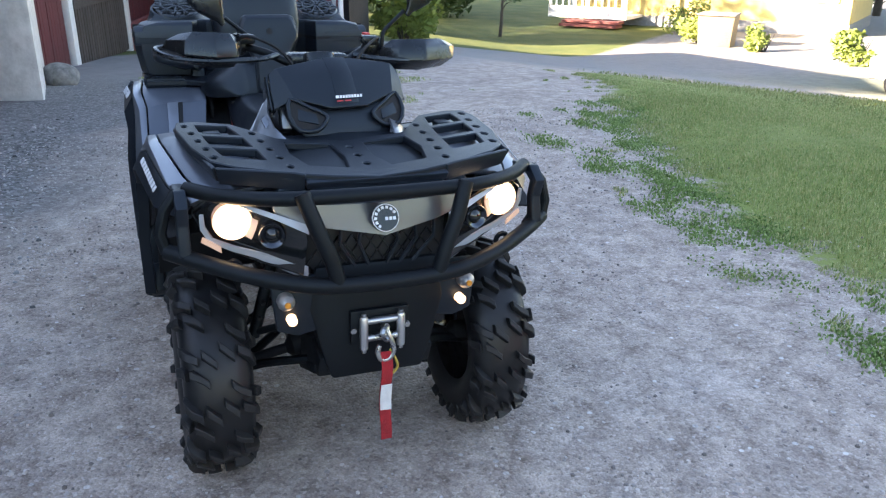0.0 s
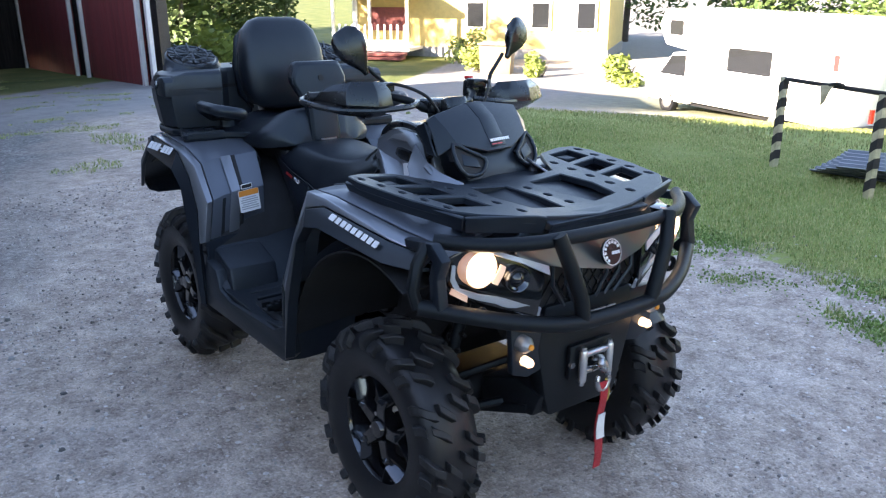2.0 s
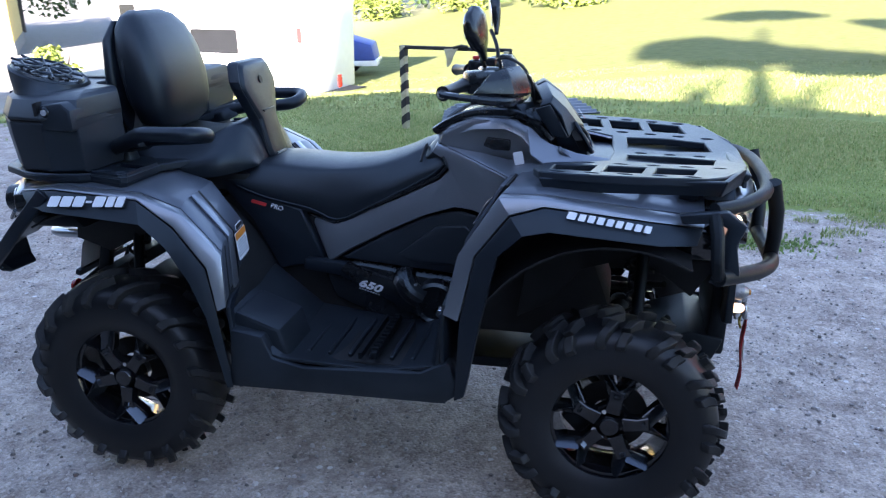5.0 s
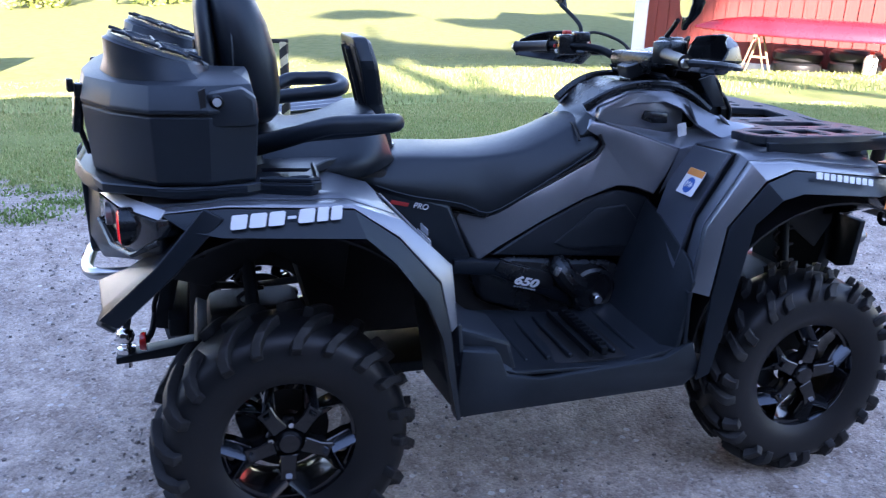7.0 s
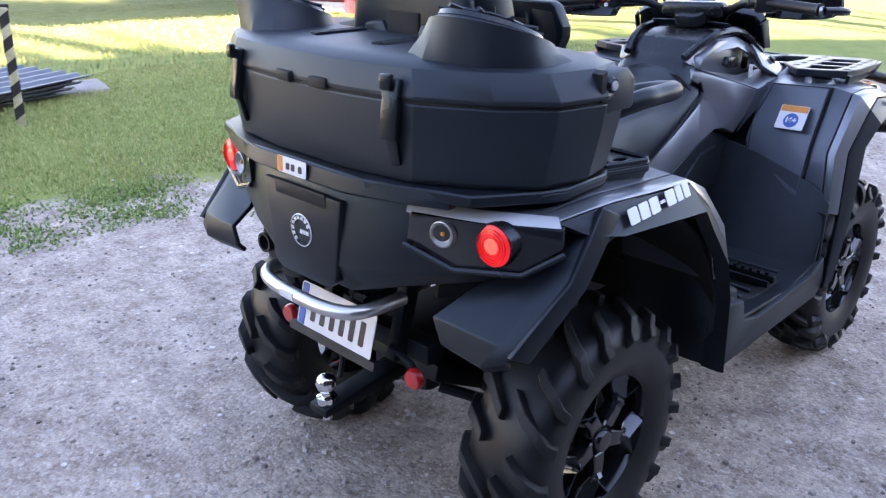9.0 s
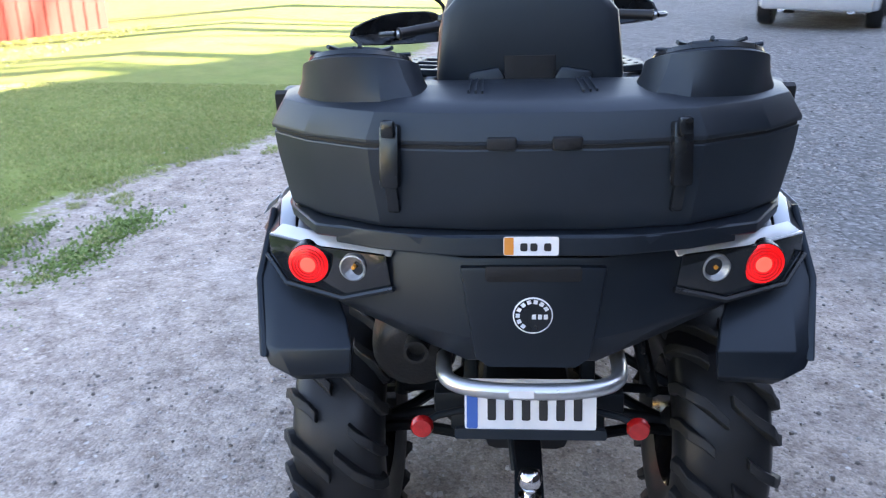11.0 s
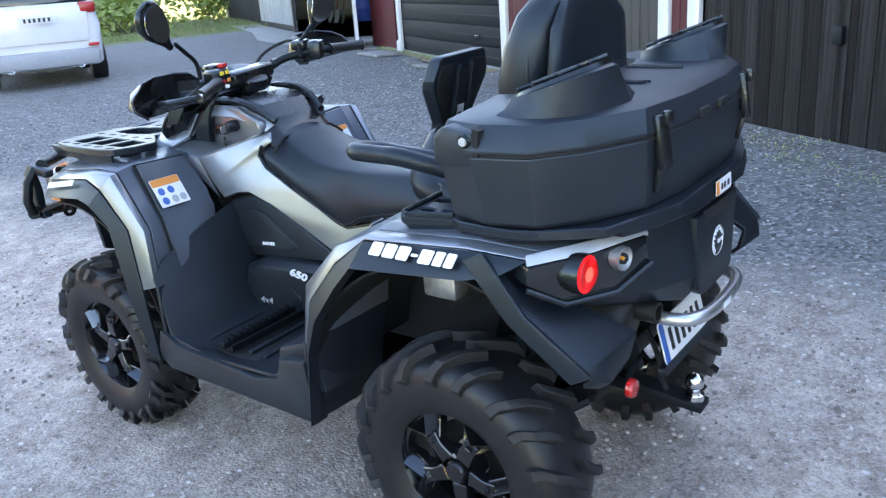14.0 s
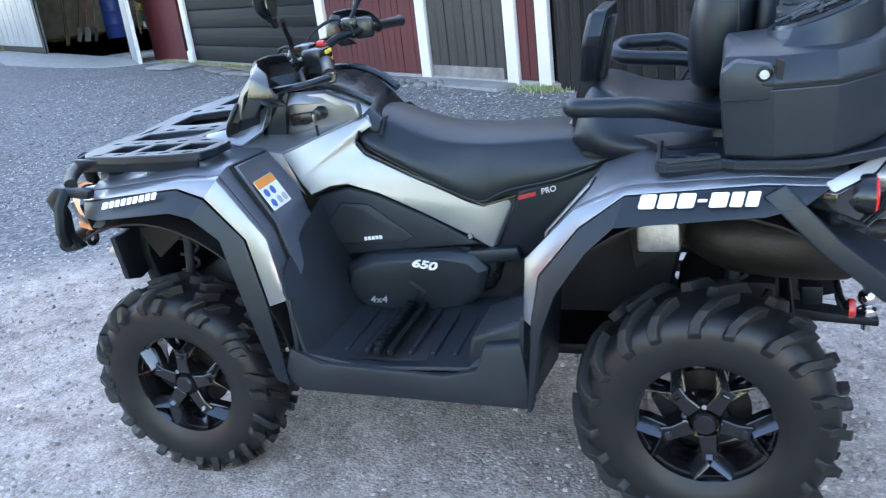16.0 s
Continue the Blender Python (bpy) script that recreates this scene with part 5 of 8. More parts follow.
def wheel(x, s, width, rad, out):
    hub = new("wheel")
    hub.parent = atv
    hub.location = (x, s * (out - width / 2), rad)
    hub.rotation_euler = (0, random.uniform(0, 1), 0 if s > 0 else math.pi)
    hub["label"] = "knobbly mud tyre on a gloss black alloy rim"
    carcass, lug = tyre_mesh(width, rad)
    part("tyre", carcass, rubber, hub, "deep-lugged black mud tyre", smooth=50)
    add_lugs(hub, lug, x > 0)
    barrel, spoke, cap, nut, cut = rim_parts(width / 2)
    part("rim", barrel, rim_black, hub, "gloss black alloy rim", smooth=50)
    sm = mesh_from("spoke", finish(spoke), rim_black, 30)
    nm = mesh_from("wheel_nut", finish(nut), chrome, 30)
    cm = mesh_from("spoke_facet", finish(cut, 0.002, 1), rim_cut, 30)
    for k in range(5):
        o = new("spoke", sm)
        o.parent, o.rotation_euler = hub, (0, k * math.pi * 0.4, 0)
        o = new("spoke_facet", cm)
        o.parent, o.rotation_euler = hub, (0, k * math.pi * 0.4, 0)
    for k in range(4):
        o = new("wheel_nut", nm)
        a = k * math.pi / 2 + 0.4
        o.parent, o.location = hub, (0.044 * math.cos(a), 0, 0.044 * math.sin(a))
    part("hub_cap", cap, rim_black, hub)
    part("brake_disc", lathe([(0.05, 0.0), (0.105, 0.0), (0.105, -0.006), (0.05, -0.006), (0.05, 0)], 36), soot, hub)
    part("brake_caliper", box((0.08, -0.005, 0.05), (0.05, 0.05, 0.07)), steel_black, hub, bevel=0.008)


for sx in (1, -1):
    for s in SIDES:
        wheel(0.732 if sx > 0 else -0.738, s, 0.188 if sx > 0 else 0.205, 0.314 if sx > 0 else 0.321, 0.518 if sx > 0 else 0.526)

# -- frame, engine block, suspension: dark shapes seen through the arches --
part("engine", prism([(-0.62, 0.42), (0.62, 0.40), (0.72, 0.52), (0.60, 0.86), (0.20, 0.90), (-0.45, 0.86), (-0.70, 0.74)], -0.145, 0.145), plastic_inner, atv, bevel=0.03)
part("skid_plate", prism([(-0.95, 0.42), (-0.72, 0.30), (0.80, 0.30), (1.0, 0.38), (1.0, 0.41), (0.79, 0.335), (-0.70, 0.335), (-0.94, 0.46)], -0.17, 0.17), steel_black, atv, bevel=0.006)
for sx, x in ((1, 0.745), (-1, -0.745)):
    for s in SIDES:
        part("suspension_arm", tube(smooth_path(mir([(x - 0.16, 0.14, 0.38), (x - 0.05, 0.28, 0.33), (x, 0.40, 0.29), (x + 0.05, 0.28, 0.33), (x + 0.16, 0.14, 0.38)], s), 3), 0.014, 8), steel_black, atv)
        part("suspension_arm", tube(mir([(x - 0.14, 0.14, 0.50), (x, 0.38, 0.40), (x + 0.14, 0.14, 0.50)], s), 0.012, 8), steel_black, atv)
        part("drive_shaft", tube(mir([(x, 0.12, 0.36), (x, 0.18, 0.35), (x, 0.20, 0.345), (x, 0.33, 0.32), (x, 0.35, 0.32), (x, 0.42, 0.315)], s), [0.04, 0.042, 0.016, 0.016, 0.036, 0.038], 12), plastic_inner, atv)
        shock = part("shock_absorber", tube(mir([(x + 0.06 * sx, 0.20, 0.80), (x + 0.04 * sx, 0.30, 0.42)], s), 0.018, 10), steel_black, atv)
        coil = [(x + 0.06 * sx - 0.015 * sx * k / 60 + 0.034 * math.cos(k * 0.62), s * (0.205 + 0.08 * k / 60) , 0.77 - 0.28 * k / 60 + 0.03 * math.sin(k * 0.62) * 0.3) for k in range(61)]
        part("coil_spring", tube(coil, 0.006, 6), plastic_inner, shock)

# -- inner wheel-arch liners --
for s in SIDES:
    for name, cx, a0, a1 in (("front_arch_liner", 0.72, 62, 172), ("rear_arch_liner", -0.745, 8, 118)):
        grid = []
        for k in range(15):
            a = radians(a0 + (a1 - a0) * k / 14)
            r = 0.43 if cx > 0 else 0.45
            px, pz = cx + r * math.cos(a) * 0.95, 0.42 + r * math.sin(a)
            grid.append([(px, s * 0.13, pz), (px, s * 0.34, pz + 0.01), (px, s * 0.53, pz - 0.01)])
        part(name, sheet(grid, 0.006), plastic_inner, atv)


# -- fenders: silver panel, bright strip, black flare --
REAR = [  # inner, groove, crease, flare edge
    [(-1.03, 0.26, 0.915), (-1.02, 0.43, 0.913), (-0.985, 0.500, 0.908), (-0.93, 0.545, 0.878)],
    [(-0.85, 0.26, 0.932), (-0.85, 0.455, 0.932), (-0.85, 0.530, 0.926), (-0.86, 0.572, 0.868)],
    [(-0.60, 0.26, 0.930), (-0.60, 0.465, 0.926), (-0.585, 0.540, 0.916), (-0.56, 0.582, 0.848)],
    [(-0.50, 0.26, 0.895), (-0.490, 0.450, 0.884), (-0.468, 0.525, 0.868), (-0.495, 0.575, 0.785)],
    [(-0.40, 0.28, 0.780), (-0.378, 0.455, 0.768), (-0.350, 0.530, 0.752), (-0.425, 0.588, 0.690)],
    [(-0.385, 0.29, 0.625), (-0.365, 0.480, 0.615), (-0.340, 0.552, 0.608), (-0.385, 0.588, 0.590)],
    [(-0.36, 0.32, 0.375), (-0.34, 0.490, 0.368), (-0.320, 0.558, 0.362), (-0.345, 0.582, 0.372)],
]
FRONT = [
    [(0.31, 0.32, 0.375), (0.30, 0.490, 0.368), (0.290, 0.558, 0.372), (0.345, 0.582, 0.410)],
    [(0.33, 0.29, 0.640), (0.30, 0.480, 0.640), (0.285, 0.552, 0.635), (0.385, 0.586, 0.610)],
    [(0.36, 0.24, 0.790), (0.34, 0.455, 0.800), (0.322, 0.527, 0.795), (0.430, 0.575, 0.810)],
    [(0.45, 0.24, 0.955), (0.445, 0.455, 0.968), (0.428, 0.532, 0.956), (0.495, 0.584, 0.872)],
    [(0.56, 0.24, 0.966), (0.55, 0.455, 0.970), (0.540, 0.533, 0.956), (0.560, 0.578, 0.884)],
    [(0.80, 0.24, 0.945), (0.80, 0.425, 0.935), (0.815, 0.505, 0.908), (0.830, 0.545, 0.852)],
    [(0.95, 0.22, 0.925), (0.94, 0.390, 0.912), (0.935, 0.460, 0.884), (0.920, 0.492, 0.842)],
]


def lerp(a, b, f):
    return tuple(u + (v - u) * f for u, v in zip(a, b))


for s in SIDES:
    for name, rows, cut in (("rear_fender", REAR, 5), ("front_fender", FRONT, 1)):
        upper = rows[: cut + 1] if name == "rear_fender" else rows[cut:]
        lower = rows[cut:] if name == "rear_fender" else rows[: cut + 1]
        reach = [0.04, 0.06, 0.12, 0.40, 0.45, 0.42] if name == "rear_fender" else [0.42, 0.42, 0.45, 0.22, 0.08, 0.06]
        start = [0.5, 0.55, 0.6, 0.65, 0.7, 0.7] if name == "rear_fender" else [0.7, 0.7, 0.7, 0.65, 0.5, 0.5]
        panel = part(name, sheet([mir([r[0], lerp(r[0], r[1], 0.97), lerp(r[1], r[2], max(f - 0.08, 0.01))], s) for r, f in zip(upper, start)], 0.012), silver_dark, atv, "satin grey fender panel", 0.003)
        part("fender_strip", sheet([mir([lerp(r[1], r[2], g), r[2], lerp(r[2], r[3], f)], s) for r, f, g in zip(upper, reach, start)], 0.014), silver, panel, "bright brushed silver strip", 0.003, 2, 25)
        part("fender_groove", sheet([mir([lerp(r[0], r[1], 0.9), lerp(r[1], r[2], 0.2)], s) for r in [[tuple(c - (0.012 if i == 2 else 0) for i, c in enumerate(p)) for p in q] for q in upper]], 0.004), plastic_inner, panel)
        if name == "rear_fender":
            for band, g0, g1, lift, mat in (("fender_band", 0.60, 0.82, 0.006, silver), ("band_groove", 0.50, 0.60, 0.003, plastic_inner)):
                part(band, sheet([mir([tuple(c + d for c, d in zip(lerp(r[0], r[1], g), (lift, 0, lift))) for g in (g0, g1)], s) for r in upper[3:]], 0.006), mat, panel, "satin silver band" if mat is silver else "", 0.002)
        every = reach + [reach[-1]] * (len(rows) - len(reach)) if name == "rear_fender" else [reach[0]] * (len(rows) - len(reach)) + reach
        flare = part("fender_flare", sheet([mir([lerp(r[2], r[3], f + 0.05), lerp(r[2], r[3], 0.62), r[3], (r[3][0], r[3][1] - 0.035, r[3][2] - 0.004)], s) for r, f in zip(rows, every)], 0.012), plastic_black, panel, "moulded black wheel-arch flare", 0.003, 2, 22)
        part("fender_foot", sheet([mir([r[0], r[1], r[2]], s) for r in lower], 0.012), plastic_black, panel, "", 0.003)

    # word marks on the flares, as plain blocks
    a, b = REAR[1], REAR[2]
    o = [(p + q) / 2 for p, q in zip(lerp(a[2], a[3], 0.62), lerp(b[2], b[3], 0.62))]
    right = Vector(((b[2][0] - a[2][0]) * -s, 0, (b[2][2] - a[2][2]) * -s))
    mark_row([0.033, 0.034, 0.033, -0.018, 0.034, 0.024, 0.024], 0.0055, 0.031, basis((o[0] - 0.015, (o[1] + 0.009) * s, o[2] + 0.006), (-s, 0.03 * s * s, 0.03), (0, -0.55 * s, 0.83)), white_print, panel, "word_mark", 0.2)
    a, b = FRONT[4], FRONT[5]
    o = [(p + q) / 2 for p, q in zip(lerp(a[2], a[3], 0.55), lerp(b[2], b[3], 0.55))]
    d = Vector(((b[2][0] - a[2][0]), (b[2][1] - a[2][1]) * s, b[2][2] - a[2][2])) * (-s)
    mark_row([0.022] + [0.0165] * 8, 0.0065, 0.0185, basis((o[0] + 0.014, (o[1] + 0.009) * s, o[2] + 0.004), d, (0, -0.5 * s, 0.85)), white_print, panel, "word_mark", 0.2)


for s in SIDES:
    part("arch_wall", prism([(0.44, 0.50), (0.50, 0.88), (0.62, 0.925), (0.90, 0.900), (0.985, 0.83), (0.99, 0.68), (0.94, 0.60), (0.86, 0.66), (0.74, 0.70), (0.62, 0.66), (0.55, 0.56)], 0.205 * s, 0.217 * s), plastic_inner, atv, "dark inner arch liner", 0.004)
    part("arch_wall", prism([(-0.56, 0.60), (-0.52, 0.86), (-0.60, 0.915), (-0.90, 0.915), (-1.00, 0.80), (-1.02, 0.68), (-0.90, 0.64), (-0.74, 0.72)], 0.230 * s, 0.242 * s), plastic_inner, atv, "", 0.004)


def on_rows(rows, v, g, s):
    i = min(int(v), len(rows) - 2)
    return Vector(mir([lerp(lerp(rows[i][0], rows[i][1], g), lerp(rows[i + 1][0], rows[i + 1][1], g), v - i)], s)[0])


for s in SIDES:
    outline = ((2.95, 0.16), (2.95, 0.94), (2.05, 0.97), (1.08, 0.86), (1.30, 0.45), (1.78, 0.06), (2.30, 0.05))
    for name, mat, grow, lo, hi in (("shield_groove", plastic_inner, 1.07, 0.004, 0.010), ("shield_panel", silver_dark, 1.0, 0.006, 0.020)):
        mv, mg = 2.1, 0.5
        pts = [on_rows(FRONT, min(mv + (v - mv) * grow, 2.98), min(max(mg + (g - mg) * grow, 0.01), 0.99), s) for v, g in outline]
        part(name, loft([[p + Vector((-lo, 0, lo * 0.4)) for p in pts], [p + Vector((-hi, 0, hi * 0.4)) for p in pts]]), mat, atv, "satin grey raised shield panel" if grow == 1.0 else "", 0.004 if grow == 1.0 else 0)
    part("fender_facet", sheet([mir([(0.350, 0.262, 0.775), (0.318, 0.452, 0.690)], s), mir([(0.338, 0.245, 0.715), (0.305, 0.445, 0.640)], s)], 0.010), plastic_black, atv, "", 0.003)
# -- stickers on the fenders --
def sticker(parent, m, w, h, kind):
    st = part("sticker", prism(rounded(w, h, 0.004, 2), 0, 0.001, "z"), white_print, parent, "white warning sticker with orange band")
    place_m = m
    st.data.transform(place_m)
    if kind in ("pictograms", "number", "text"):
        part("orange_band", place(prism(rounded(w * 0.96, h * 0.26, 0.003, 2, 0, h * 0.36), 0.0011, 0.0018, "z"), place_m), orange_print, st)
    if kind == "pictograms":
        for i, (cx, cy) in enumerate(((-0.28, 0.04), (0.05, 0.04), (-0.28, -0.3), (0.05, -0.3), (0.33, -0.3))):
            ring = [(w * cx + 0.24 * h * 0.55 * math.cos(k * math.pi / 8), h * cy + 0.24 * h * 0.55 * math.sin(k * math.pi / 8)) for k in range(16)]
            part("pictogram", place(prism(ring, 0.0011, 0.0018, "z"), place_m), blue_print if i < 3 else grey_print, st)
    if kind == "number":
        ring = [(0.30 * h * math.cos(k * math.pi / 10), -0.13 * h + 0.30 * h * math.sin(k * math.pi / 10)) for k in range(20)]
        part("pictogram", place(prism(ring, 0.0011, 0.0018, "z"), place_m), blue_print, st)
        letters("16+", h * 0.30, place_m @ pose(0, -0.22 * h, 0.0022), white_print, st, "numerals", 0, 0.001)
    if kind == "text":
        for k in range(6):
            part("text_line", place(prism(rounded(w * (0.84 if k % 3 else 0.7), h * 0.05, 0.001, 1, 0, h * (0.14 - 0.1 * k)), 0.0011, 0.0016, "z"), place_m), grey_print, st)
    if kind == "load":
        part("orange_band", place(prism(rounded(w * 0.17, h * 0.92, 0.002, 2, -w * 0.40, 0), 0.0011, 0.0018, "z"), place_m), orange_print, st)
        for cx in (-0.13, 0.05, 0.3):
            part("pictogram", place(prism(rounded(w * 0.13, h * 0.42, 0.003, 2, w * cx, -h * 0.05), 0.0011, 0.0018, "z"), place_m), black_print, st)
    return st


def on_panel(rows, i, f, g, s, lift=0.0):
    """A pose on the fender panel between stations i and i + 1 (f), and between inner and groove (g)."""
    a = Vector(mir([lerp(rows[i][0], rows[i][1], g)], s)[0])
    b = Vector(mir([lerp(rows[i + 1][0], rows[i + 1][1], g)], s)[0])
    across = Vector(mir([rows[i][1]], s)[0]) - Vector(mir([rows[i][0]], s)[0])
    o = a.lerp(b, f)
    return o, (b - a).normalized(), across.normalized()


for s, kind, w, h in ((1, "pictograms", 0.108, 0.092), (-1, "number", 0.088, 0.076)):
    o, up, across = on_panel(FRONT, 2, 0.40, 0.70 if s > 0 else 0.62, s)
    m = basis(o, across * -s, up)
    n = m.to_3x3() @ Vector((0, 0, 1))
    m.translation = o + n * (0.026 if n.x < 0 else -0.026)
    sticker(atv, m, w, h, kind)
o, up, across = on_panel(REAR, 4, 0.26, 0.42, -1)
m = basis(o, -across, -up)
n = m.to_3x3() @ Vector((0, 0, 1))
m.translation = o + n * 0.016
sticker(atv, m, 0.088, 0.084, "text")
plate_m = m @ pose(-0.004, 0.056, 0)
label = part("data_label", place(prism(rounded(0.048, 0.018, 0.003, 2), 0, 0.001, "z"), plate_m), white_print, atv, "black label with white border")
part("label_face", place(prism(rounded(0.043, 0.013, 0.002, 2), 0.0011, 0.0017, "z"), plate_m), black_print, label)

# -- footwells --
for s in SIDES:
    well = part("footwell", sheet([mir([(-0.36, 0.17, 0.60), (-0.36, 0.30, 0.585), (-0.35, 0.50, 0.575), (-0.34, 0.545, 0.50)], s),
                                   mir([(-0.20, 0.17, 0.47), (-0.20, 0.30, 0.455), (-0.19, 0.50, 0.450), (-0.19, 0.548, 0.455)], s),
                                   mir([(0.10, 0.17, 0.435), (0.10, 0.30, 0.425), (0.10, 0.50, 0.425), (0.10, 0.548, 0.440)], s),
                                   mir([(0.25, 0.17, 0.47), (0.25, 0.30, 0.46), (0.25, 0.50, 0.46), (0.27, 0.548, 0.47)], s),
                                   mir([(0.36, 0.17, 0.78), (0.34, 0.30, 0.76), (0.31, 0.50, 0.70), (0.295, 0.55, 0.66)], s)], 0.012), well_plastic, atv, "black plastic footwell", 0.004)
    part("footwell_sill", prism([(-0.345, 0.365), (0.285, 0.372), (0.335, 0.41), (0.30, 0.50), (0.22, 0.46), (-0.12, 0.445), (-0.21, 0.465), (-0.235, 0.53), (-0.33, 0.545)], 0.515 * s, 0.562 * s), well_plastic, well, "", 0.008, 2)
    part("mud_guard_wedge", prism([(-0.36, 0.44), (-0.165, 0.435), (-0.195, 0.540), (-0.33, 0.588)], 0.34 * s, 0.525 * s), well_plastic, well, "", 0.012, 2)
    part("foot_rest", prism([(-0.16, 0.425), (0.20, 0.42), (0.20, 0.448), (-0.16, 0.452)], 0.20 * s, 0.50 * s), plastic_inner, well, "", 0.006)
    for k in range(6):
        part("tread_rib", box((-0.13 + 0.062 * k, 0.35 * s, 0.456), (0.012, 0.26, 0.014)), well_plastic, well, "", 0.003, 1)
    peg = part("foot_peg", box((0.075, 0.37 * s, 0.474), (0.018, 0.28, 0.022)), steel_black, well, "steel foot peg with serrated teeth", 0.003)
    part("foot_peg_rail", box((0.035, 0.37 * s, 0.472), (0.010, 0.28, 0.018)), steel_black, peg)
    bm = bmesh.new()
    for k in range(11):
        box((0.075, (0.25 + 0.024 * k) * s, 0.488), (0.018, 0.009, 0.010), bm=bm)
    part("peg_teeth", bm, steel_black, peg)

# -- middle body --
# outline of the silver side panel: ahead, up and out
SIDE = [(-0.237, 0.765, 0.140), (-0.169, 0.620, 0.176), (-0.105, 0.662, 0.180), (0.02, 0.732, 0.185), (0.15, 0.795, 0.188), (0.245, 0.826, 0.190), (0.30, 0.820, 0.192), (0.365, 0.795, 0.196),
        (0.385, 0.850, 0.216), (0.408, 0.935, 0.236), (0.320, 0.968, 0.194), (0.228, 1.000, 0.150), (0.180, 1.010, 0.128), (0.166, 0.985, 0.132), (0.206, 0.962, 0.142), (0.220, 0.932, 0.146),
        (0.192, 0.902, 0.152), (0.05, 0.832, 0.158), (-0.142, 0.745, 0.162)]
for s in SIDES:
    cx, cz = 0.15, 0.87
    rings = [[(px, 0.07 * s, pz) for px, pz, py in SIDE], [(px, (py - 0.010) * s, pz) for px, pz, py in SIDE], [(cx + (px - cx) * 0.985, py * s, cz + (pz - cz) * 0.96) for px, pz, py in SIDE]]
    part("side_panel", loft(rings), silver, atv, "brushed silver side panel", 0.003)
    # black moulded line along the seat
    part("panel_edge", tube([(px - 0.006, (py + 0.002) * s, pz + 0.008) for px, pz, py in SIDE[-5:] + SIDE[:1]], 0.005, 6), plastic_smooth, atv)
    # storage recess with its bright frame and lid
    part("pod_recess", prism([(0.19, 1.01), (0.30, 0.970), (0.42, 0.945), (0.53, 0.975), (0.50, 1.045), (0.42, 1.085), (0.29, 1.085), (0.20, 1.045)], 0.06 * s, 0.144 * s), silver, atv, "", 0.008, 2)
    upper = [(0.172, 0.098, 1.030), (0.222, 0.118, 1.066), (0.30, 0.132, 1.090), (0.40, 0.142, 1.090), (0.465, 0.152, 1.066), (0.520, 0.176, 1.020), (0.575, 0.205, 0.985)]
    lower = [(0.190, 0.128, 1.012), (0.236, 0.142, 1.036), (0.30, 0.152, 1.056), (0.39, 0.160, 1.060), (0.440, 0.170, 1.040), (0.480, 0.192, 0.998), (0.520, 0.218, 0.966)]
    part("recess_frame", sheet([mir(upper, s), mir(lower, s)], 0.008), silver, atv, "silver frame round the side recess", 0.002)
    shelf_in = [(0.200, 0.124, 1.012), (0.30, 0.140, 0.990), (0.40, 0.158, 0.972), (0.50, 0.185, 0.985)]
    shelf_out = [(0.222, 0.150, 1.002), (0.32, 0.192, 0.968), (0.41, 0.234, 0.938), (0.53, 0.240, 0.962)]
    part("recess_shelf", sheet([mir(shelf_in, s), mir(shelf_out, s)], 0.008), silver, atv, "", 0.002)
    part("cheek_panel", sheet([mir([(0.455, 0.172, 1.068), (0.52, 0.186, 1.030), (0.60, 0.182, 1.002), (0.69, 0.166, 0.986)], s), mir([(0.470, 0.212, 1.000), (0.53, 0.240, 0.966), (0.60, 0.238, 0.962), (0.71, 0.205, 0.958)], s)], 0.008), silver, atv, "", 0.002)
    part("glove_lid", prism([(0.325, 1.010), (0.355, 0.998), (0.405, 0.996), (0.405, 1.028), (0.335, 1.034)], 0.12 * s, 0.160 * s), plastic_smooth, atv, "", 0.005)
    # panel between the recess and the front fender
    part("cowl_side", sheet([mir([(0.405, 0.236, 0.938), (0.53, 0.240, 0.964), (0.62, 0.230, 0.985)], s), mir([(0.372, 0.205, 0.800), (0.46, 0.262, 0.940), (0.60, 0.262, 0.966)], s)], 0.008), silver_dark, atv, "", 0.002)
    # black engine covers
    part("engine_cover", prism([(-0.13, 0.640), (0.02, 0.726), (0.16, 0.792), (0.25, 0.816), (0.36, 0.79), (0.40, 0.66), (0.33, 0.60), (0.05, 0.625)], 0.10 * s, 0.180 * s), well_plastic, atv, "", 0.012, 3)
    part("engine_cover_facet", prism([(0.06, 0.665), (0.19, 0.765), (0.28, 0.772), (0.34, 0.70), (0.30, 0.64), (0.12, 0.640)], 0.15 * s, 0.187 * s), well_plastic, atv, "", 0.008, 2)
    part("lower_cover", prism([(-0.20, 0.62), (-0.06, 0.635), (0.10, 0.612), (0.27, 0.60), (0.33, 0.52), (0.29, 0.44), (0.02, 0.43), (-0.16, 0.50)], 0.10 * s, 0.182 * s), plastic_smooth, atv, "", 0.030, 3)
    part("cover_rib", prism([(-0.24, 0.640), (-0.10, 0.628), (0.24, 0.452), (0.21, 0.425), (-0.12, 0.585), (-0.25, 0.600)], 0.15 * s, 0.196 * s), plastic_black, atv, "", 0.008, 2)
    # black panel below the seat, in front of the rear fender
    part("seat_side_cover", prism([(-0.52, 0.885), (-0.25, 0.795), (-0.178, 0.622), (-0.34, 0.590), (-0.42, 0.75), (-0.52, 0.86)], 0.09 * s, 0.172 * s), plastic_black, atv, "", 0.010, 2)
    k = -s
    letters("PRO", 0.022, basis((-0.335, 0.1745 * s, 0.790), (k, 0, 0.24 * s), (0, 0, 1)), white_print, atv, "model_letters", 0.2)
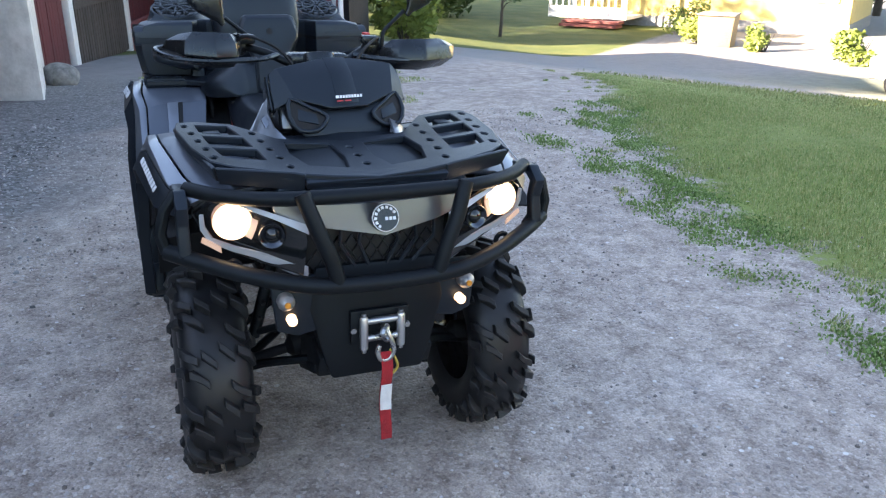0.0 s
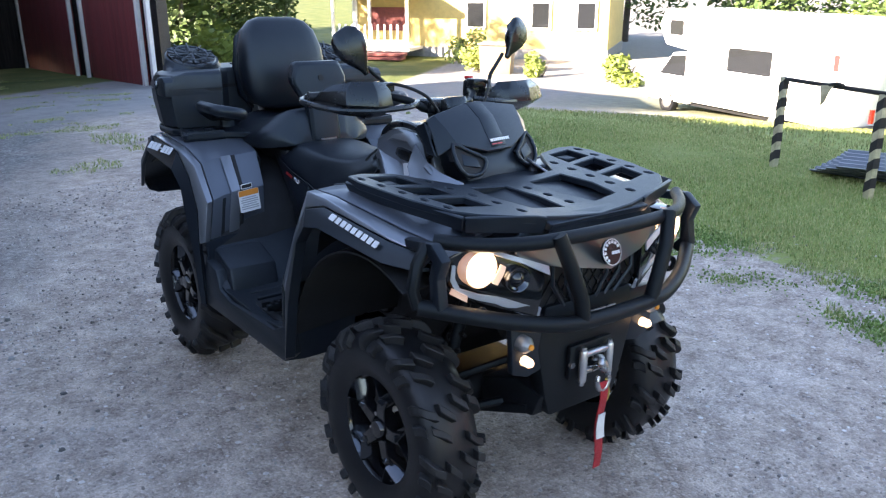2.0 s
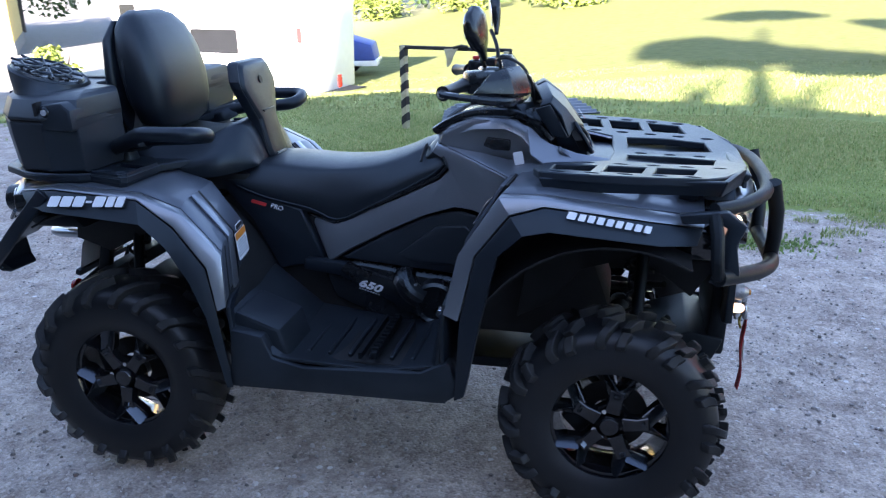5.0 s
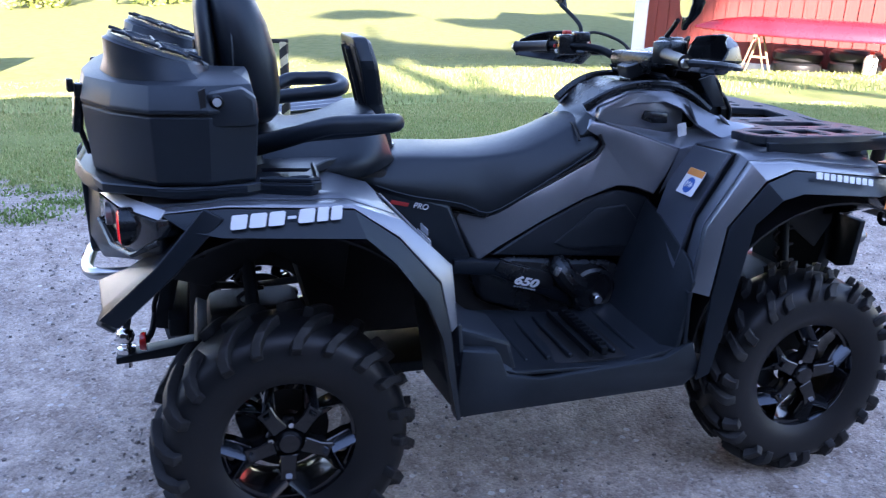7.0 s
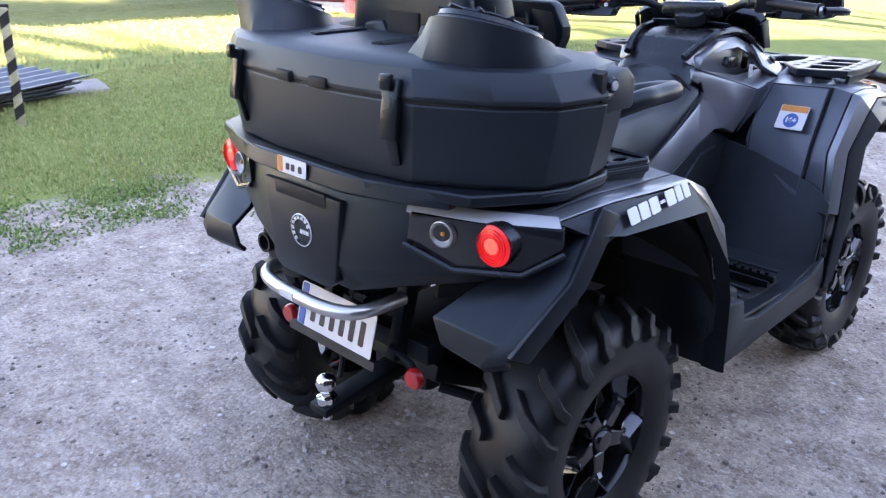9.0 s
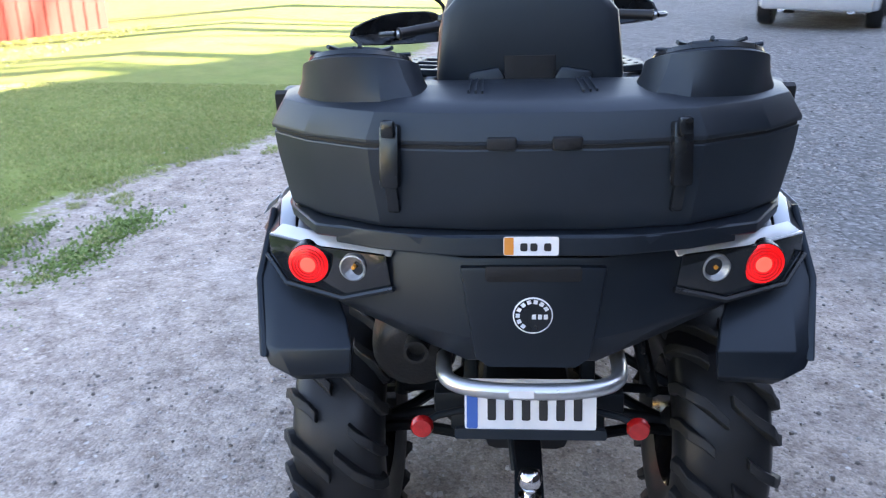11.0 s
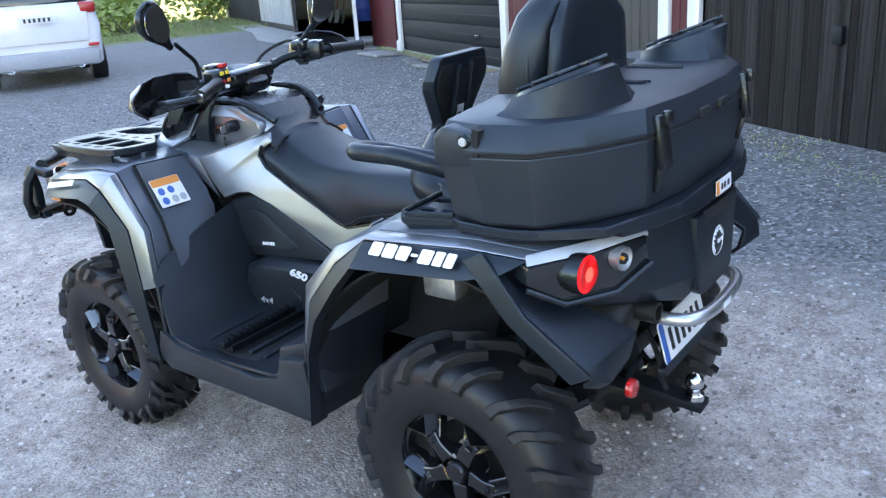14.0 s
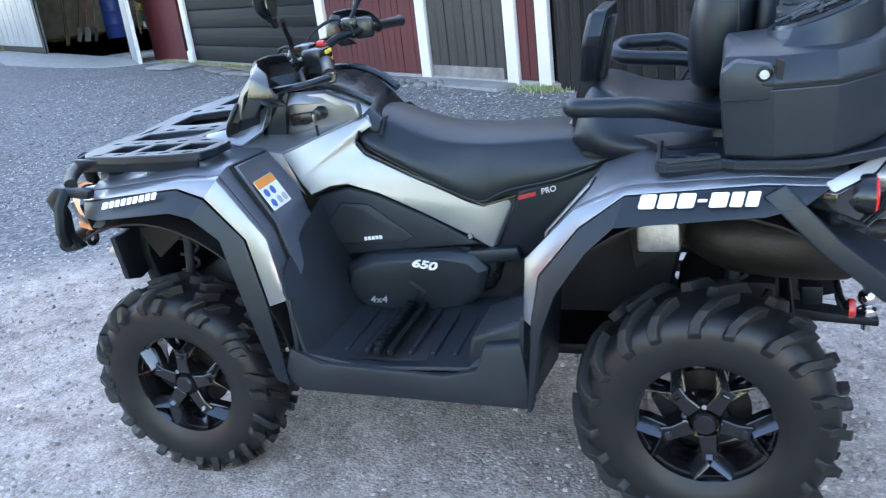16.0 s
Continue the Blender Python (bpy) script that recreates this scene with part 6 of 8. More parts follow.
    part("model_dash", place(prism([(-0.025, 0), (0.025, 0), (0.028, 0.011), (-0.022, 0.011)], 0, 0.0012, "z"), basis((-0.395 if s < 0 else -0.275, 0.1745 * s, 0.804 if s < 0 else 0.776), (k, 0, 0.24 * s), (0, 0, 1))), red_print, atv)
# right side: drive intake
part("numeral_plate", prism([(-0.125, 0.605), (-0.105, 0.630), (0.065, 0.575), (0.060, 0.525), (-0.06, 0.560)], -0.15, -0.199), plastic_smooth, atv, "", 0.005, 2)
letters("650", 0.034, basis((-0.030, -0.2012, 0.551), (1, 0, -0.28), (0, 0, 1)) @ Matrix.Diagonal((1.45, 1, 1, 1)), white_print, atv, "engine_numerals", 0.25, 0.0012)
mark_row([0.006] * 8, 0.003, 0.004, basis((-0.030, -0.2003, 0.541), (1, 0, -0.28), (0, 0, 1)), grey_print, atv, "numeral_underline", 0.1)
intake = part("air_intake", lathe([(0.0, -0.155), (0.052, -0.160), (0.068, -0.166), (0.078, -0.178), (0.072, -0.205), (0.062, -0.212), (0.052, -0.204), (0.020, -0.200), (0.0, -0.200)], 32, "y", (0.185, 0, 0.515)), plastic_smooth, atv, "round black intake housing")
part("intake_bolt", lathe([(0, -0.220), (0.012, -0.220), (0.018, -0.212), (0.018, -0.19), (0, -0.19)], 20, "y", (0.200, 0, 0.490)), chrome, intake)
part("intake_elbow", tube(smooth_path([(0.085, -0.15, 0.60), (0.085, -0.19, 0.585), (0.105, -0.205, 0.555), (0.14, -0.200, 0.53)], 4), [0.035] * 13, 14), plastic_smooth, atv, "", 0)
part("intake_cap", box((0.092, -0.207, 0.580), (0.075, 0.03, 0.03), (0, 20, 0)), grey_cast, atv, "", 0.008)
# left side: bulged drive cover with its marks
DRIVE = [(-0.155, 0.575), (-0.115, 0.618), (-0.04, 0.630), (0.20, 0.620), (0.275, 0.590), (0.290, 0.520), (0.245, 0.450), (0.10, 0.432), (-0.06, 0.440), (-0.13, 0.500)]
cover = part("drive_cover", loft([[(x, 0.12, z) for x, z in DRIVE], [(x, 0.198 + 0.06 * max(0, x), z) for x, z in DRIVE], [(0.07 + (x - 0.07) * 0.86, 0.212 + 0.12 * max(0, x), 0.535 + (z - 0.535) * 0.82) for x, z in DRIVE]]), well_plastic, atv, "bulged black drive cover", 0.006, 2)
part("cover_chevron", prism([(0.20, 0.612), (0.155, 0.612), (0.03, 0.512), (0.055, 0.470), (0.085, 0.470), (0.060, 0.512)], 0.17, 0.2265), plastic_black, cover, "", 0.004)
letters("650", 0.034, basis((0.030, 0.2290, 0.588), (-1, 0.0, -0.16), (0, 0, 1)) @ Matrix.Diagonal((1.45, 1, 1, 1)), white_print, atv, "engine_numerals", 0.25, 0.0012)
letters("4x4", 0.030, basis((0.178, 0.2440, 0.482), (-1, -0.06, 0), (0, 0, 1)) @ Matrix.Diagonal((1.2, 1, 1, 1)), grey_print, atv, "drive_letters", 0.1)
mark_row([0.009] * 5, 0.003, 0.011, basis((0.19, 0.1885, 0.658), (-1, 0, 0.10), (0, 0, 1)), white_print, atv, "word_mark", 0.1)
part("cover_bolt", lathe([(0, 0.186), (0.007, 0.186), (0.008, 0.180), (0, 0.180)], 12, "y", (-0.105, 0, 0.668)), steel, atv)

# -- seats --
def ring_seat(x, zt, zb, wt, wb, crown, tilt=0.0):
    return [(x + tilt * 0, -wb, zb), (x, -wb * 1.02, zb + (zt - zb) * 0.35), (x, -wt, zt - 0.018), (x, -wt * 0.82, zt), (x, -wt * 0.4, zt + crown), (x, 0, zt + crown * 1.25),
            (x, wt * 0.4, zt + crown), (x, wt * 0.82, zt), (x, wt, zt - 0.018), (x, wb * 1.02, zb + (zt - zb) * 0.35), (x, wb, zb)]


seat_rows = [(-0.50, 0.905, 0.868, 0.14, 0.165, 0.004), (-0.46, 0.922, 0.850, 0.145, 0.172, 0.006), (-0.36, 0.926, 0.815, 0.145, 0.172, 0.008), (-0.22, 0.920, 0.785, 0.142, 0.168, 0.010),
             (-0.135, 0.920, 0.752, 0.138, 0.164, 0.010), (-0.03, 0.930, 0.798, 0.132, 0.162, 0.012), (0.06, 0.956, 0.845, 0.122, 0.158, 0.013), (0.125, 0.985, 0.880, 0.114, 0.154, 0.012), (0.180, 1.000, 0.912, 0.105, 0.148, 0.010), (0.205, 0.990, 0.930, 0.095, 0.135, 0.006)]


def finer(rows, k=4):
    """More stations along a smooth run through the given ones."""
    out = []
    for i in range(len(rows) - 1):
        a, b, c, d = (rows[min(max(i + j, 0), len(rows) - 1)] for j in (-1, 0, 1, 2))
        for u in [q / k for q in range(k)]:
            out.append(tuple(0.5 * (2 * q + (r - p) * u + (2 * p - 5 * q + 4 * r - t) * u * u + (3 * q - p - 3 * r + t) * u ** 3) for p, q, r, t in zip(a, b, c, d)))
    return out + [rows[-1]]


seat = part("driver_seat", loft([smooth_path(ring_seat(*r), 3) for r in finer(seat_rows)]), vinyl, atv, "black vinyl driver seat", 0, 2, 50)
for s in SIDES:
    pts = [(r[0], s * (r[4] * 1.02 + 0.001), r[2] + 0.012) for r in seat_rows[1:-1]]
    part("seat_piping", tube(smooth_path(pts, 3), 0.0025, 6), vinyl, seat)
pas_rows = [(-0.80, 1.000, 0.90, 0.16, 0.20, 0.004), (-0.76, 1.010, 0.90, 0.18, 0.235, 0.004), (-0.66, 0.998, 0.90, 0.195, 0.258, 0.004), (-0.57, 1.010, 0.902, 0.19, 0.262, 0.006), (-0.50, 1.040, 0.905, 0.165, 0.245, 0.006), (-0.455, 1.050, 0.91, 0.135, 0.210, 0.004), (-0.425, 1.010, 0.915, 0.12, 0.175, 0.002), (-0.40, 0.945, 0.92, 0.11, 0.14, 0.0)]
part("passenger_seat", loft([smooth_path(ring_seat(*r), 3) for r in finer(pas_rows)]), vinyl, atv, "black vinyl raised passenger seat", 0, 2, 50)
part("seat_riser", prism([(-0.80, 0.90), (-0.42, 0.90), (-0.45, 0.84), (-0.80, 0.86)], -0.17, 0.17), plastic_inner, atv, "", 0.01)


# driver's slim backrest
def slab(rings_spec):
    """Rounded slabs lofted upwards: (x middle, z, half width, half depth)."""
    return loft([[(x + hd * px, hw * py, z + zt * px) for px, py in UNIT] for x, z, hw, hd, zt in rings_spec])


UNIT = [(math.copysign(abs(math.cos(a)) ** 0.6, math.cos(a)), math.copysign(abs(math.sin(a)) ** 0.6, math.sin(a))) for a in [2 * math.pi * k / 20 for k in range(20)]]
REST_LEAN = Matrix(((1, 0, -0.235, 0.235 * 0.925 - 0.402), (0, 1, 0, 0), (0, 0, 1, 0), (0, 0, 0, 1)))


def rest_outline(inset=0.0):
    half = [(0.056, 0.925), (0.066, 0.95), (0.064, 1.055), (0.120, 1.155), (0.122, 1.178), (0.104, 1.226), (0.090, 1.236)]
    half = [(y - inset, 0.925 + inset + (z - 0.925) * (1 - 2 * inset / 0.311)) for y, z in half]
    return half + [(-y, z) for y, z in half[::-1]]


lumbar = part("driver_backrest", place(prism(rest_outline(), -0.024, 0.014, "x"), REST_LEAN), plastic_black, atv, "slim angular black backrest behind the driver", 0.006, 2)
part("backrest_pad", place(loft([[(0.012, y, z) for y, z in rest_outline(0.002)], [(0.024, y, z) for y, z in rest_outline(0.012)], [(0.026, y * 0.6, z) for y, z in rest_outline(0.03)]]), REST_LEAN), plastic_black, lumbar, "", 0.003)
part("backrest_step", place(prism([(-0.040, 1.075), (0.040, 1.075), (0.044, 1.083), (-0.044, 1.083)], 0.020, 0.030, "x"), REST_LEAN), plastic_black, lumbar, "", 0.002)
part("backrest_hole", place(lathe([(0, 0), (0.012, 0.0), (0.012, 0.006), (0, 0.006)], 14, "x", (0.0235, 0, 1.175)), REST_LEAN), plastic_inner, lumbar)
for s in SIDES:
    part("backrest_rail", place(prism([(0.026 * s, 0.93), (0.036 * s, 0.93), (0.036 * s, 1.20), (0.026 * s, 1.21)], -0.040, -0.020, "x"), REST_LEAN), plastic_black, lumbar, "", 0.002)
    part("backrest_web", place(prism([(0.036 * s, 1.06), (0.060 * s, 1.06), (0.108 * s, 1.155), (0.098 * s, 1.212), (0.036 * s, 1.215)], -0.0265, -0.020, "x"), REST_LEAN), plastic_inner, lumbar, "", 0.002)
part("backrest_post", place(prism([(-0.022, 0.90), (0.022, 0.90), (0.022, 1.19), (-0.022, 1.19)], -0.030, -0.020, "x"), REST_LEAN), plastic_inner, lumbar, "", 0.003)
part("backrest_label", place(box((-0.0305, 0.0, 1.055), (0.0015, 0.032, 0.085)), REST_LEAN), white_web, lumbar)
for k in range(2):
    part("label_bar", place(box((-0.0317, 0.0, 1.035 + 0.036 * k), (0.001, 0.018, 0.012)), REST_LEAN), black_print, lumbar)
part("backrest_clip", box((-0.378, 0.0, 0.94), (0.006, 0.07, 0.006)), steel, lumbar)

# big passenger backrest
back = part("passenger_backrest", slab([(-0.735, 1.015, 0.10, 0.045, 0), (-0.735, 1.04, 0.155, 0.062, 0), (-0.74, 1.10, 0.182, 0.072, 0), (-0.752, 1.18, 0.19, 0.078, 0), (-0.768, 1.26, 0.184, 0.074, 0), (-0.785, 1.33, 0.162, 0.060, 0), (-0.797, 1.368, 0.125, 0.042, 0), (-0.803, 1.384, 0.08, 0.022, 0)]), vinyl, atv, "tall rounded black vinyl passenger backrest", 0, 2, 60)
part("backrest_shell", slab([(-0.845, 1.00, 0.10, 0.012, 0), (-0.842, 1.06, 0.165, 0.022, 0), (-0.845, 1.18, 0.185, 0.026, 0), (-0.850, 1.30, 0.17, 0.022, 0), (-0.846, 1.355, 0.12, 0.014, 0)]), plastic_black, back, "", 0, 2, 50)
back.location = (-0.016, 0, 0.008)
for q in SIDES:
    part("shell_pad", prism([(0.03 * q, 1.04), (0.10 * q, 1.03), (0.125 * q, 1.10), (0.12 * q, 1.19), (0.06 * q, 1.20), (0.03 * q, 1.15)], -0.880, -0.860, "x"), plastic_black, back, "", 0.008, 2)
part("seam", tube(smooth_path([(-0.788, 0.188 * math.cos(a) if abs(math.cos(a)) < 0.96 else 0.184 * math.cos(a), 1.19 + 0.175 * math.sin(a)) for a in [2 * math.pi * k / 16 for k in range(16)]], 3, True), 0.004, 6, True), vinyl, back)
for s in SIDES:
    part("backrest_bracket", prism([(-0.86, 0.98), (-0.78, 0.98), (-0.82, 1.10), (-0.86, 1.10)], 0.07 * s, 0.10 * s), grey_cast, back, "", 0.004)
    part("speaker_recess", slab([(-0.872, 1.09, 0.05, 0.006, 0), (-0.872, 1.22, 0.05, 0.006, 0)]), plastic_inner, back) if s > 0 else None

# grab handles
for s in SIDES:
    path = [(-0.80, 0.24, 0.985), (-0.73, 0.28, 1.01), (-0.66, 0.305, 1.03), (-0.53, 0.315, 1.04), (-0.468, 0.325, 1.048), (-0.450, 0.370, 1.060), (-0.475, 0.425, 1.070), (-0.56, 0.430, 1.070), (-0.62, 0.425, 1.066), (-0.72, 0.36, 1.025), (-0.82, 0.28, 0.985)]
    part("grab_handle", tube(smooth_path(mir(path, s), 4), 0.0215, 12), plastic_black, atv, "thick black looped grab handle", 0, 2, 60)
    part("grab_base", loft([mir([(-0.86, 0.235, 0.965), (-0.70, 0.250, 0.985), (-0.66, 0.285, 1.005), (-0.68, 0.345, 1.010), (-0.76, 0.350, 0.995), (-0.86, 0.300, 0.965)], s), mir([(-0.86, 0.235, 1.000), (-0.72, 0.255, 1.022), (-0.68, 0.290, 1.046), (-0.69, 0.335, 1.050), (-0.77, 0.340, 1.030), (-0.86, 0.295, 1.000)], s)]), plastic_black, atv, "", 0.010, 2)
    part("grab_mount", slab([(-0.79, 0.93, 0.04, 0.05, 0), (-0.80, 0.99, 0.03, 0.045, 0)]), plastic_black, atv).location = (0, 0.26 * s, 0)

# -- rear rack and cargo box --
def pierced(outline, holes, thick, lift):
    """A plate with holes; lift(x, y) gives the height."""
    bm = bmesh.new()
    edges = []
    for loop in [outline] + holes:
        vs = [bm.verts.new((x, y, lift(x, y))) for x, y in loop]
        edges += [bm.edges.new((vs[k], vs[(k + 1) % len(vs)])) for k in range(len(vs))]
    bmesh.ops.triangle_fill(bm, use_beauty=True, use_dissolve=False, edges=edges, normal=(0, 0, 1))
    fs = bm.faces[:]
    bmesh.ops.recalc_face_normals(bm, faces=fs)
    if fs[0].normal.z < 0:
        bmesh.ops.reverse_faces(bm, faces=fs)
    bmesh.ops.solidify(bm, geom=fs, thickness=thick)
    return bm


def oval(cx, cy, a, b, turn=0.0):
    return [(cx + a * math.cos(t) * math.cos(turn) - b * math.sin(t) * math.sin(turn), cy + a * math.cos(t) * math.sin(turn) + b * math.sin(t) * math.cos(turn)) for t in [math.pi * q / 6 for q in range(12)]]


half = [(-0.500, 0.0), (-0.500, 0.200), (-0.595, 0.270), (-0.632, 0.325), (-0.640, 0.480), (-0.660, 0.492), (-0.770, 0.462), (-0.800, 0.480), (-0.930, 0.488), (-0.985, 0.470), (-1.100, 0.400), (-1.170, 0.200)]
deck_holes = []
for s in SIDES:
    deck_holes += [oval(-0.684, 0.436 * s, 0.024, 0.012, -0.1 * s), oval(-0.745, 0.430 * s, 0.024, 0.011, -0.1 * s), [(-0.650, 0.355 * s), (-0.665, 0.385 * s), (-0.760, 0.365 * s), (-0.760, 0.330 * s)], [(-0.60, 0.05 * s), (-0.60, 0.20 * s), (-0.70, 0.24 * s), (-0.70, 0.05 * s)]]
rack = part("rear_rack", pierced(half + [(-1.170, -0.200)] + [(x, -y) for x, y in half[-2:0:-1]], deck_holes, 0.022, lambda x, y: 0.957), rack_plastic, atv, "black moulded rear rack with slots", 0.004, 1)
for s in SIDES:
    part("rack_skirt", sheet([mir([(-0.634, 0.325, 0.950), (-0.642, 0.482, 0.950), (-0.662, 0.494, 0.950), (-0.772, 0.464, 0.950), (-0.802, 0.482, 0.950), (-0.932, 0.490, 0.950), (-0.987, 0.472, 0.950)], s), mir([(-0.640, 0.325, 0.922), (-0.650, 0.474, 0.922), (-0.668, 0.484, 0.922), (-0.774, 0.456, 0.926), (-0.804, 0.474, 0.926), (-0.932, 0.482, 0.930), (-0.985, 0.464, 0.932)], s)], 0.012), rack_plastic, rack, "", 0.003)
    part("rack_edge", tube(mir([(-0.640, 0.33, 0.960), (-0.648, 0.478, 0.960), (-0.664, 0.486, 0.960), (-0.770, 0.456, 0.960)], s), 0.006, 6), rack_plastic, rack)
part("rear_rail", loft([[(x + dx, y, 0.925 + dz) for dx, dz in ((-0.02, 0.0), (0.0, 0.0), (0.0, 0.028), (-0.014, 0.034))] for x, y in ((-1.095, -0.36), (-1.135, -0.27), (-1.168, -0.14), (-1.168, 0.14), (-1.135, 0.27), (-1.095, 0.36))]), plastic_black, atv, "", 0.003)
OUT = [(-0.77, 0.490), (-0.87, 0.515), (-0.985, 0.495), (-1.065, 0.415), (-1.135, 0.29), (-1.160, 0.12)]
OUT = OUT + [(x, -y) for x, y in OUT[::-1]]
INN = [(-0.77, -0.27), (-0.86, -0.24), (-0.88, -0.20), (-0.88, 0.20), (-0.86, 0.24), (-0.77, 0.27)]


def box_ring(grow, z, front=0.0):
    c = (-0.95, 0.0)
    ring = [(c[0] + (x - c[0]) * grow, y * grow) for x, y in OUT] + [(x - front, y) for x, y in INN]
    return [(x, y, z) for x, y in ring]


case = new("cargo_box")
case.parent = atv
case["label"] = "black moulded plastic cargo box with two domed lids"
part("box_body", loft([box_ring(0.935, 0.958), box_ring(0.95, 0.968), box_ring(0.985, 1.06), box_ring(0.995, 1.108)]), box_plastic, case, "", 0.004, 2, 16)
part("box_seam", loft([box_ring(0.985, 1.104), box_ring(0.985, 1.118)]), plastic_inner, case)
lid_rings = [box_ring(1.0, 1.114), box_ring(1.002, 1.122), box_ring(0.945, 1.168, 0.004), box_ring(0.86, 1.178, 0.008), box_ring(0.76, 1.184, 0.012)]
part("box_lid", loft(lid_rings), box_plastic, case, "", 0.003, 2, 16)
for s in SIDES:
    # domed towers with a tilted web-pattern cap
    def tower(r, z, cx, tilt=0.0, kx=0.98):
        return [(cx + r * kx * math.cos(a), s * (0.318 + r * math.sin(a)), z - 0.018 + tilt * math.cos(a)) for a in [2 * math.pi * k / 32 for k in range(32)]]
    foot = [(-0.862, 0.462), (-0.872, 0.215), (-0.950, 0.185), (-1.082, 0.195), (-1.098, 0.268), (-1.050, 0.376), (-0.982, 0.446)]

    def footing(f, z):
        """Between the planar foot of the tower and its round top."""
        out = []
        for k in range(32):
            a = 2 * math.pi * k / 32
            d = Vector((math.cos(a), math.sin(a)))
            reach = 1.0
            for p, q in zip(foot, foot[1:] + foot[:1]):
                p, q = Vector(p) - Vector((-0.968, 0.318)), Vector(q) - Vector((-0.968, 0.318))
                e = q - p
                den = d.x * e.y - d.y * e.x
                if abs(den) > 1e-9:
                    t, u = (p.x * e.y - p.y * e.x) / den, (p.x * d.y - p.y * d.x) / den
                    if t > 0 and -1e-6 <= u <= 1 + 1e-6:
                        reach = min(reach, t)
            r = reach * (1 - f) + 0.108 * f
            out.append((-0.968 + r * d.x, s * (0.318 + r * d.y), z - 0.034 * d.x / 1.0 * f))
        return out
    tw = part("dome", loft([footing(0.0, 1.158), footing(0.22, 1.178), footing(0.68, 1.200), footing(0.93, 1.224), tower(0.107, 1.240, -0.968, -0.034), tower(0.100, 1.243, -0.968, -0.034)]), box_plastic, case, "", 0, 2, 24)
    part("dome_cap", loft([tower(0.100, 1.244, -0.968, -0.034), tower(0.096, 1.252, -0.968, -0.034), tower(0.06, 1.250, -0.968, -0.021)]), plastic_smooth, tw, "", 0, 2, 40)
    for k in range(10):
        a, b = 2 * math.pi * k / 10, 2 * math.pi * (k + 1) / 10
        for ra, rb, aa, ab in ((0.012, 0.096, a, a + 0.16), (0.068, 0.068, a, b)):
            p = [(-0.968 + r * 0.98 * math.cos(t), s * (0.318 + r * math.sin(t)), 1.241 - 0.35 * r * math.cos(t)) for r, t in ((ra, aa), (rb, ab))]
            part("web_rib", tube(p, 0.004, 6), box_plastic, tw)
    part("side_lock", lathe([(0, 0.50), (0.012, 0.50), (0.016, 0.494), (0.016, 0.47), (0, 0.47)], 18, "y", (-0.852, 0.014, 1.138)), plastic_smooth, case).scale = (1, s, 1)
    part("lock_face", lathe([(0, 0.503), (0.0085, 0.503), (0.0095, 0.498), (0, 0.498)], 14, "y", (-0.852, 0.014, 1.138)), lamp_silver, case, "pale lock face").scale = (1, s, 1)
    part("lid_corner", prism([(-0.77, 1.085), (-0.872, 1.085), (-0.872, 1.156), (-0.800, 1.166), (-0.772, 1.145)], 0.30 * s, 0.510 * s), box_plastic, case, "", 0.010, 2)
    # dark strip, slightly proud, in place of the shade inside the lid's notch
    part("gap_shade", prism([(-0.874, 1.110), (-0.884, 1.110), (-0.888, 1.160), (-0.874, 1.166)], 0.44 * s, 0.5115 * s), plastic_inner, case)
    # latches at the back
    lx, ly = -1.140, 0.247 * s
    latch = part("latch", box((lx - 0.008, ly, 1.095), (0.022, 0.036, 0.11), (0, 8, -12 * s)), plastic_smooth, case, "black rubber-strap latch", 0.006)
    part("latch_hook", box((lx - 0.02, ly, 1.145), (0.016, 0.024, 0.03), (0, 0, -12 * s)), plastic_smooth, latch, "", 0.005)
    part("latch_strap", box((lx - 0.002, ly, 1.02), (0.012, 0.022, 0.06), (0, -14, -12 * s)), plastic_smooth, latch, "", 0.003)
    part("hinge", box((-1.160, 0.055 * s, 1.118), (0.016, 0.05, 0.022), (0, 0, -4 * s)), plastic_inner, case, "", 0.004)
    for k in range(3):
        part("lid_groove", box((-0.985 + 0.004 * k, (0.09 + 0.012 * k) * s, 1.186), (0.14, 0.004, 0.006)), box_plastic, case)

# -- tail --
part("tail_panel", loft([mir([(-0.978, 0.505, 0.905), (-1.052, 0.40, 0.908), (-1.118, 0.24, 0.912), (-1.165, 0.12, 0.915)], 1) + mir([(-1.165, 0.12, 0.915), (-1.118, 0.24, 0.912), (-1.052, 0.40, 0.908), (-0.978, 0.505, 0.905)], -1) + [(-0.9, -0.40, 0.905), (-0.9, 0.40, 0.905)],
                         [(-0.985, 0.500, 0.825), (-1.062, 0.40, 0.800), (-1.132, 0.24, 0.770), (-1.172, 0.12, 0.76), (-1.172, -0.12, 0.76), (-1.132, -0.24, 0.770), (-1.062, -0.40, 0.800), (-0.985, -0.500, 0.825), (-0.9, -0.40, 0.80), (-0.9, 0.40, 0.80)],
                         [(-0.98, 0.455, 0.785), (-1.05, 0.36, 0.765), (-1.12, 0.20, 0.72), (-1.145, 0.12, 0.695), (-1.145, -0.12, 0.695), (-1.12, -0.20, 0.72), (-1.05, -0.36, 0.765), (-0.98, -0.455, 0.785), (-0.9, -0.35, 0.75), (-0.9, 0.35, 0.75)]]), plastic_black, atv, "black rear fascia", 0.008, 2)
part("badge_plate", prism([(-0.13, 0.90), (0.13, 0.90), (0.105, 0.72), (0.08, 0.70), (-0.08, 0.70), (-0.105, 0.72)], -1.178, -1.15, "x"), plastic_black, atv, "", 0.006)
part("badge_recess", prism(rounded(0.17, 0.03, 0.006, 2, 0, 0.888), -1.181, -1.17, "x"), plastic_inner, atv, "", 0.003)


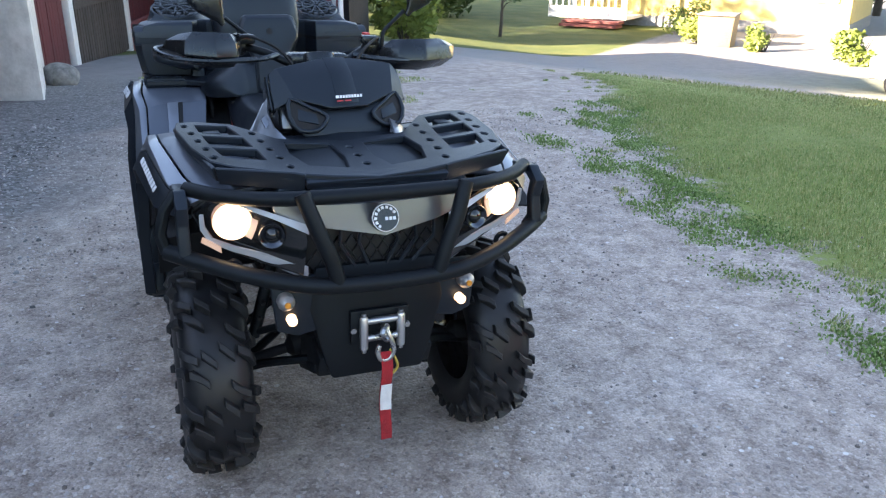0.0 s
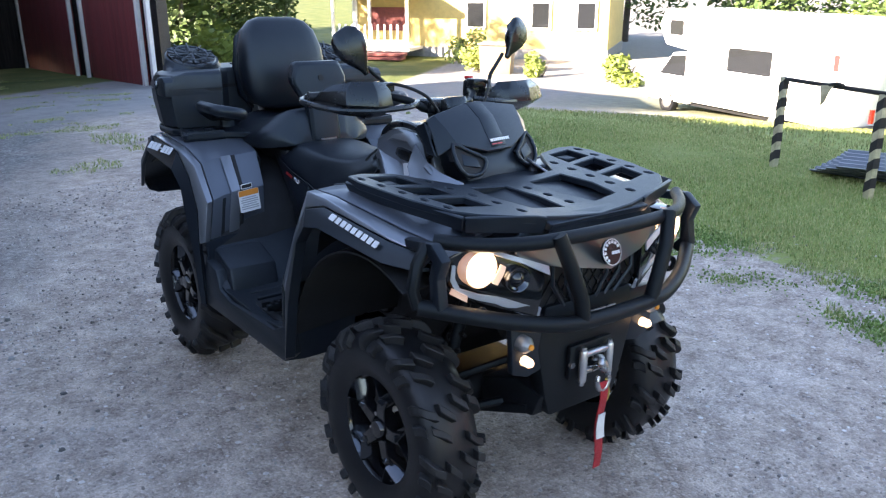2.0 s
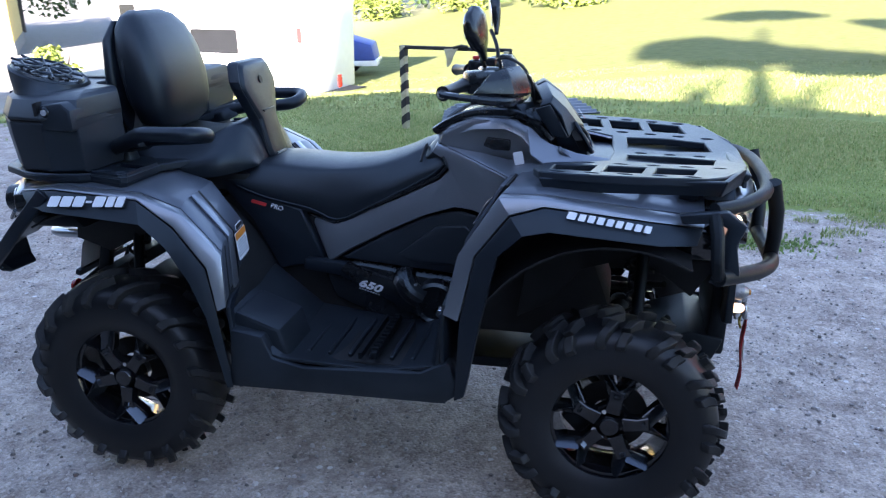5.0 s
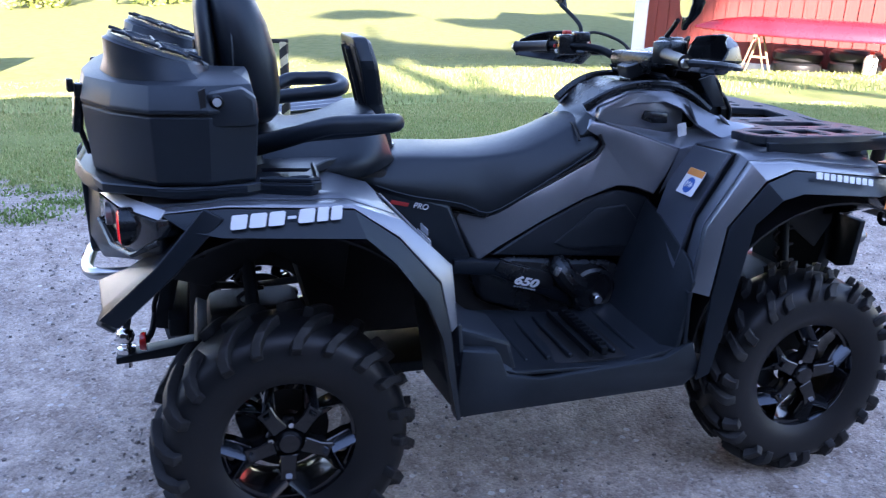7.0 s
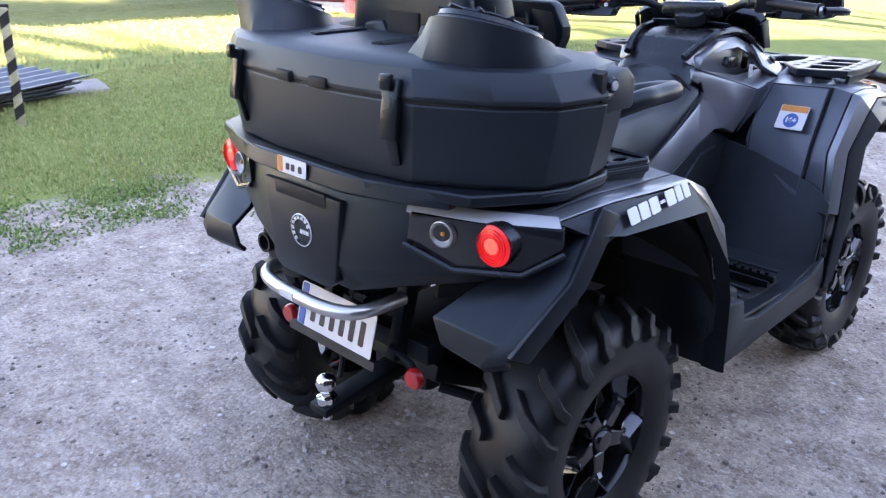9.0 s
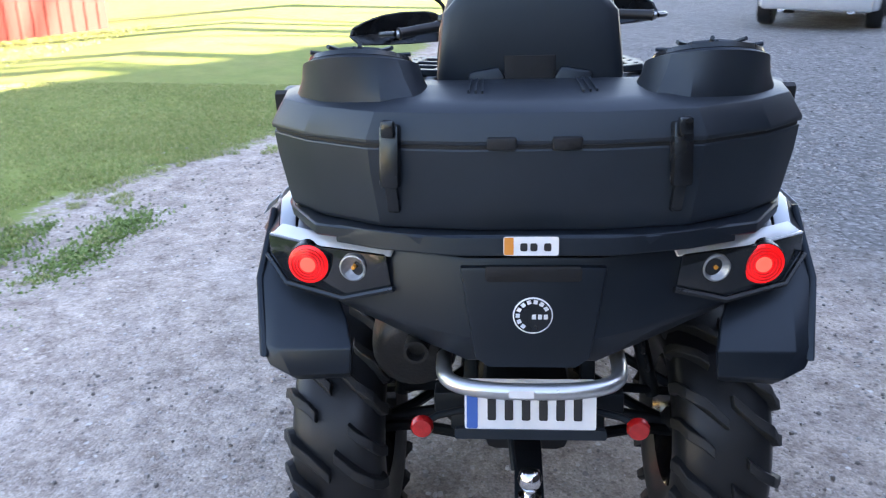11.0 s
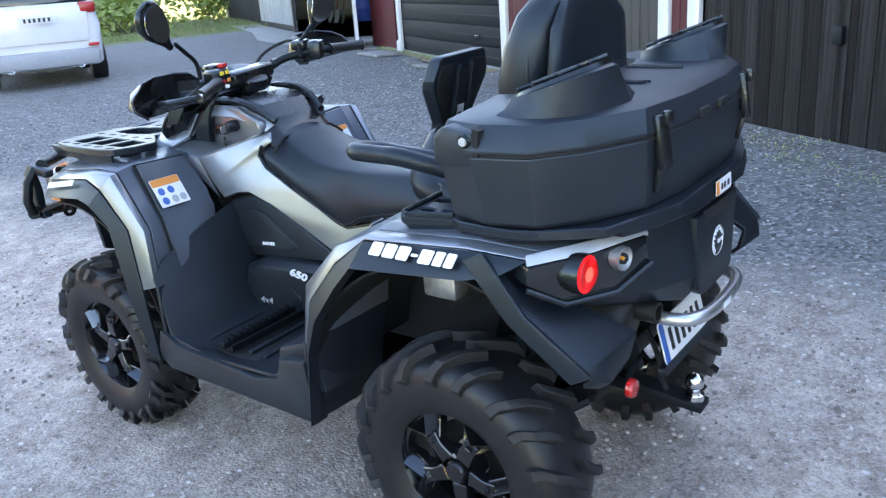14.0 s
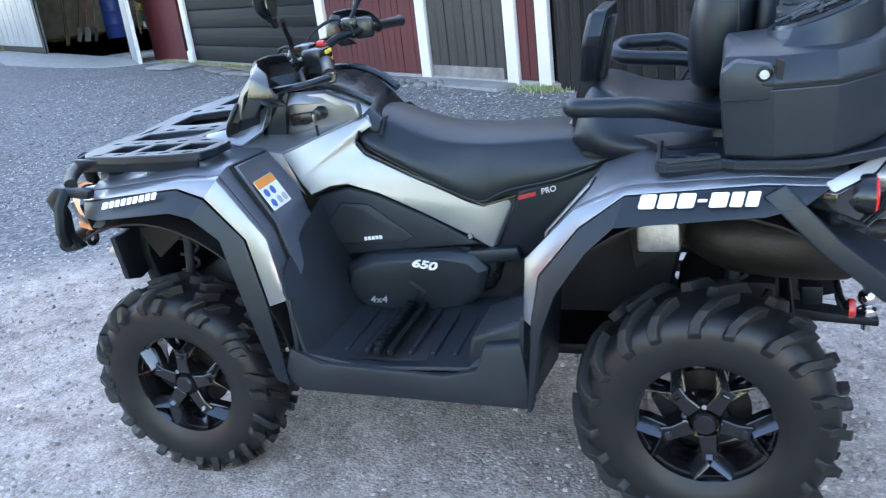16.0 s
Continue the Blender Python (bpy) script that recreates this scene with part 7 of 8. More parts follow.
def badge(x, z, s, r, tilt):
    """A round emblem: white gear ring on black, with plain shapes for the mark."""
    b = part("emblem", lathe([(0, 0.0), (r * 0.93, 0.0), (r, -0.003), (r, -0.008), (0, -0.008)], 32, "z"), plastic_smooth, atv, "round black and white emblem")
    m = basis((x, 0, z), (0, s, 0), (tilt, 0, 1))
    b.data.transform(m)
    ring = bmesh.new()
    for k in range(9):
        a = radians(30 + 25 * k)
        p = [(q * r * math.cos(a + w), q * r * math.sin(a + w)) for q, w in ((0.66, -0.15), (0.86, -0.12), (0.86, 0.12), (0.66, 0.15))]
        prism(p, 0.0, 0.0016, "z", ring)
    lathe([(r * 0.93, 0.0), (r * 0.93, 0.0016), (r, 0.0), (r * 0.93, 0.0)], 32, "z", bm=ring)
    part("emblem_ring", place(ring, m), white_print, b)
    bars = bmesh.new()
    for k in range(3):
        box((r * (0.06 + 0.29 * k), -0.06 * r, 0.001), (0.2 * r, 0.24 * r, 0.002), bm=bars)
    part("emblem_bars", place(bars, m), white_print, b)


badge(-1.1795, 0.808, -1, 0.036, 0.0)
badge(1.119, 0.862, 1, 0.036, -0.30)

for s in SIDES:
    lens_y = 0.430 * s
    hs = part("tail_lamp", loft([mir([(-1.015, 0.527, 0.898), (-1.097, 0.408, 0.900), (-1.150, 0.270, 0.902), (-1.152, 0.262, 0.838), (-1.120, 0.36, 0.806), (-1.070, 0.478, 0.818), (-1.015, 0.527, 0.858)], s),
                                 mir([(-0.96, 0.50, 0.895), (-1.03, 0.39, 0.897), (-1.08, 0.275, 0.90), (-1.08, 0.275, 0.845), (-1.05, 0.36, 0.825), (-1.00, 0.46, 0.83), (-0.96, 0.50, 0.862)], s)]), screen_dark, atv, "dark tail lamp housing with lit red lens", 0.004)
    hs.location = (0.026, -0.002 * s, 0.002)
    place_m = Matrix.Translation((-1.098, lens_y, 0.862)) @ pose(0, 0, 0, 0, 0, 180 - 3 * s)
    part("lens_shroud", place(lathe([(0.042, -0.085), (0.0425, -0.006), (0.041, -0.002), (0.0395, -0.002), (0.039, -0.006), (0.039, -0.085)], 28, "x"), place_m), plastic_smooth, hs, "smoked lamp shroud")
    part("tail_lens", place(lathe([(0, 0.0025), (0.018, 0.0022), (0.034, 0.001), (0.0392, -0.002), (0.0392, -0.03), (0, -0.03)], 28, "x"), place_m), tail_on, hs, "lit red tail lens")
    part("tail_bulb", place(lathe([(0, 0.0034), (0.012, 0.0032), (0.0155, 0.0022), (0, 0.0015)], 20, "x"), place_m), tail_core, hs)
    for rad in (0.0200, 0.0260, 0.0320):
        part("lens_rib", place(lathe([(rad - 0.0012, 0.0008), (rad - 0.0008, 0.0036), (rad + 0.0008, 0.0032), (rad + 0.0012, 0.0005)], 24, "x"), place_m), red_lens, hs)
    place_m = Matrix.Translation((-1.128, 0.336 * s, 0.868)) @ pose(0, 0, 0, 0, 0, 180 - 8 * s)
    part("signal_bowl", place(lathe([(0, -0.010), (0.010, -0.008), (0.018, -0.001), (0.0235, 0.006), (0.026, 0.005), (0.027, -0.03), (0, -0.03)], 24, "x"), place_m), grey_cast, hs, "clear round indicator")
    part("signal_bulb", place(lathe([(0, 0.004), (0.004, 0.002), (0.0045, -0.012), (0, -0.012)], 12, "x"), place_m), amber, hs)
    part("lamp_brow", sheet([mir([(-1.135, 0.252, 0.920), (-1.082, 0.385, 0.918), (-0.998, 0.500, 0.913)], s), mir([(-1.152, 0.262, 0.900), (-1.099, 0.400, 0.900), (-1.014, 0.522, 0.896)], s)], 0.006), lamp_silver, hs, "silver strip over the tail lamp", 0.002)
    part("lamp_lip", tube(mir([(-1.156, 0.258, 0.836), (-1.124, 0.36, 0.802), (-1.073, 0.482, 0.813), (-1.015, 0.532, 0.852)], s), 0.006, 6), plastic_smooth, hs)
    # mud flap behind the wheel
    flap = [[(-0.885, 0.535, 0.915), (-0.905, 0.50, 0.885), (-0.95, 0.42, 0.815)], [(-1.000, 0.548, 0.800), (-1.020, 0.505, 0.790), (-1.07, 0.36, 0.748)],
            [(-1.095, 0.535, 0.708), (-1.117, 0.490, 0.704), (-1.137, 0.342, 0.717)], [(-1.122, 0.512, 0.675), (-1.137, 0.466, 0.657), (-1.122, 0.350, 0.655)], [(-1.095, 0.505, 0.650), (-1.105, 0.460, 0.630), (-1.095, 0.36, 0.630)]]
    part("mud_flap", sheet([mir(r, s) for r in flap], 0.012), plastic_black, atv, "stiff black fender extension", 0.004)
    part("flap_strut", sheet([mir([(-0.895, 0.540, 0.926), (-0.855, 0.556, 0.905)], s), mir([(-1.000, 0.556, 0.808), (-0.962, 0.566, 0.790)], s), mir([(-1.124, 0.524, 0.690), (-1.085, 0.540, 0.672)], s)], 0.014), plastic_black, atv, "", 0.004)
    part("reflector_disc", lathe([(0, -0.012), (0.020, -0.010), (0.024, -0.004), (0.024, 0.006), (0, 0.006)], 24, "x", (-1.065, 0.221 * s, 0.500)), red_lens, atv, "round red reflector")
    part("reflector_arm", tube([(-1.058, 0.221 * s, 0.50), (-1.045, 0.19 * s, 0.515), (-1.04, 0.12 * s, 0.53)], 0.008, 8), steel_black, atv)
part("rear_guard", tube(smooth_path([(-1.05, 0.17, 0.668), (-1.14, 0.165, 0.668), (-1.178, 0.14, 0.666), (-1.195, 0.08, 0.664), (-1.198, 0, 0.663), (-1.195, -0.08, 0.664), (-1.178, -0.14, 0.666), (-1.14, -0.165, 0.668), (-1.05, -0.17, 0.668)], 4), 0.0155, 14), alloy_bar, atv, "satin aluminium rear guard bar", 0, 2, 60)
part("guard_sticker", box((-1.2135, 0.02, 0.666), (0.001, 0.045, 0.016)), white_print, atv)
plate = part("number_plate", place(prism(rounded(0.26, 0.105, 0.008, 3), 0, 0.002, "z"), basis((-1.098, 0.0, 0.575), (0, -1, 0), (0.25, 0, 1))), white_print, atv, "white registration plate with blue band and dark bars", 0)
part("plate_band", place(prism(rounded(0.022, 0.098, 0.004, 2, -0.115, 0), 0.0022, 0.003, "z"), basis((-1.098, 0.0, 0.575), (0, -1, 0), (0.25, 0, 1))), blue_print, plate)
for k in range(6):
    part("plate_bar", place(prism(rounded(0.017, 0.056, 0.003, 2, -0.076 + 0.034 * k, -0.004), 0.0022, 0.003, "z"), basis((-1.098, 0.0, 0.575), (0, -1, 0), (0.25, 0, 1))), black_print, plate)
part("plate_holder", place(prism(rounded(0.30, 0.02, 0.004, 2, 0, -0.06), -0.012, 0.006, "z"), basis((-1.098, 0.0, 0.575), (0, -1, 0), (0.25, 0, 1))), plastic_black, plate)
part("hitch_arm", prism([(-0.80, 0.42), (-1.16, 0.372), (-1.16, 0.352), (-0.80, 0.375)], -0.03, 0.03), steel_black, atv, "", 0.004)
part("tow_ball", lathe([(0, 0.448), (0.012, 0.446), (0.021, 0.438), (0.025, 0.424), (0.021, 0.410), (0.014, 0.402), (0.014, 0.394), (0.024, 0.390), (0.024, 0.374), (0.011, 0.372), (0.011, 0.33), (0, 0.33)], 24, "z", (-1.132, 0.0, 0.0)), chrome, atv, "polished steel tow ball")
part("hitch_chain", tube(smooth_path([(-1.02, 0.035, 0.56), (-1.05, 0.04, 0.50), (-1.055, 0.035, 0.44), (-1.07, 0.03, 0.40)], 4), 0.007, 8), steel_black, atv)
part("exhaust_muffler", tube(smooth_path([(-0.70, 0.20, 0.70), (-0.80, 0.23, 0.69), (-0.95, 0.235, 0.68), (-1.05, 0.23, 0.675), (-1.075, 0.228, 0.672)], 3), [0.05, 0.062, 0.075, 0.085, 0.088, 0.09, 0.09, 0.09, 0.088, 0.086, 0.08, 0.07, 0.06], 20), soot, atv, "dull dark muffler")
part("tail_pipe", lathe([(0.0, -1.09), (0.018, -1.09), (0.018, -1.115), (0.024, -1.115), (0.024, -1.06), (0, -1.06)], 20, "x", (-0.015, 0.220, 0.705)), soot, atv)
part("brake_reservoir", box((-0.63, 0.33, 0.735), (0.10, 0.06, 0.075)), grey_cast, atv, "", 0.01)
part("rear_gearbox", box((-0.78, 0, 0.42), (0.26, 0.20, 0.18)), plastic_inner, atv, "", 0.03)
part("rear_crossbar", box((-0.98, 0, 0.52), (0.05, 0.40, 0.05)), steel_black, atv, "", 0.006)
for s in SIDES:
    part("rear_upright", box((-1.0, 0.12 * s, 0.60), (0.04, 0.03, 0.22), (0, 14, 0)), steel_black, atv, "", 0.004)
sticker(atv, basis((-1.1905, 0.005, 0.945), (0, -1, 0), (0.05, 0, 1)), 0.095, 0.034, "load")


# -- front end --
nose = part("nose_panel", loft([[(1.125, 0.0, 0.815), (1.095, 0.15, 0.838), (1.055, 0.262, 0.862), (1.035, 0.275, 0.885), (1.04, 0.262, 0.908), (1.085, 0.14, 0.900), (1.10, 0.0, 0.900), (1.085, -0.14, 0.900), (1.04, -0.262, 0.908), (1.035, -0.275, 0.885), (1.055, -0.262, 0.862), (1.095, -0.15, 0.838)],
                                [(1.05, 0.0, 0.825), (1.02, 0.15, 0.845), (0.98, 0.25, 0.868), (0.98, 0.26, 0.885), (0.98, 0.25, 0.915), (1.0, 0.14, 0.925), (1.0, 0.0, 0.925), (1.0, -0.14, 0.925), (0.98, -0.25, 0.915), (0.98, -0.26, 0.885), (0.98, -0.25, 0.868), (1.02, -0.15, 0.845)]]), nose_grey, atv, "satin silver nose panel", 0.006, 2)
part("bonnet", loft([[(1.03, y, z) for y, z in ((-0.28, 0.90), (0.28, 0.90), (0.25, 0.935), (0, 0.94), (-0.25, 0.935))], [(0.60, y, z) for y, z in ((-0.28, 0.93), (0.28, 0.93), (0.26, 0.965), (0, 0.98), (-0.26, 0.965))]]), plastic_black, atv, "", 0.008)
grille = part("grille", prism([(-0.215, 0.845), (0, 0.808), (0.215, 0.845), (0.20, 0.74), (0.13, 0.655), (-0.13, 0.655), (-0.20, 0.74)], 1.00, 1.04, "x"), plastic_inner, atv, "black mesh grille", 0.006)
for s in SIDES:
    for k in range(3):
        part("grille_rib", tube([(1.055, (0.045 + 0.055 * k) * s, 0.825 + 0.008 * k), (1.06, (0.055 + 0.05 * k) * s, 0.78), (1.048, (0.02 + 0.035 * k) * s, 0.70)], 0.006, 6), plastic_black, grille)
net = bmesh.new()
for k in range(9):
    for s in SIDES:
        y0 = (-0.14 + 0.035 * k) * s
        tube([(1.043, y0, 0.80), (1.043, y0 + 0.09 * s, 0.67)], 0.0022, 4, bm=net)
part("grille_mesh", net, plastic_smooth, grille)
for s in SIDES:
    # lamp housing
    front = [(0.958, 0.462, 0.866), (0.992, 0.405, 0.905), (1.022, 0.335, 0.902), (1.062, 0.195, 0.846), (1.068, 0.190, 0.800), (1.056, 0.200, 0.700), (1.022, 0.30, 0.735), (0.975, 0.425, 0.785)]
    rear = [(x - 0.10, y, z) for x, y, z in front]
    hl = part("headlamp", loft([mir(front, s), mir(rear, s)]), screen_dark, atv, "dark headlamp housing with lit round lamp", 0.006)
    upper = [((1.016, 0.372, 0.913), (1.024, 0.368, 0.906)), ((1.044, 0.330, 0.900), (1.050, 0.328, 0.889)), ((1.060, 0.274, 0.880), (1.067, 0.272, 0.866)), ((1.078, 0.192, 0.848), (1.084, 0.190, 0.824))]
    part("lamp_trim_upper", sheet([mir([a for a, b in upper], s), mir([b for a, b in upper], s)], 0.006), lamp_silver, hl, "silver trim round the headlamp")
    lower = [((1.004, 0.438, 0.872), (1.000, 0.446, 0.872)), ((1.000, 0.436, 0.838), (0.994, 0.446, 0.832)), ((1.000, 0.418, 0.806), (0.994, 0.426, 0.796)), ((1.012, 0.366, 0.784), (1.006, 0.370, 0.770)), ((1.026, 0.315, 0.770), (1.018, 0.316, 0.752)), ((1.058, 0.190, 0.724), (1.046, 0.188, 0.682))]
    part("lamp_trim_lower", sheet([mir([a for a, b in lower], s), mir([b for a, b in lower], s)], 0.007), lamp_silver, hl)
    lm = Matrix.Translation((1.018, 0.369 * s, 0.855)) @ pose(0, 0, 0, 0, 0, 3 * s)
    part("lamp_bowl", place(lathe([(0.0, -0.02), (0.034, -0.006), (0.0445, 0.002), (0.048, 0.004), (0.050, 0.000), (0.048, -0.05), (0.0, -0.05)], 32, "x"), lm), lamp_glow, hl, "warm glowing lamp bowl")
    part("lamp_lens", place(lathe([(0, 0.0195), (0.016, 0.019), (0.027, 0.017), (0.034, 0.012), (0.036, 0.004), (0.034, -0.01), (0, -0.01)], 32, "x"), lm), lamp_on, hl, "brightly lit round lens")
    lm = Matrix.Translation((1.052, 0.277 * s, 0.822)) @ pose(0, 0, 0, 0, 0, 10 * s)
    part("second_bowl", place(lathe([(0.0, -0.010), (0.014, -0.004), (0.026, 0.012), (0.031, 0.014), (0.034, 0.010), (0.034, -0.04), (0.0, -0.04)], 28, "x"), lm), rim_cut, hl, "dark projector lamp, unlit")
    part("second_lens", place(lathe([(0, 0.016), (0.010, 0.014), (0.019, 0.006), (0.020, -0.004), (0, -0.004)], 28, "x"), lm), screen_dark, hl)
    # two added sheets that glow, imitating lens light on the housing
    part("bowl_glow_sheet", sheet([mir([(1.040, 0.324, 0.866), (1.046, 0.310, 0.858)], s), mir([(1.036, 0.330, 0.842), (1.044, 0.316, 0.836)], s), mir([(1.028, 0.340, 0.816), (1.034, 0.326, 0.808)], s)], 0.004), lamp_glow, hl, "glowing sheet for lens light caught in the housing")
    part("lamp_corner_glow", sheet([mir([(0.996, 0.442, 0.812), (1.008, 0.400, 0.786)], s), mir([(0.992, 0.446, 0.798), (1.003, 0.398, 0.768)], s)], 0.004), lamp_glow, hl)
    # bumper corner and side tubes
    part("bumper_corner", prism([(0.87, 0.922), (0.985, 0.935), (1.032, 0.900), (1.012, 0.850), (1.026, 0.775), (0.985, 0.742), (0.95, 0.752), (0.985, 0.790), (0.978, 0.850), (0.990, 0.890), (0.965, 0.905), (0.88, 0.898)], 0.472 * s, 0.502 * s), plastic_black, atv, "", 0.005, 2)
    part("bumper_end", tube(mir([(0.955, 0.490, 0.925), (0.962, 0.525, 0.88), (0.965, 0.540, 0.82), (0.972, 0.528, 0.772)], s), 0.0175, 6), steel_black, atv, "", 0.003, 1, 25)
    part("bumper_upright", tube(mir([(1.128, 0.215, 0.945), (1.150, 0.185, 0.86), (1.158, 0.150, 0.775), (1.155, 0.132, 0.705)], s), 0.0205, 12), steel_black, atv, "", 0, 2, 60)
    part("signal_lamp", lathe([(0, 1.092), (0.010, 1.09), (0.019, 1.080), (0.023, 1.074), (0.023, 1.05), (0, 1.05)], 24, "x", (0, 0.252 * s, 0.640)), grey_cast, atv, "small round indicator with amber bulb")
    part("signal_core", lathe([(0, 1.097), (0.008, 1.095), (0.010, 1.08), (0, 1.08)], 12, "x", (0, 0.252 * s, 0.640)), amber, atv)
    part("marker_lamp", lathe([(0, 1.086), (0.008, 1.084), (0.013, 1.076), (0.014, 1.05), (0, 1.05)], 20, "x", (0, 0.238 * s, 0.585)), marker_on, atv, "small lit round marker lamp")
    part("lamp_bracket", prism([(0.17, 0.70), (0.29, 0.70), (0.275, 0.55), (0.22, 0.53), (0.17, 0.54)], 1.03, 1.052, "x"), plastic_black, atv, "", 0.005).scale = (1, s, 1)
    part("tow_eye", tube([(1.03, 0.375 * s + 0.018 * math.cos(a), 0.735 + 0.018 * math.sin(a)) for a in [2 * math.pi * k / 12 for k in range(12)]], 0.008, 6, True), steel_black, atv)
part("bumper_tube_upper", tube(smooth_path([(0.955, -0.470, 0.930), (1.03, -0.39, 0.925), (1.10, -0.27, 0.928), (1.122, -0.13, 0.930), (1.126, 0, 0.930), (1.122, 0.13, 0.930), (1.10, 0.27, 0.928), (1.03, 0.39, 0.925), (0.955, 0.470, 0.930)], 4), 0.0185, 12), steel_black, atv, "black tubular steel bumper", 0, 2, 60)
part("bumper_tube_lower", tube(smooth_path([(0.972, -0.528, 0.775), (1.03, -0.45, 0.758), (1.10, -0.33, 0.732), (1.148, -0.20, 0.712), (1.158, -0.08, 0.705), (1.158, 0.08, 0.705), (1.148, 0.20, 0.712), (1.10, 0.33, 0.732), (1.03, 0.45, 0.758), (0.972, 0.528, 0.775)], 4), 0.0215, 14), steel_black, atv, "black tubular steel bumper", 0, 2, 60)
part("front_skid", prism([(-0.17, 0.72), (0.17, 0.72), (0.19, 0.60), (0.15, 0.44), (0.13, 0.385), (-0.13, 0.385), (-0.15, 0.44), (-0.19, 0.60)], 1.0, 1.055, "x"), steel_black, atv, "black steel front skid plate", 0.010)
part("skid_lip", box((1.062, 0.0, 0.665), (0.012, 0.19, 0.022)), plastic_inner, atv, "", 0.003)
part("winch_edge", box((1.069, 0.0, 0.6795), (0.004, 0.18, 0.004)), steel, atv)
part("lower_scoop", prism([(0.80, 0.34), (1.02, 0.38), (1.05, 0.45), (0.95, 0.47), (0.80, 0.42)], -0.165, 0.165), steel_black, atv, "", 0.008)
winch = part("winch_fairlead", box((1.066, 0, 0.540), (0.016, 0.165, 0.10)), steel_black, atv, "roller fairlead with steel rollers", 0.004)
for s in SIDES:
    part("roller", lathe([(0, 0.485), (0.010, 0.485), (0.012, 0.49), (0.012, 0.575), (0.010, 0.58), (0, 0.58)], 16, "z", (1.094, 0.052 * s, 0)), alloy_bar, winch)
    part("roller_bolt", lathe([(0, 0.475), (0.007, 0.475), (0.007, 0.59), (0, 0.59)], 8, "z", (1.094, 0.052 * s, 0)), steel, winch)
    part("fairlead_bolt", lathe([(0, 1.08), (0.009, 1.08), (0.010, 1.07), (0, 1.07)], 6, "x", (0, 0.076 * s, 0.535)), steel, winch)
part("roller_bar", lathe([(0, -0.045), (0.010, -0.045), (0.010, 0.045), (0, 0.045)], 16, "y", (1.090, 0, 0.565)), steel, winch)
part("roller_bar", lathe([(0, -0.045), (0.010, -0.045), (0.010, 0.045), (0, 0.045)], 16, "y", (1.090, 0, 0.515)), steel, winch)
part("winch_knot", tube(smooth_path([(1.08, 0.0, 0.54), (1.105, 0.008, 0.548), (1.118, -0.006, 0.538), (1.112, 0.010, 0.526), (1.122, 0.0, 0.518)], 4), 0.010, 8), steel, winch)
part("winch_hook", tube(smooth_path([(1.118, 0.004, 0.545), (1.124, 0.014, 0.520), (1.126, 0.022, 0.490), (1.126, 0.010, 0.466), (1.126, -0.012, 0.464), (1.124, -0.022, 0.486), (1.122, -0.016, 0.505)], 5), 0.0075, 10), steel, winch, "galvanised steel winch hook")
strap = part("pull_strap", sheet([[(1.130 + 0.004 * math.sin(k * 0.9), -0.016 + 0.003 * math.sin(k * 0.7), 0.488 - 0.025 * k), (1.128 + 0.004 * math.sin(k * 0.9 + 0.5), 0.016 + 0.003 * math.sin(k * 0.7), 0.486 - 0.025 * k)] for k in range(12)], 0.003), red_web, atv, "red webbing pull strap with white label")
part("strap_label", sheet([[(1.136 + 0.004 * math.sin(k * 0.9), -0.0155 + 0.003 * math.sin(k * 0.7), 0.488 - 0.025 * k), (1.134 + 0.004 * math.sin(k * 0.9 + 0.5), 0.0165 + 0.003 * math.sin(k * 0.7), 0.486 - 0.025 * k)] for k in range(4, 8)], 0.002), white_web, strap)
part("strap_loop", tube(smooth_path([(1.126, 0.012, 0.49), (1.120, 0.030, 0.455), (1.118, 0.036, 0.43), (1.122, 0.02, 0.415)], 4), 0.004, 6), yellow_cable, strap)

# -- front rack --
fr = new("front_rack")
fr.parent = atv
fr["label"] = "grained black plastic front rack with slots"
half = [(0.700, 0.0), (0.690, 0.190), (0.600, 0.246), (0.520, 0.300), (0.500, 0.395), (0.520, 0.452), (0.600, 0.462), (0.800, 0.440), (0.940, 0.404), (0.992, 0.350), (1.045, 0.225), (1.070, 0.120)]
rack_outline = half + [(1.074, 0.0)] + [(x, -y) for x, y in half[:0:-1]]
rack_holes = []
for s in SIDES:
    for hole in ([(0.552, 0.312), (0.545, 0.402), (0.645, 0.398), (0.660, 0.292)], [(0.690, 0.286), (0.675, 0.394), (0.775, 0.384), (0.790, 0.276)], [(0.820, 0.270), (0.806, 0.380), (0.905, 0.362), (0.925, 0.262)],
                 [(0.742, 0.050), (0.738, 0.178), (0.860, 0.186), (0.975, 0.160), (0.990, 0.060), (0.870, 0.040)]):
        rack_holes.append([(x, y * s) for x, y in hole])
    for k in range(5):
        cx, cy = 0.565 + 0.085 * k, 0.434 - 0.011 * k
        rack_holes.append([(cx + 0.018 * math.cos(a) + 0.004 * math.sin(a), (cy + 0.009 * math.sin(a)) * s) for a in [math.pi * q / 4 for q in range(8)]])
        cx, cy = 0.635 + 0.088 * k, 0.252 - 0.010 * k
        rack_holes.append([(cx + 0.018 * math.cos(a), (cy + 0.009 * math.sin(a)) * s) for a in [math.pi * q / 4 for q in range(8)]])
for k in range(3):
    rack_holes.append([(0.78 + 0.085 * k + 0.016 * math.cos(a), 0.010 * math.sin(a)) for a in [math.pi * q / 4 for q in range(8)]])
part("rack_top", pierced(rack_outline, rack_holes, 0.022, lambda x, y: 0.974 + 0.072 * abs(y) - 0.03 * (x - 0.6)), rack_plastic, fr, "slotted black rack deck", 0.003, 1)
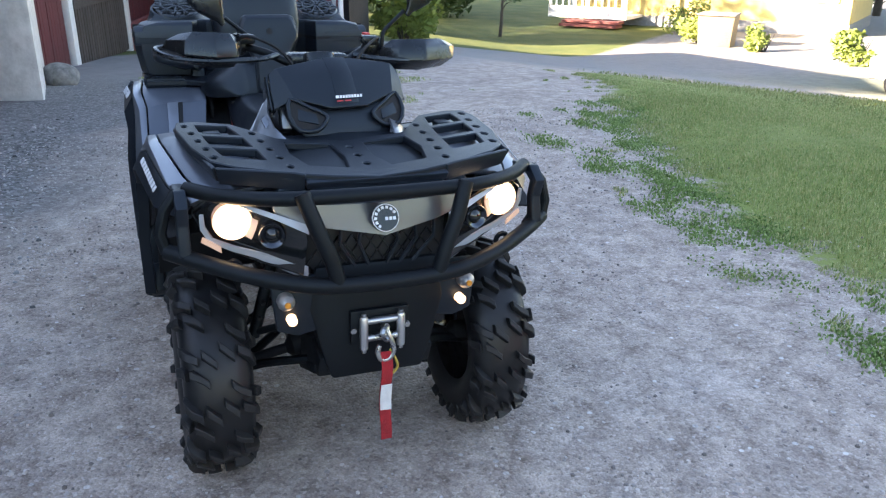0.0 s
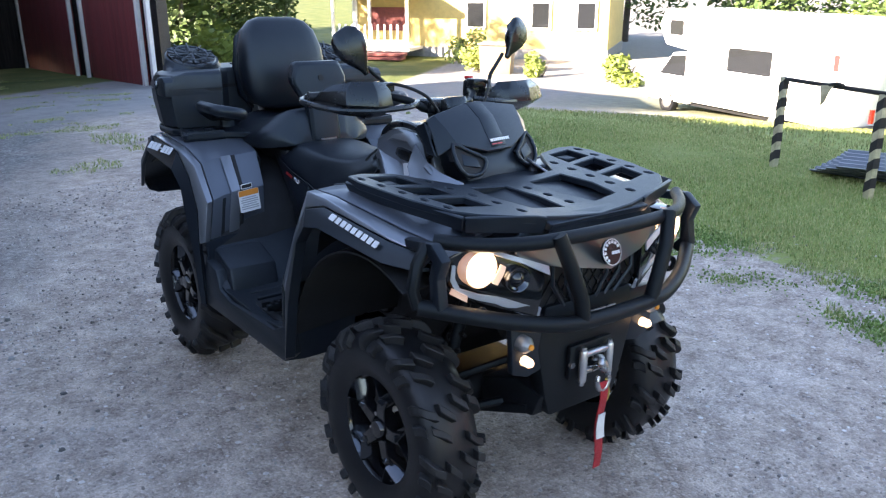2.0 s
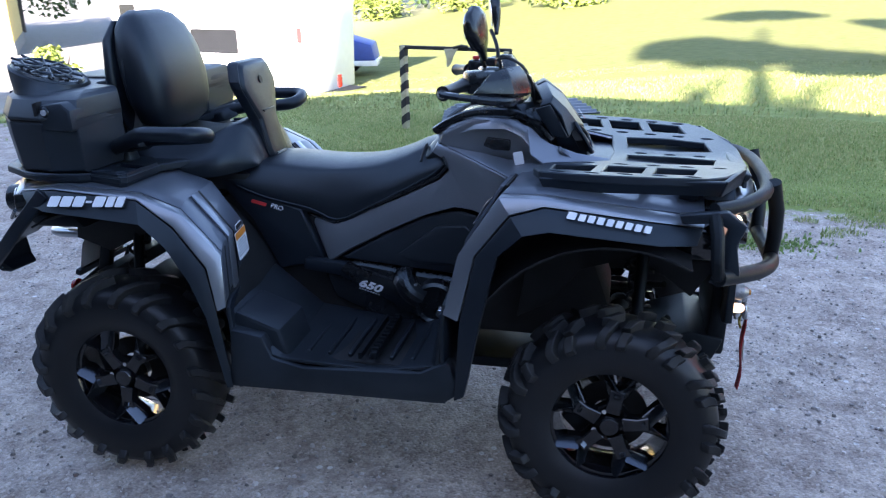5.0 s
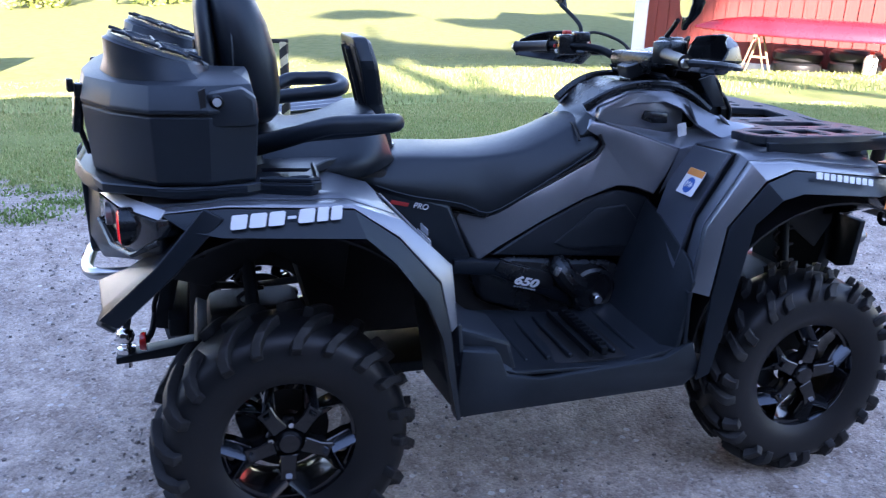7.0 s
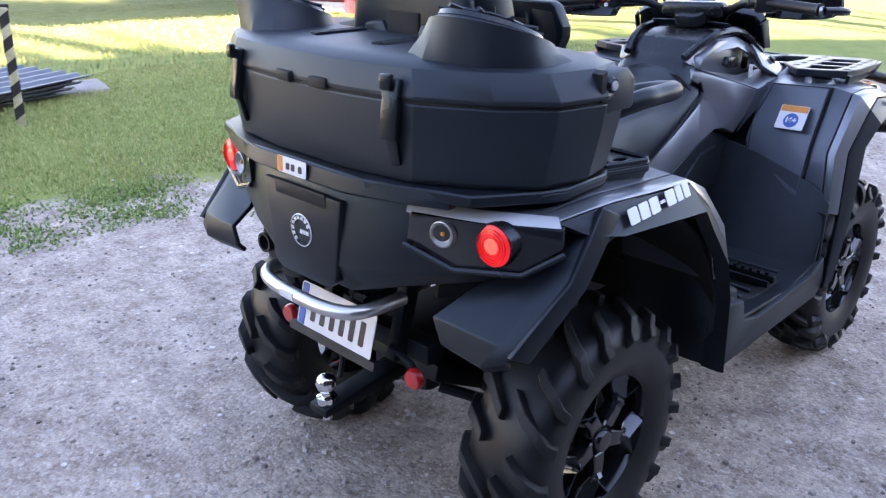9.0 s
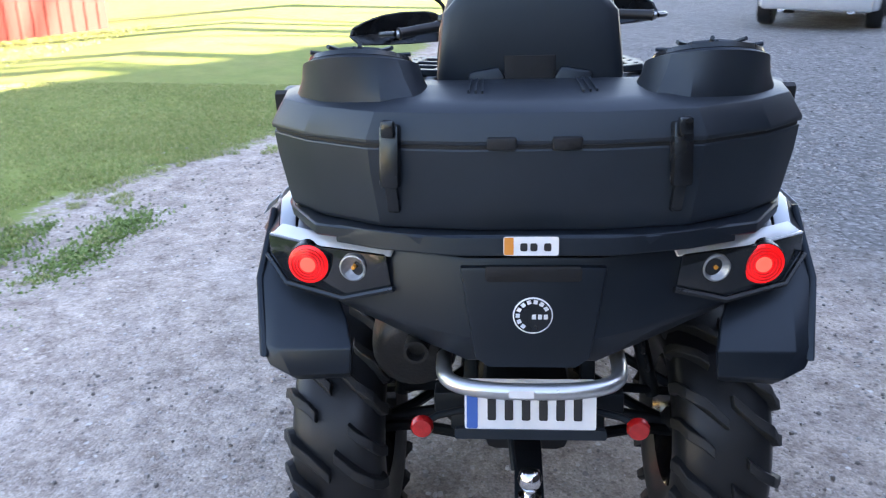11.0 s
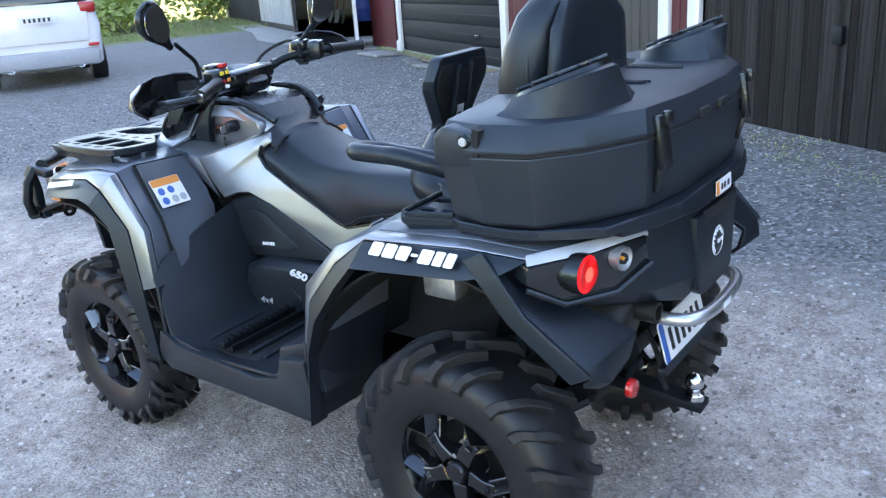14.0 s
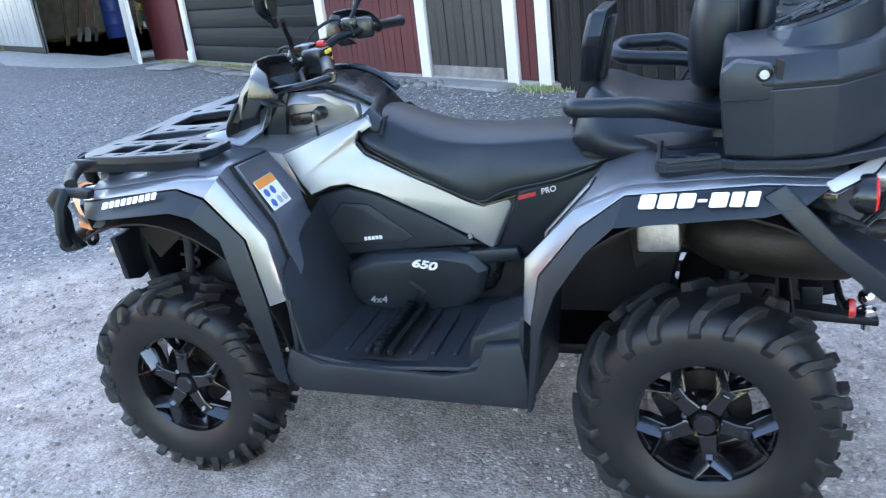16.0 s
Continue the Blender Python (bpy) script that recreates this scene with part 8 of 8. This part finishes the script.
for s in SIDES:
    part("rack_leg", box((0.58, 0.36 * s, 0.965), (0.05, 0.05, 0.05)), rack_plastic, fr, "", 0.006)
    part("rack_leg", box((0.90, 0.33 * s, 0.945), (0.05, 0.05, 0.05)), rack_plastic, fr, "", 0.006)
    part("rack_skirt", sheet([mir([(0.520, 0.464, 0.992), (0.75, 0.438, 0.988), (0.985, 0.408, 0.984)], s), mir([(0.535, 0.452, 0.955), (0.75, 0.424, 0.950), (0.97, 0.395, 0.945)], s)], 0.012), rack_plastic, fr, "", 0.004)
part("rack_front", loft([[(x, y, z) for x, z in ((1.02, 0.940), (1.064, 0.935), (1.078, 0.956), (1.03, 0.968))] for y in (-0.19, -0.10, 0.10, 0.19)]), rack_plastic, fr, "", 0.006)
part("rack_front_lip", prism([(-0.16, 0.958), (0.16, 0.958), (0.19, 0.918), (-0.19, 0.918)], 1.052, 1.066, "x"), rack_plastic, fr, "", 0.005)
for s in SIDES:
    part("rack_front_side", sheet([mir([(1.062, 0.190, 0.972), (1.052, 0.215, 0.976), (0.990, 0.400, 0.984)], s), mir([(1.050, 0.190, 0.925), (1.040, 0.215, 0.928), (0.975, 0.390, 0.940)], s)], 0.012), rack_plastic, fr, "", 0.004)

# -- instrument pod --
def pod(z, xf, hw, xb, hf):
    return [(xf, -hf, z), (xf, hf, z), (xf - 0.05, hw, z), (xb, hw * 0.96, z), (xb, -hw * 0.96, z), (xf - 0.05, -hw, z)]


core = [pod(0.965, 0.715, 0.13, 0.60, 0.08), pod(1.03, 0.680, 0.150, 0.58, 0.09), pod(1.075, 0.650, 0.150, 0.57, 0.09), pod(1.115, 0.620, 0.140, 0.56, 0.08), pod(1.150, 0.585, 0.120, 0.53, 0.06)]
pd = part("front_pod", place(loft(core), Matrix.Translation((-0.05, 0, -0.010))), plastic_black, atv, "angular black front pod turned with the bars", 0.006, 2)
# the pod turns with the handlebar
pd.matrix_local = Matrix.Translation((0.30, 0, 0)) @ pose(0, 0, 0, 0, 0, 9.5) @ Matrix.Diagonal((1, 1.06, 1, 1)) @ Matrix.Translation((-0.39, 0, -0.016))
brow = [[(0.548, 0.192, 1.146), (0.556, 0.172, 1.162), (0.545, 0.050, 1.180)], [(0.578, 0.200, 1.158), (0.586, 0.180, 1.176), (0.577, 0.053, 1.196)],
        [(0.610, 0.208, 1.122), (0.628, 0.166, 1.136), (0.630, 0.064, 1.158)], [(0.634, 0.206, 1.060), (0.660, 0.154, 1.094), (0.694, 0.056, 1.066)]]
part("pod_brow", sheet([mir(r, 1) + mir(r[::-1], -1) for r in brow], 0.012), plastic_black, pd, "faceted black brow", 0.003, 2, 18)
part("pod_ridge", sheet([[(x, y, z) for y in (0.034, -0.034)] for x, z in ((0.550, 1.186), (0.575, 1.200), (0.630, 1.161), (0.690, 1.076))], 0.010), plastic_black, pd, "", 0.004)
part("pod_chin", loft([[(0.600, -h, z), (x - 0.012, -h, z), (x, -h * 0.62, z), (x, h * 0.62, z), (x - 0.012, h, z), (0.600, h, z)] for x, h, z in ((0.716, 0.130, 0.960), (0.712, 0.142, 0.990), (0.694, 0.160, 1.024), (0.668, 0.172, 1.064), (0.640, 0.165, 1.090))]), plastic_black, pd, "", 0.005, 2, 20)
for s in SIDES:
    rim = [(0.654, 0.166, 1.094), (0.678, 0.118, 1.070), (0.697, 0.074, 1.047), (0.707, 0.080, 1.026), (0.713, 0.108, 1.006), (0.704, 0.156, 1.008), (0.684, 0.178, 1.046)]
    part("pod_intake", loft([mir([(x - 0.003, y, z) for x, y, z in rim], s), mir([(x - 0.03, y, z) for x, y, z in rim], s)]), plastic_inner, pd, "dark angular intake")
    part("intake_rim", tube(smooth_path(mir(rim, s), 2, True), 0.0065, 8, True), plastic_black, pd, "raised intake rim", 0, 2, 60)
    part("intake_wedge", loft([mir([(0.690, 0.100, 1.050), (0.708, 0.100, 1.024), (0.700, 0.100, 1.018)], s), mir([(0.672, 0.150, 1.068), (0.692, 0.156, 1.036), (0.680, 0.156, 1.030)], s)]), plastic_black, pd, "", 0.002)
    part("pod_strip", sheet([mir([(0.545, 0.196, 1.020), (0.552, 0.211, 1.010)], s), mir([(0.618, 0.172, 0.958), (0.626, 0.189, 0.950)], s)], 0.008), silver, atv, "silver strip beside the pod", 0.002)
    part("pod_side", sheet([mir([(0.578, 0.201, 1.154), (0.535, 0.192, 1.140)], s), mir([(0.632, 0.206, 1.060), (0.590, 0.198, 1.062)], s)], 0.008), plastic_black, pd, "", 0.003)
mark_row([0.010] + [0.0066] * 8, 0.0024, 0.0092, basis((0.6905, 0, 1.093), (0, 1, 0), (-0.56, 0, 0.82)), white_print, pd, "word_mark", 0.15)
mark_row([0.020, 0.020], 0.004, 0.004, basis((0.6965, -0.018, 1.084), (0, 1, 0), (-0.56, 0, 0.82)), red_print, pd, "model_mark", 0.1)

# -- console behind the bars --
def con(x, zt, hw, zb):
    return [(x, -hw, zb), (x, -hw, zt - 0.03), (x, -hw * 0.7, zt), (x, hw * 0.7, zt), (x, hw, zt - 0.03), (x, hw, zb)]


part("tank_console", loft([con(0.140, 0.985, 0.135, 0.955), con(0.165, 1.010, 0.132, 0.96), con(0.195, 1.045, 0.130, 0.97), con(0.235, 1.085, 0.130, 0.97), con(0.30, 1.105, 0.130, 0.98), con(0.40, 1.110, 0.135, 0.98), con(0.50, 1.11, 0.15, 0.98)]), plastic_smooth, atv, "black tank console", 0.010, 2)
part("console_seam", tube([(0.135, -0.150, 0.955), (0.136, -0.132, 0.972), (0.138, -0.10, 0.992), (0.138, 0.10, 0.992), (0.136, 0.132, 0.972), (0.135, 0.150, 0.955)], 0.004, 6), plastic_inner, atv)
for s in SIDES:
    part("console_edge", tube(smooth_path(mir([(0.168, 0.098, 1.040), (0.225, 0.116, 1.076), (0.30, 0.128, 1.102), (0.41, 0.138, 1.104), (0.48, 0.150, 1.078), (0.53, 0.172, 1.034)], s), 4), 0.012, 8), plastic_smooth, atv)
part("gauge", place(prism(rounded(0.13, 0.10, 0.03, 5), 0, 0.04, "z"), pose(0.40, 0, 1.135, 0, -25, 0)), plastic_smooth, atv, "dark instrument screen", 0.006)
part("gauge_screen", place(prism(rounded(0.095, 0.07, 0.02, 4), 0.0402, 0.0415, "z"), pose(0.40, 0, 1.135, 0, -25, 0)), screen_dark, atv)
lock = part("key_switch", lathe([(0, 0.0), (0.018, 0.0), (0.020, 0.01), (0.016, 0.04), (0.010, 0.042), (0, 0.042)], 20, "y", (0.305, 0.145, 1.030)), plastic_smooth, atv, "key switch with hanging key")
part("key", box((0.305, 0.195, 1.026), (0.005, 0.022, 0.022)), steel, lock, "", 0.002)
part("key_ring", tube([(0.303, 0.198, 1.005), (0.301, 0.200, 0.975)], 0.004, 6), steel_black, lock)
part("fuel_cap", lathe([(0, 0.0), (0.020, 0.0), (0.022, 0.006), (0.020, 0.02), (0, 0.022)], 20, "y", (0.438, 0.125, 1.054)), plastic_smooth, atv)
part("warning_tag", place(prism(rounded(0.028, 0.038, 0.004, 2), 0, 0.001, "z"), basis((0.435, -0.190, 0.983), (1, 0, 0.2), (-0.2, 0, 1))), white_print, atv)

# -- handlebar, turned a little to the left --
steer = new("handlebar")
steer.parent = atv
steer.location = (0.38, -0.041, 0)
steer.rotation_euler = (-0.035, 0, radians(9))
STEER_INV = Matrix.LocRotScale(steer.location, steer.rotation_euler, None).inverted()
steer["label"] = "black handlebar with hand guards and two mirrors"
part("bar", tube(smooth_path([(-0.17, -0.40, 1.185), (-0.10, -0.24, 1.195), (-0.02, -0.16, 1.185), (0.02, -0.07, 1.150), (0.02, 0.07, 1.150), (-0.02, 0.16, 1.185), (-0.10, 0.24, 1.195), (-0.17, 0.40, 1.185)], 5), 0.0125, 12), steel_black, steer, "", 0, 2, 60)
part("stem", tube([(0.02, 0, 1.06), (0.02, 0, 1.16)], 0.03, 12), plastic_inner, steer)
part("bar_pad", box((0.01, 0, 1.165), (0.07, 0.20, 0.045)), plastic_smooth, steer, "", 0.014, 3)
for s in SIDES:
    part("grip", tube(mir([(-0.125, 0.285, 1.193), (-0.128, 0.292, 1.193), (-0.168, 0.402, 1.185), (-0.172, 0.412, 1.184)], s), [0.020, 0.0165, 0.0165, 0.020], 14), rubber, steer, "ribbed black rubber grip", 0, 2, 60)
    part("grip_end", lathe([(0, 0.0), (0.012, 0.0), (0.013, -0.008), (0, -0.008)], 14, "y", (-0.175, 0.42, 1.183)), steel, steer).scale = (1, s, 1)
    sw = part("switch_box", box((-0.09, 0.245 * s, 1.198), (0.062, 0.062, 0.062), (0, 0, -18 * s)), plastic_smooth, steer, "black switch box with coloured buttons", 0.010, 2)
    part("brake_lever", tube(smooth_path(mir([(-0.06, 0.25, 1.182), (-0.06, 0.30, 1.180), (-0.09, 0.38, 1.172), (-0.11, 0.42, 1.172)], s), 3), 0.007, 8), steel_black, steer)
    part("brake_hose", tube(smooth_path(mir([(-0.05, 0.24, 1.21), (0.0, 0.22, 1.235), (0.06, 0.14, 1.20), (0.08, 0.08, 1.12)], s), 5), 0.005, 6), plastic_inner, steer)
    part("reservoir", box((-0.055, 0.215 * s, 1.222), (0.05, 0.055, 0.03), (0, 0, -14 * s)), plastic_smooth, steer, "", 0.006)
    # hand guard
    gd = [[(-0.06, 0.235, 1.150), (0.00, 0.27, 1.142), (0.01, 0.34, 1.140), (-0.03, 0.43, 1.148), (-0.10, 0.475, 1.160)],
          [(-0.02, 0.235, 1.180), (0.045, 0.27, 1.178), (0.058, 0.35, 1.178), (0.01, 0.45, 1.182), (-0.09, 0.50, 1.188)],
          [(-0.01, 0.240, 1.215), (0.035, 0.275, 1.218), (0.045, 0.35, 1.222), (0.0, 0.44, 1.222), (-0.07, 0.49, 1.215)],
          [(-0.015, 0.27, 1.240), (0.02, 0.29, 1.245), (0.025, 0.35, 1.248), (-0.01, 0.41, 1.246), (-0.05, 0.45, 1.235)]]
    if s < 0:
        gd = [[(x, 0.235 + (y - 0.235) * 0.84, z) for x, y, z in r] for r in gd]
    if s > 0:
        gd = [[(x, 0.235 + (y - 0.235) * 1.28, z - 0.012) for x, y, z in r] for r in gd]
    part("hand_guard", sheet([mir(r, s) for r in gd], 0.006), plastic_smooth, steer, "angular black hand guard", 0.002)
    part("guard_bar", tube(smooth_path(mir([(0.01, 0.13, 1.18), (0.05, 0.20, 1.172), (0.035, 0.34, 1.165), (-0.02, 0.44, 1.168), (-0.12, 0.47, 1.180), (-0.175, 0.425, 1.184)], s), 4), 0.009, 8), plastic_smooth, steer)
    # mirror
    stalk = part("mirror_stalk", tube(smooth_path([STEER_INV @ Vector(p) for p in (((0.305, 0.245, 1.19), (0.305, 0.250, 1.240), (0.290, 0.290, 1.275), (0.268, 0.334, 1.306)) if s > 0 else ((0.335, -0.20, 1.19), (0.34, -0.203, 1.232), (0.338, -0.235, 1.260), (0.335, -0.272, 1.290)))], 4), 0.0065, 8), steel_black, steer)
    mm = Matrix.Translation(STEER_INV @ Vector((0.26, 0.388, 1.368) if s > 0 else (0.325, -0.322, 1.346))) @ pose(0, 0, 0, -34 * s, -6, 5 if s > 0 else -22)
    head = slab([(0.006, -0.092, 0.008, 0.007, 0), (0.008, -0.072, 0.013, 0.009, 0), (0.012, -0.052, 0.026, 0.012, 0), (0.014, -0.02, 0.045, 0.016, 0), (0.016, 0.015, 0.053, 0.018, 0), (0.014, 0.044, 0.044, 0.014, 0), (0.012, 0.060, 0.024, 0.008, 0)])
    hd = part("mirror_head", place(head, mm), plastic_smooth, steer, "teardrop black mirror", 0, 2, 60)
    glass_rim = [(0.046 * math.sin(a) * (1 if math.cos(a) > 0 else 0.86), (0.052 if math.cos(a) > 0 else 0.058) * math.cos(a)) for a in [2 * math.pi * k / 28 for k in range(28)]]
    part("mirror_glass", place(prism(glass_rim, -0.0045, -0.002, "x"), mm), mirror_glass, hd)
for k, (dy, dz, mt) in enumerate(((0.012, 0.018, yellow_plastic), (-0.010, 0.018, yellow_plastic), (0.012, -0.006, red_plastic), (-0.010, -0.004, orange_print), (0.0, -0.022, white_print))):
    part("switch_button", place(box((0, 0, 0), (0.006, 0.014, 0.011)), Matrix.Translation((-0.1235, 0.245 + dy, 1.200 + dz)) @ pose(0, 0, 0, 0, 0, -18)), mt, steer, "", 0.002)
part("throttle_box", box((-0.075, -0.245, 1.20), (0.075, 0.06, 0.06), (0, 0, 18)), plastic_smooth, steer, "", 0.012, 2)
part("stop_switch", box((-0.10, 0.225, 1.236), (0.022, 0.022, 0.012)), red_plastic, steer, "", 0.003)
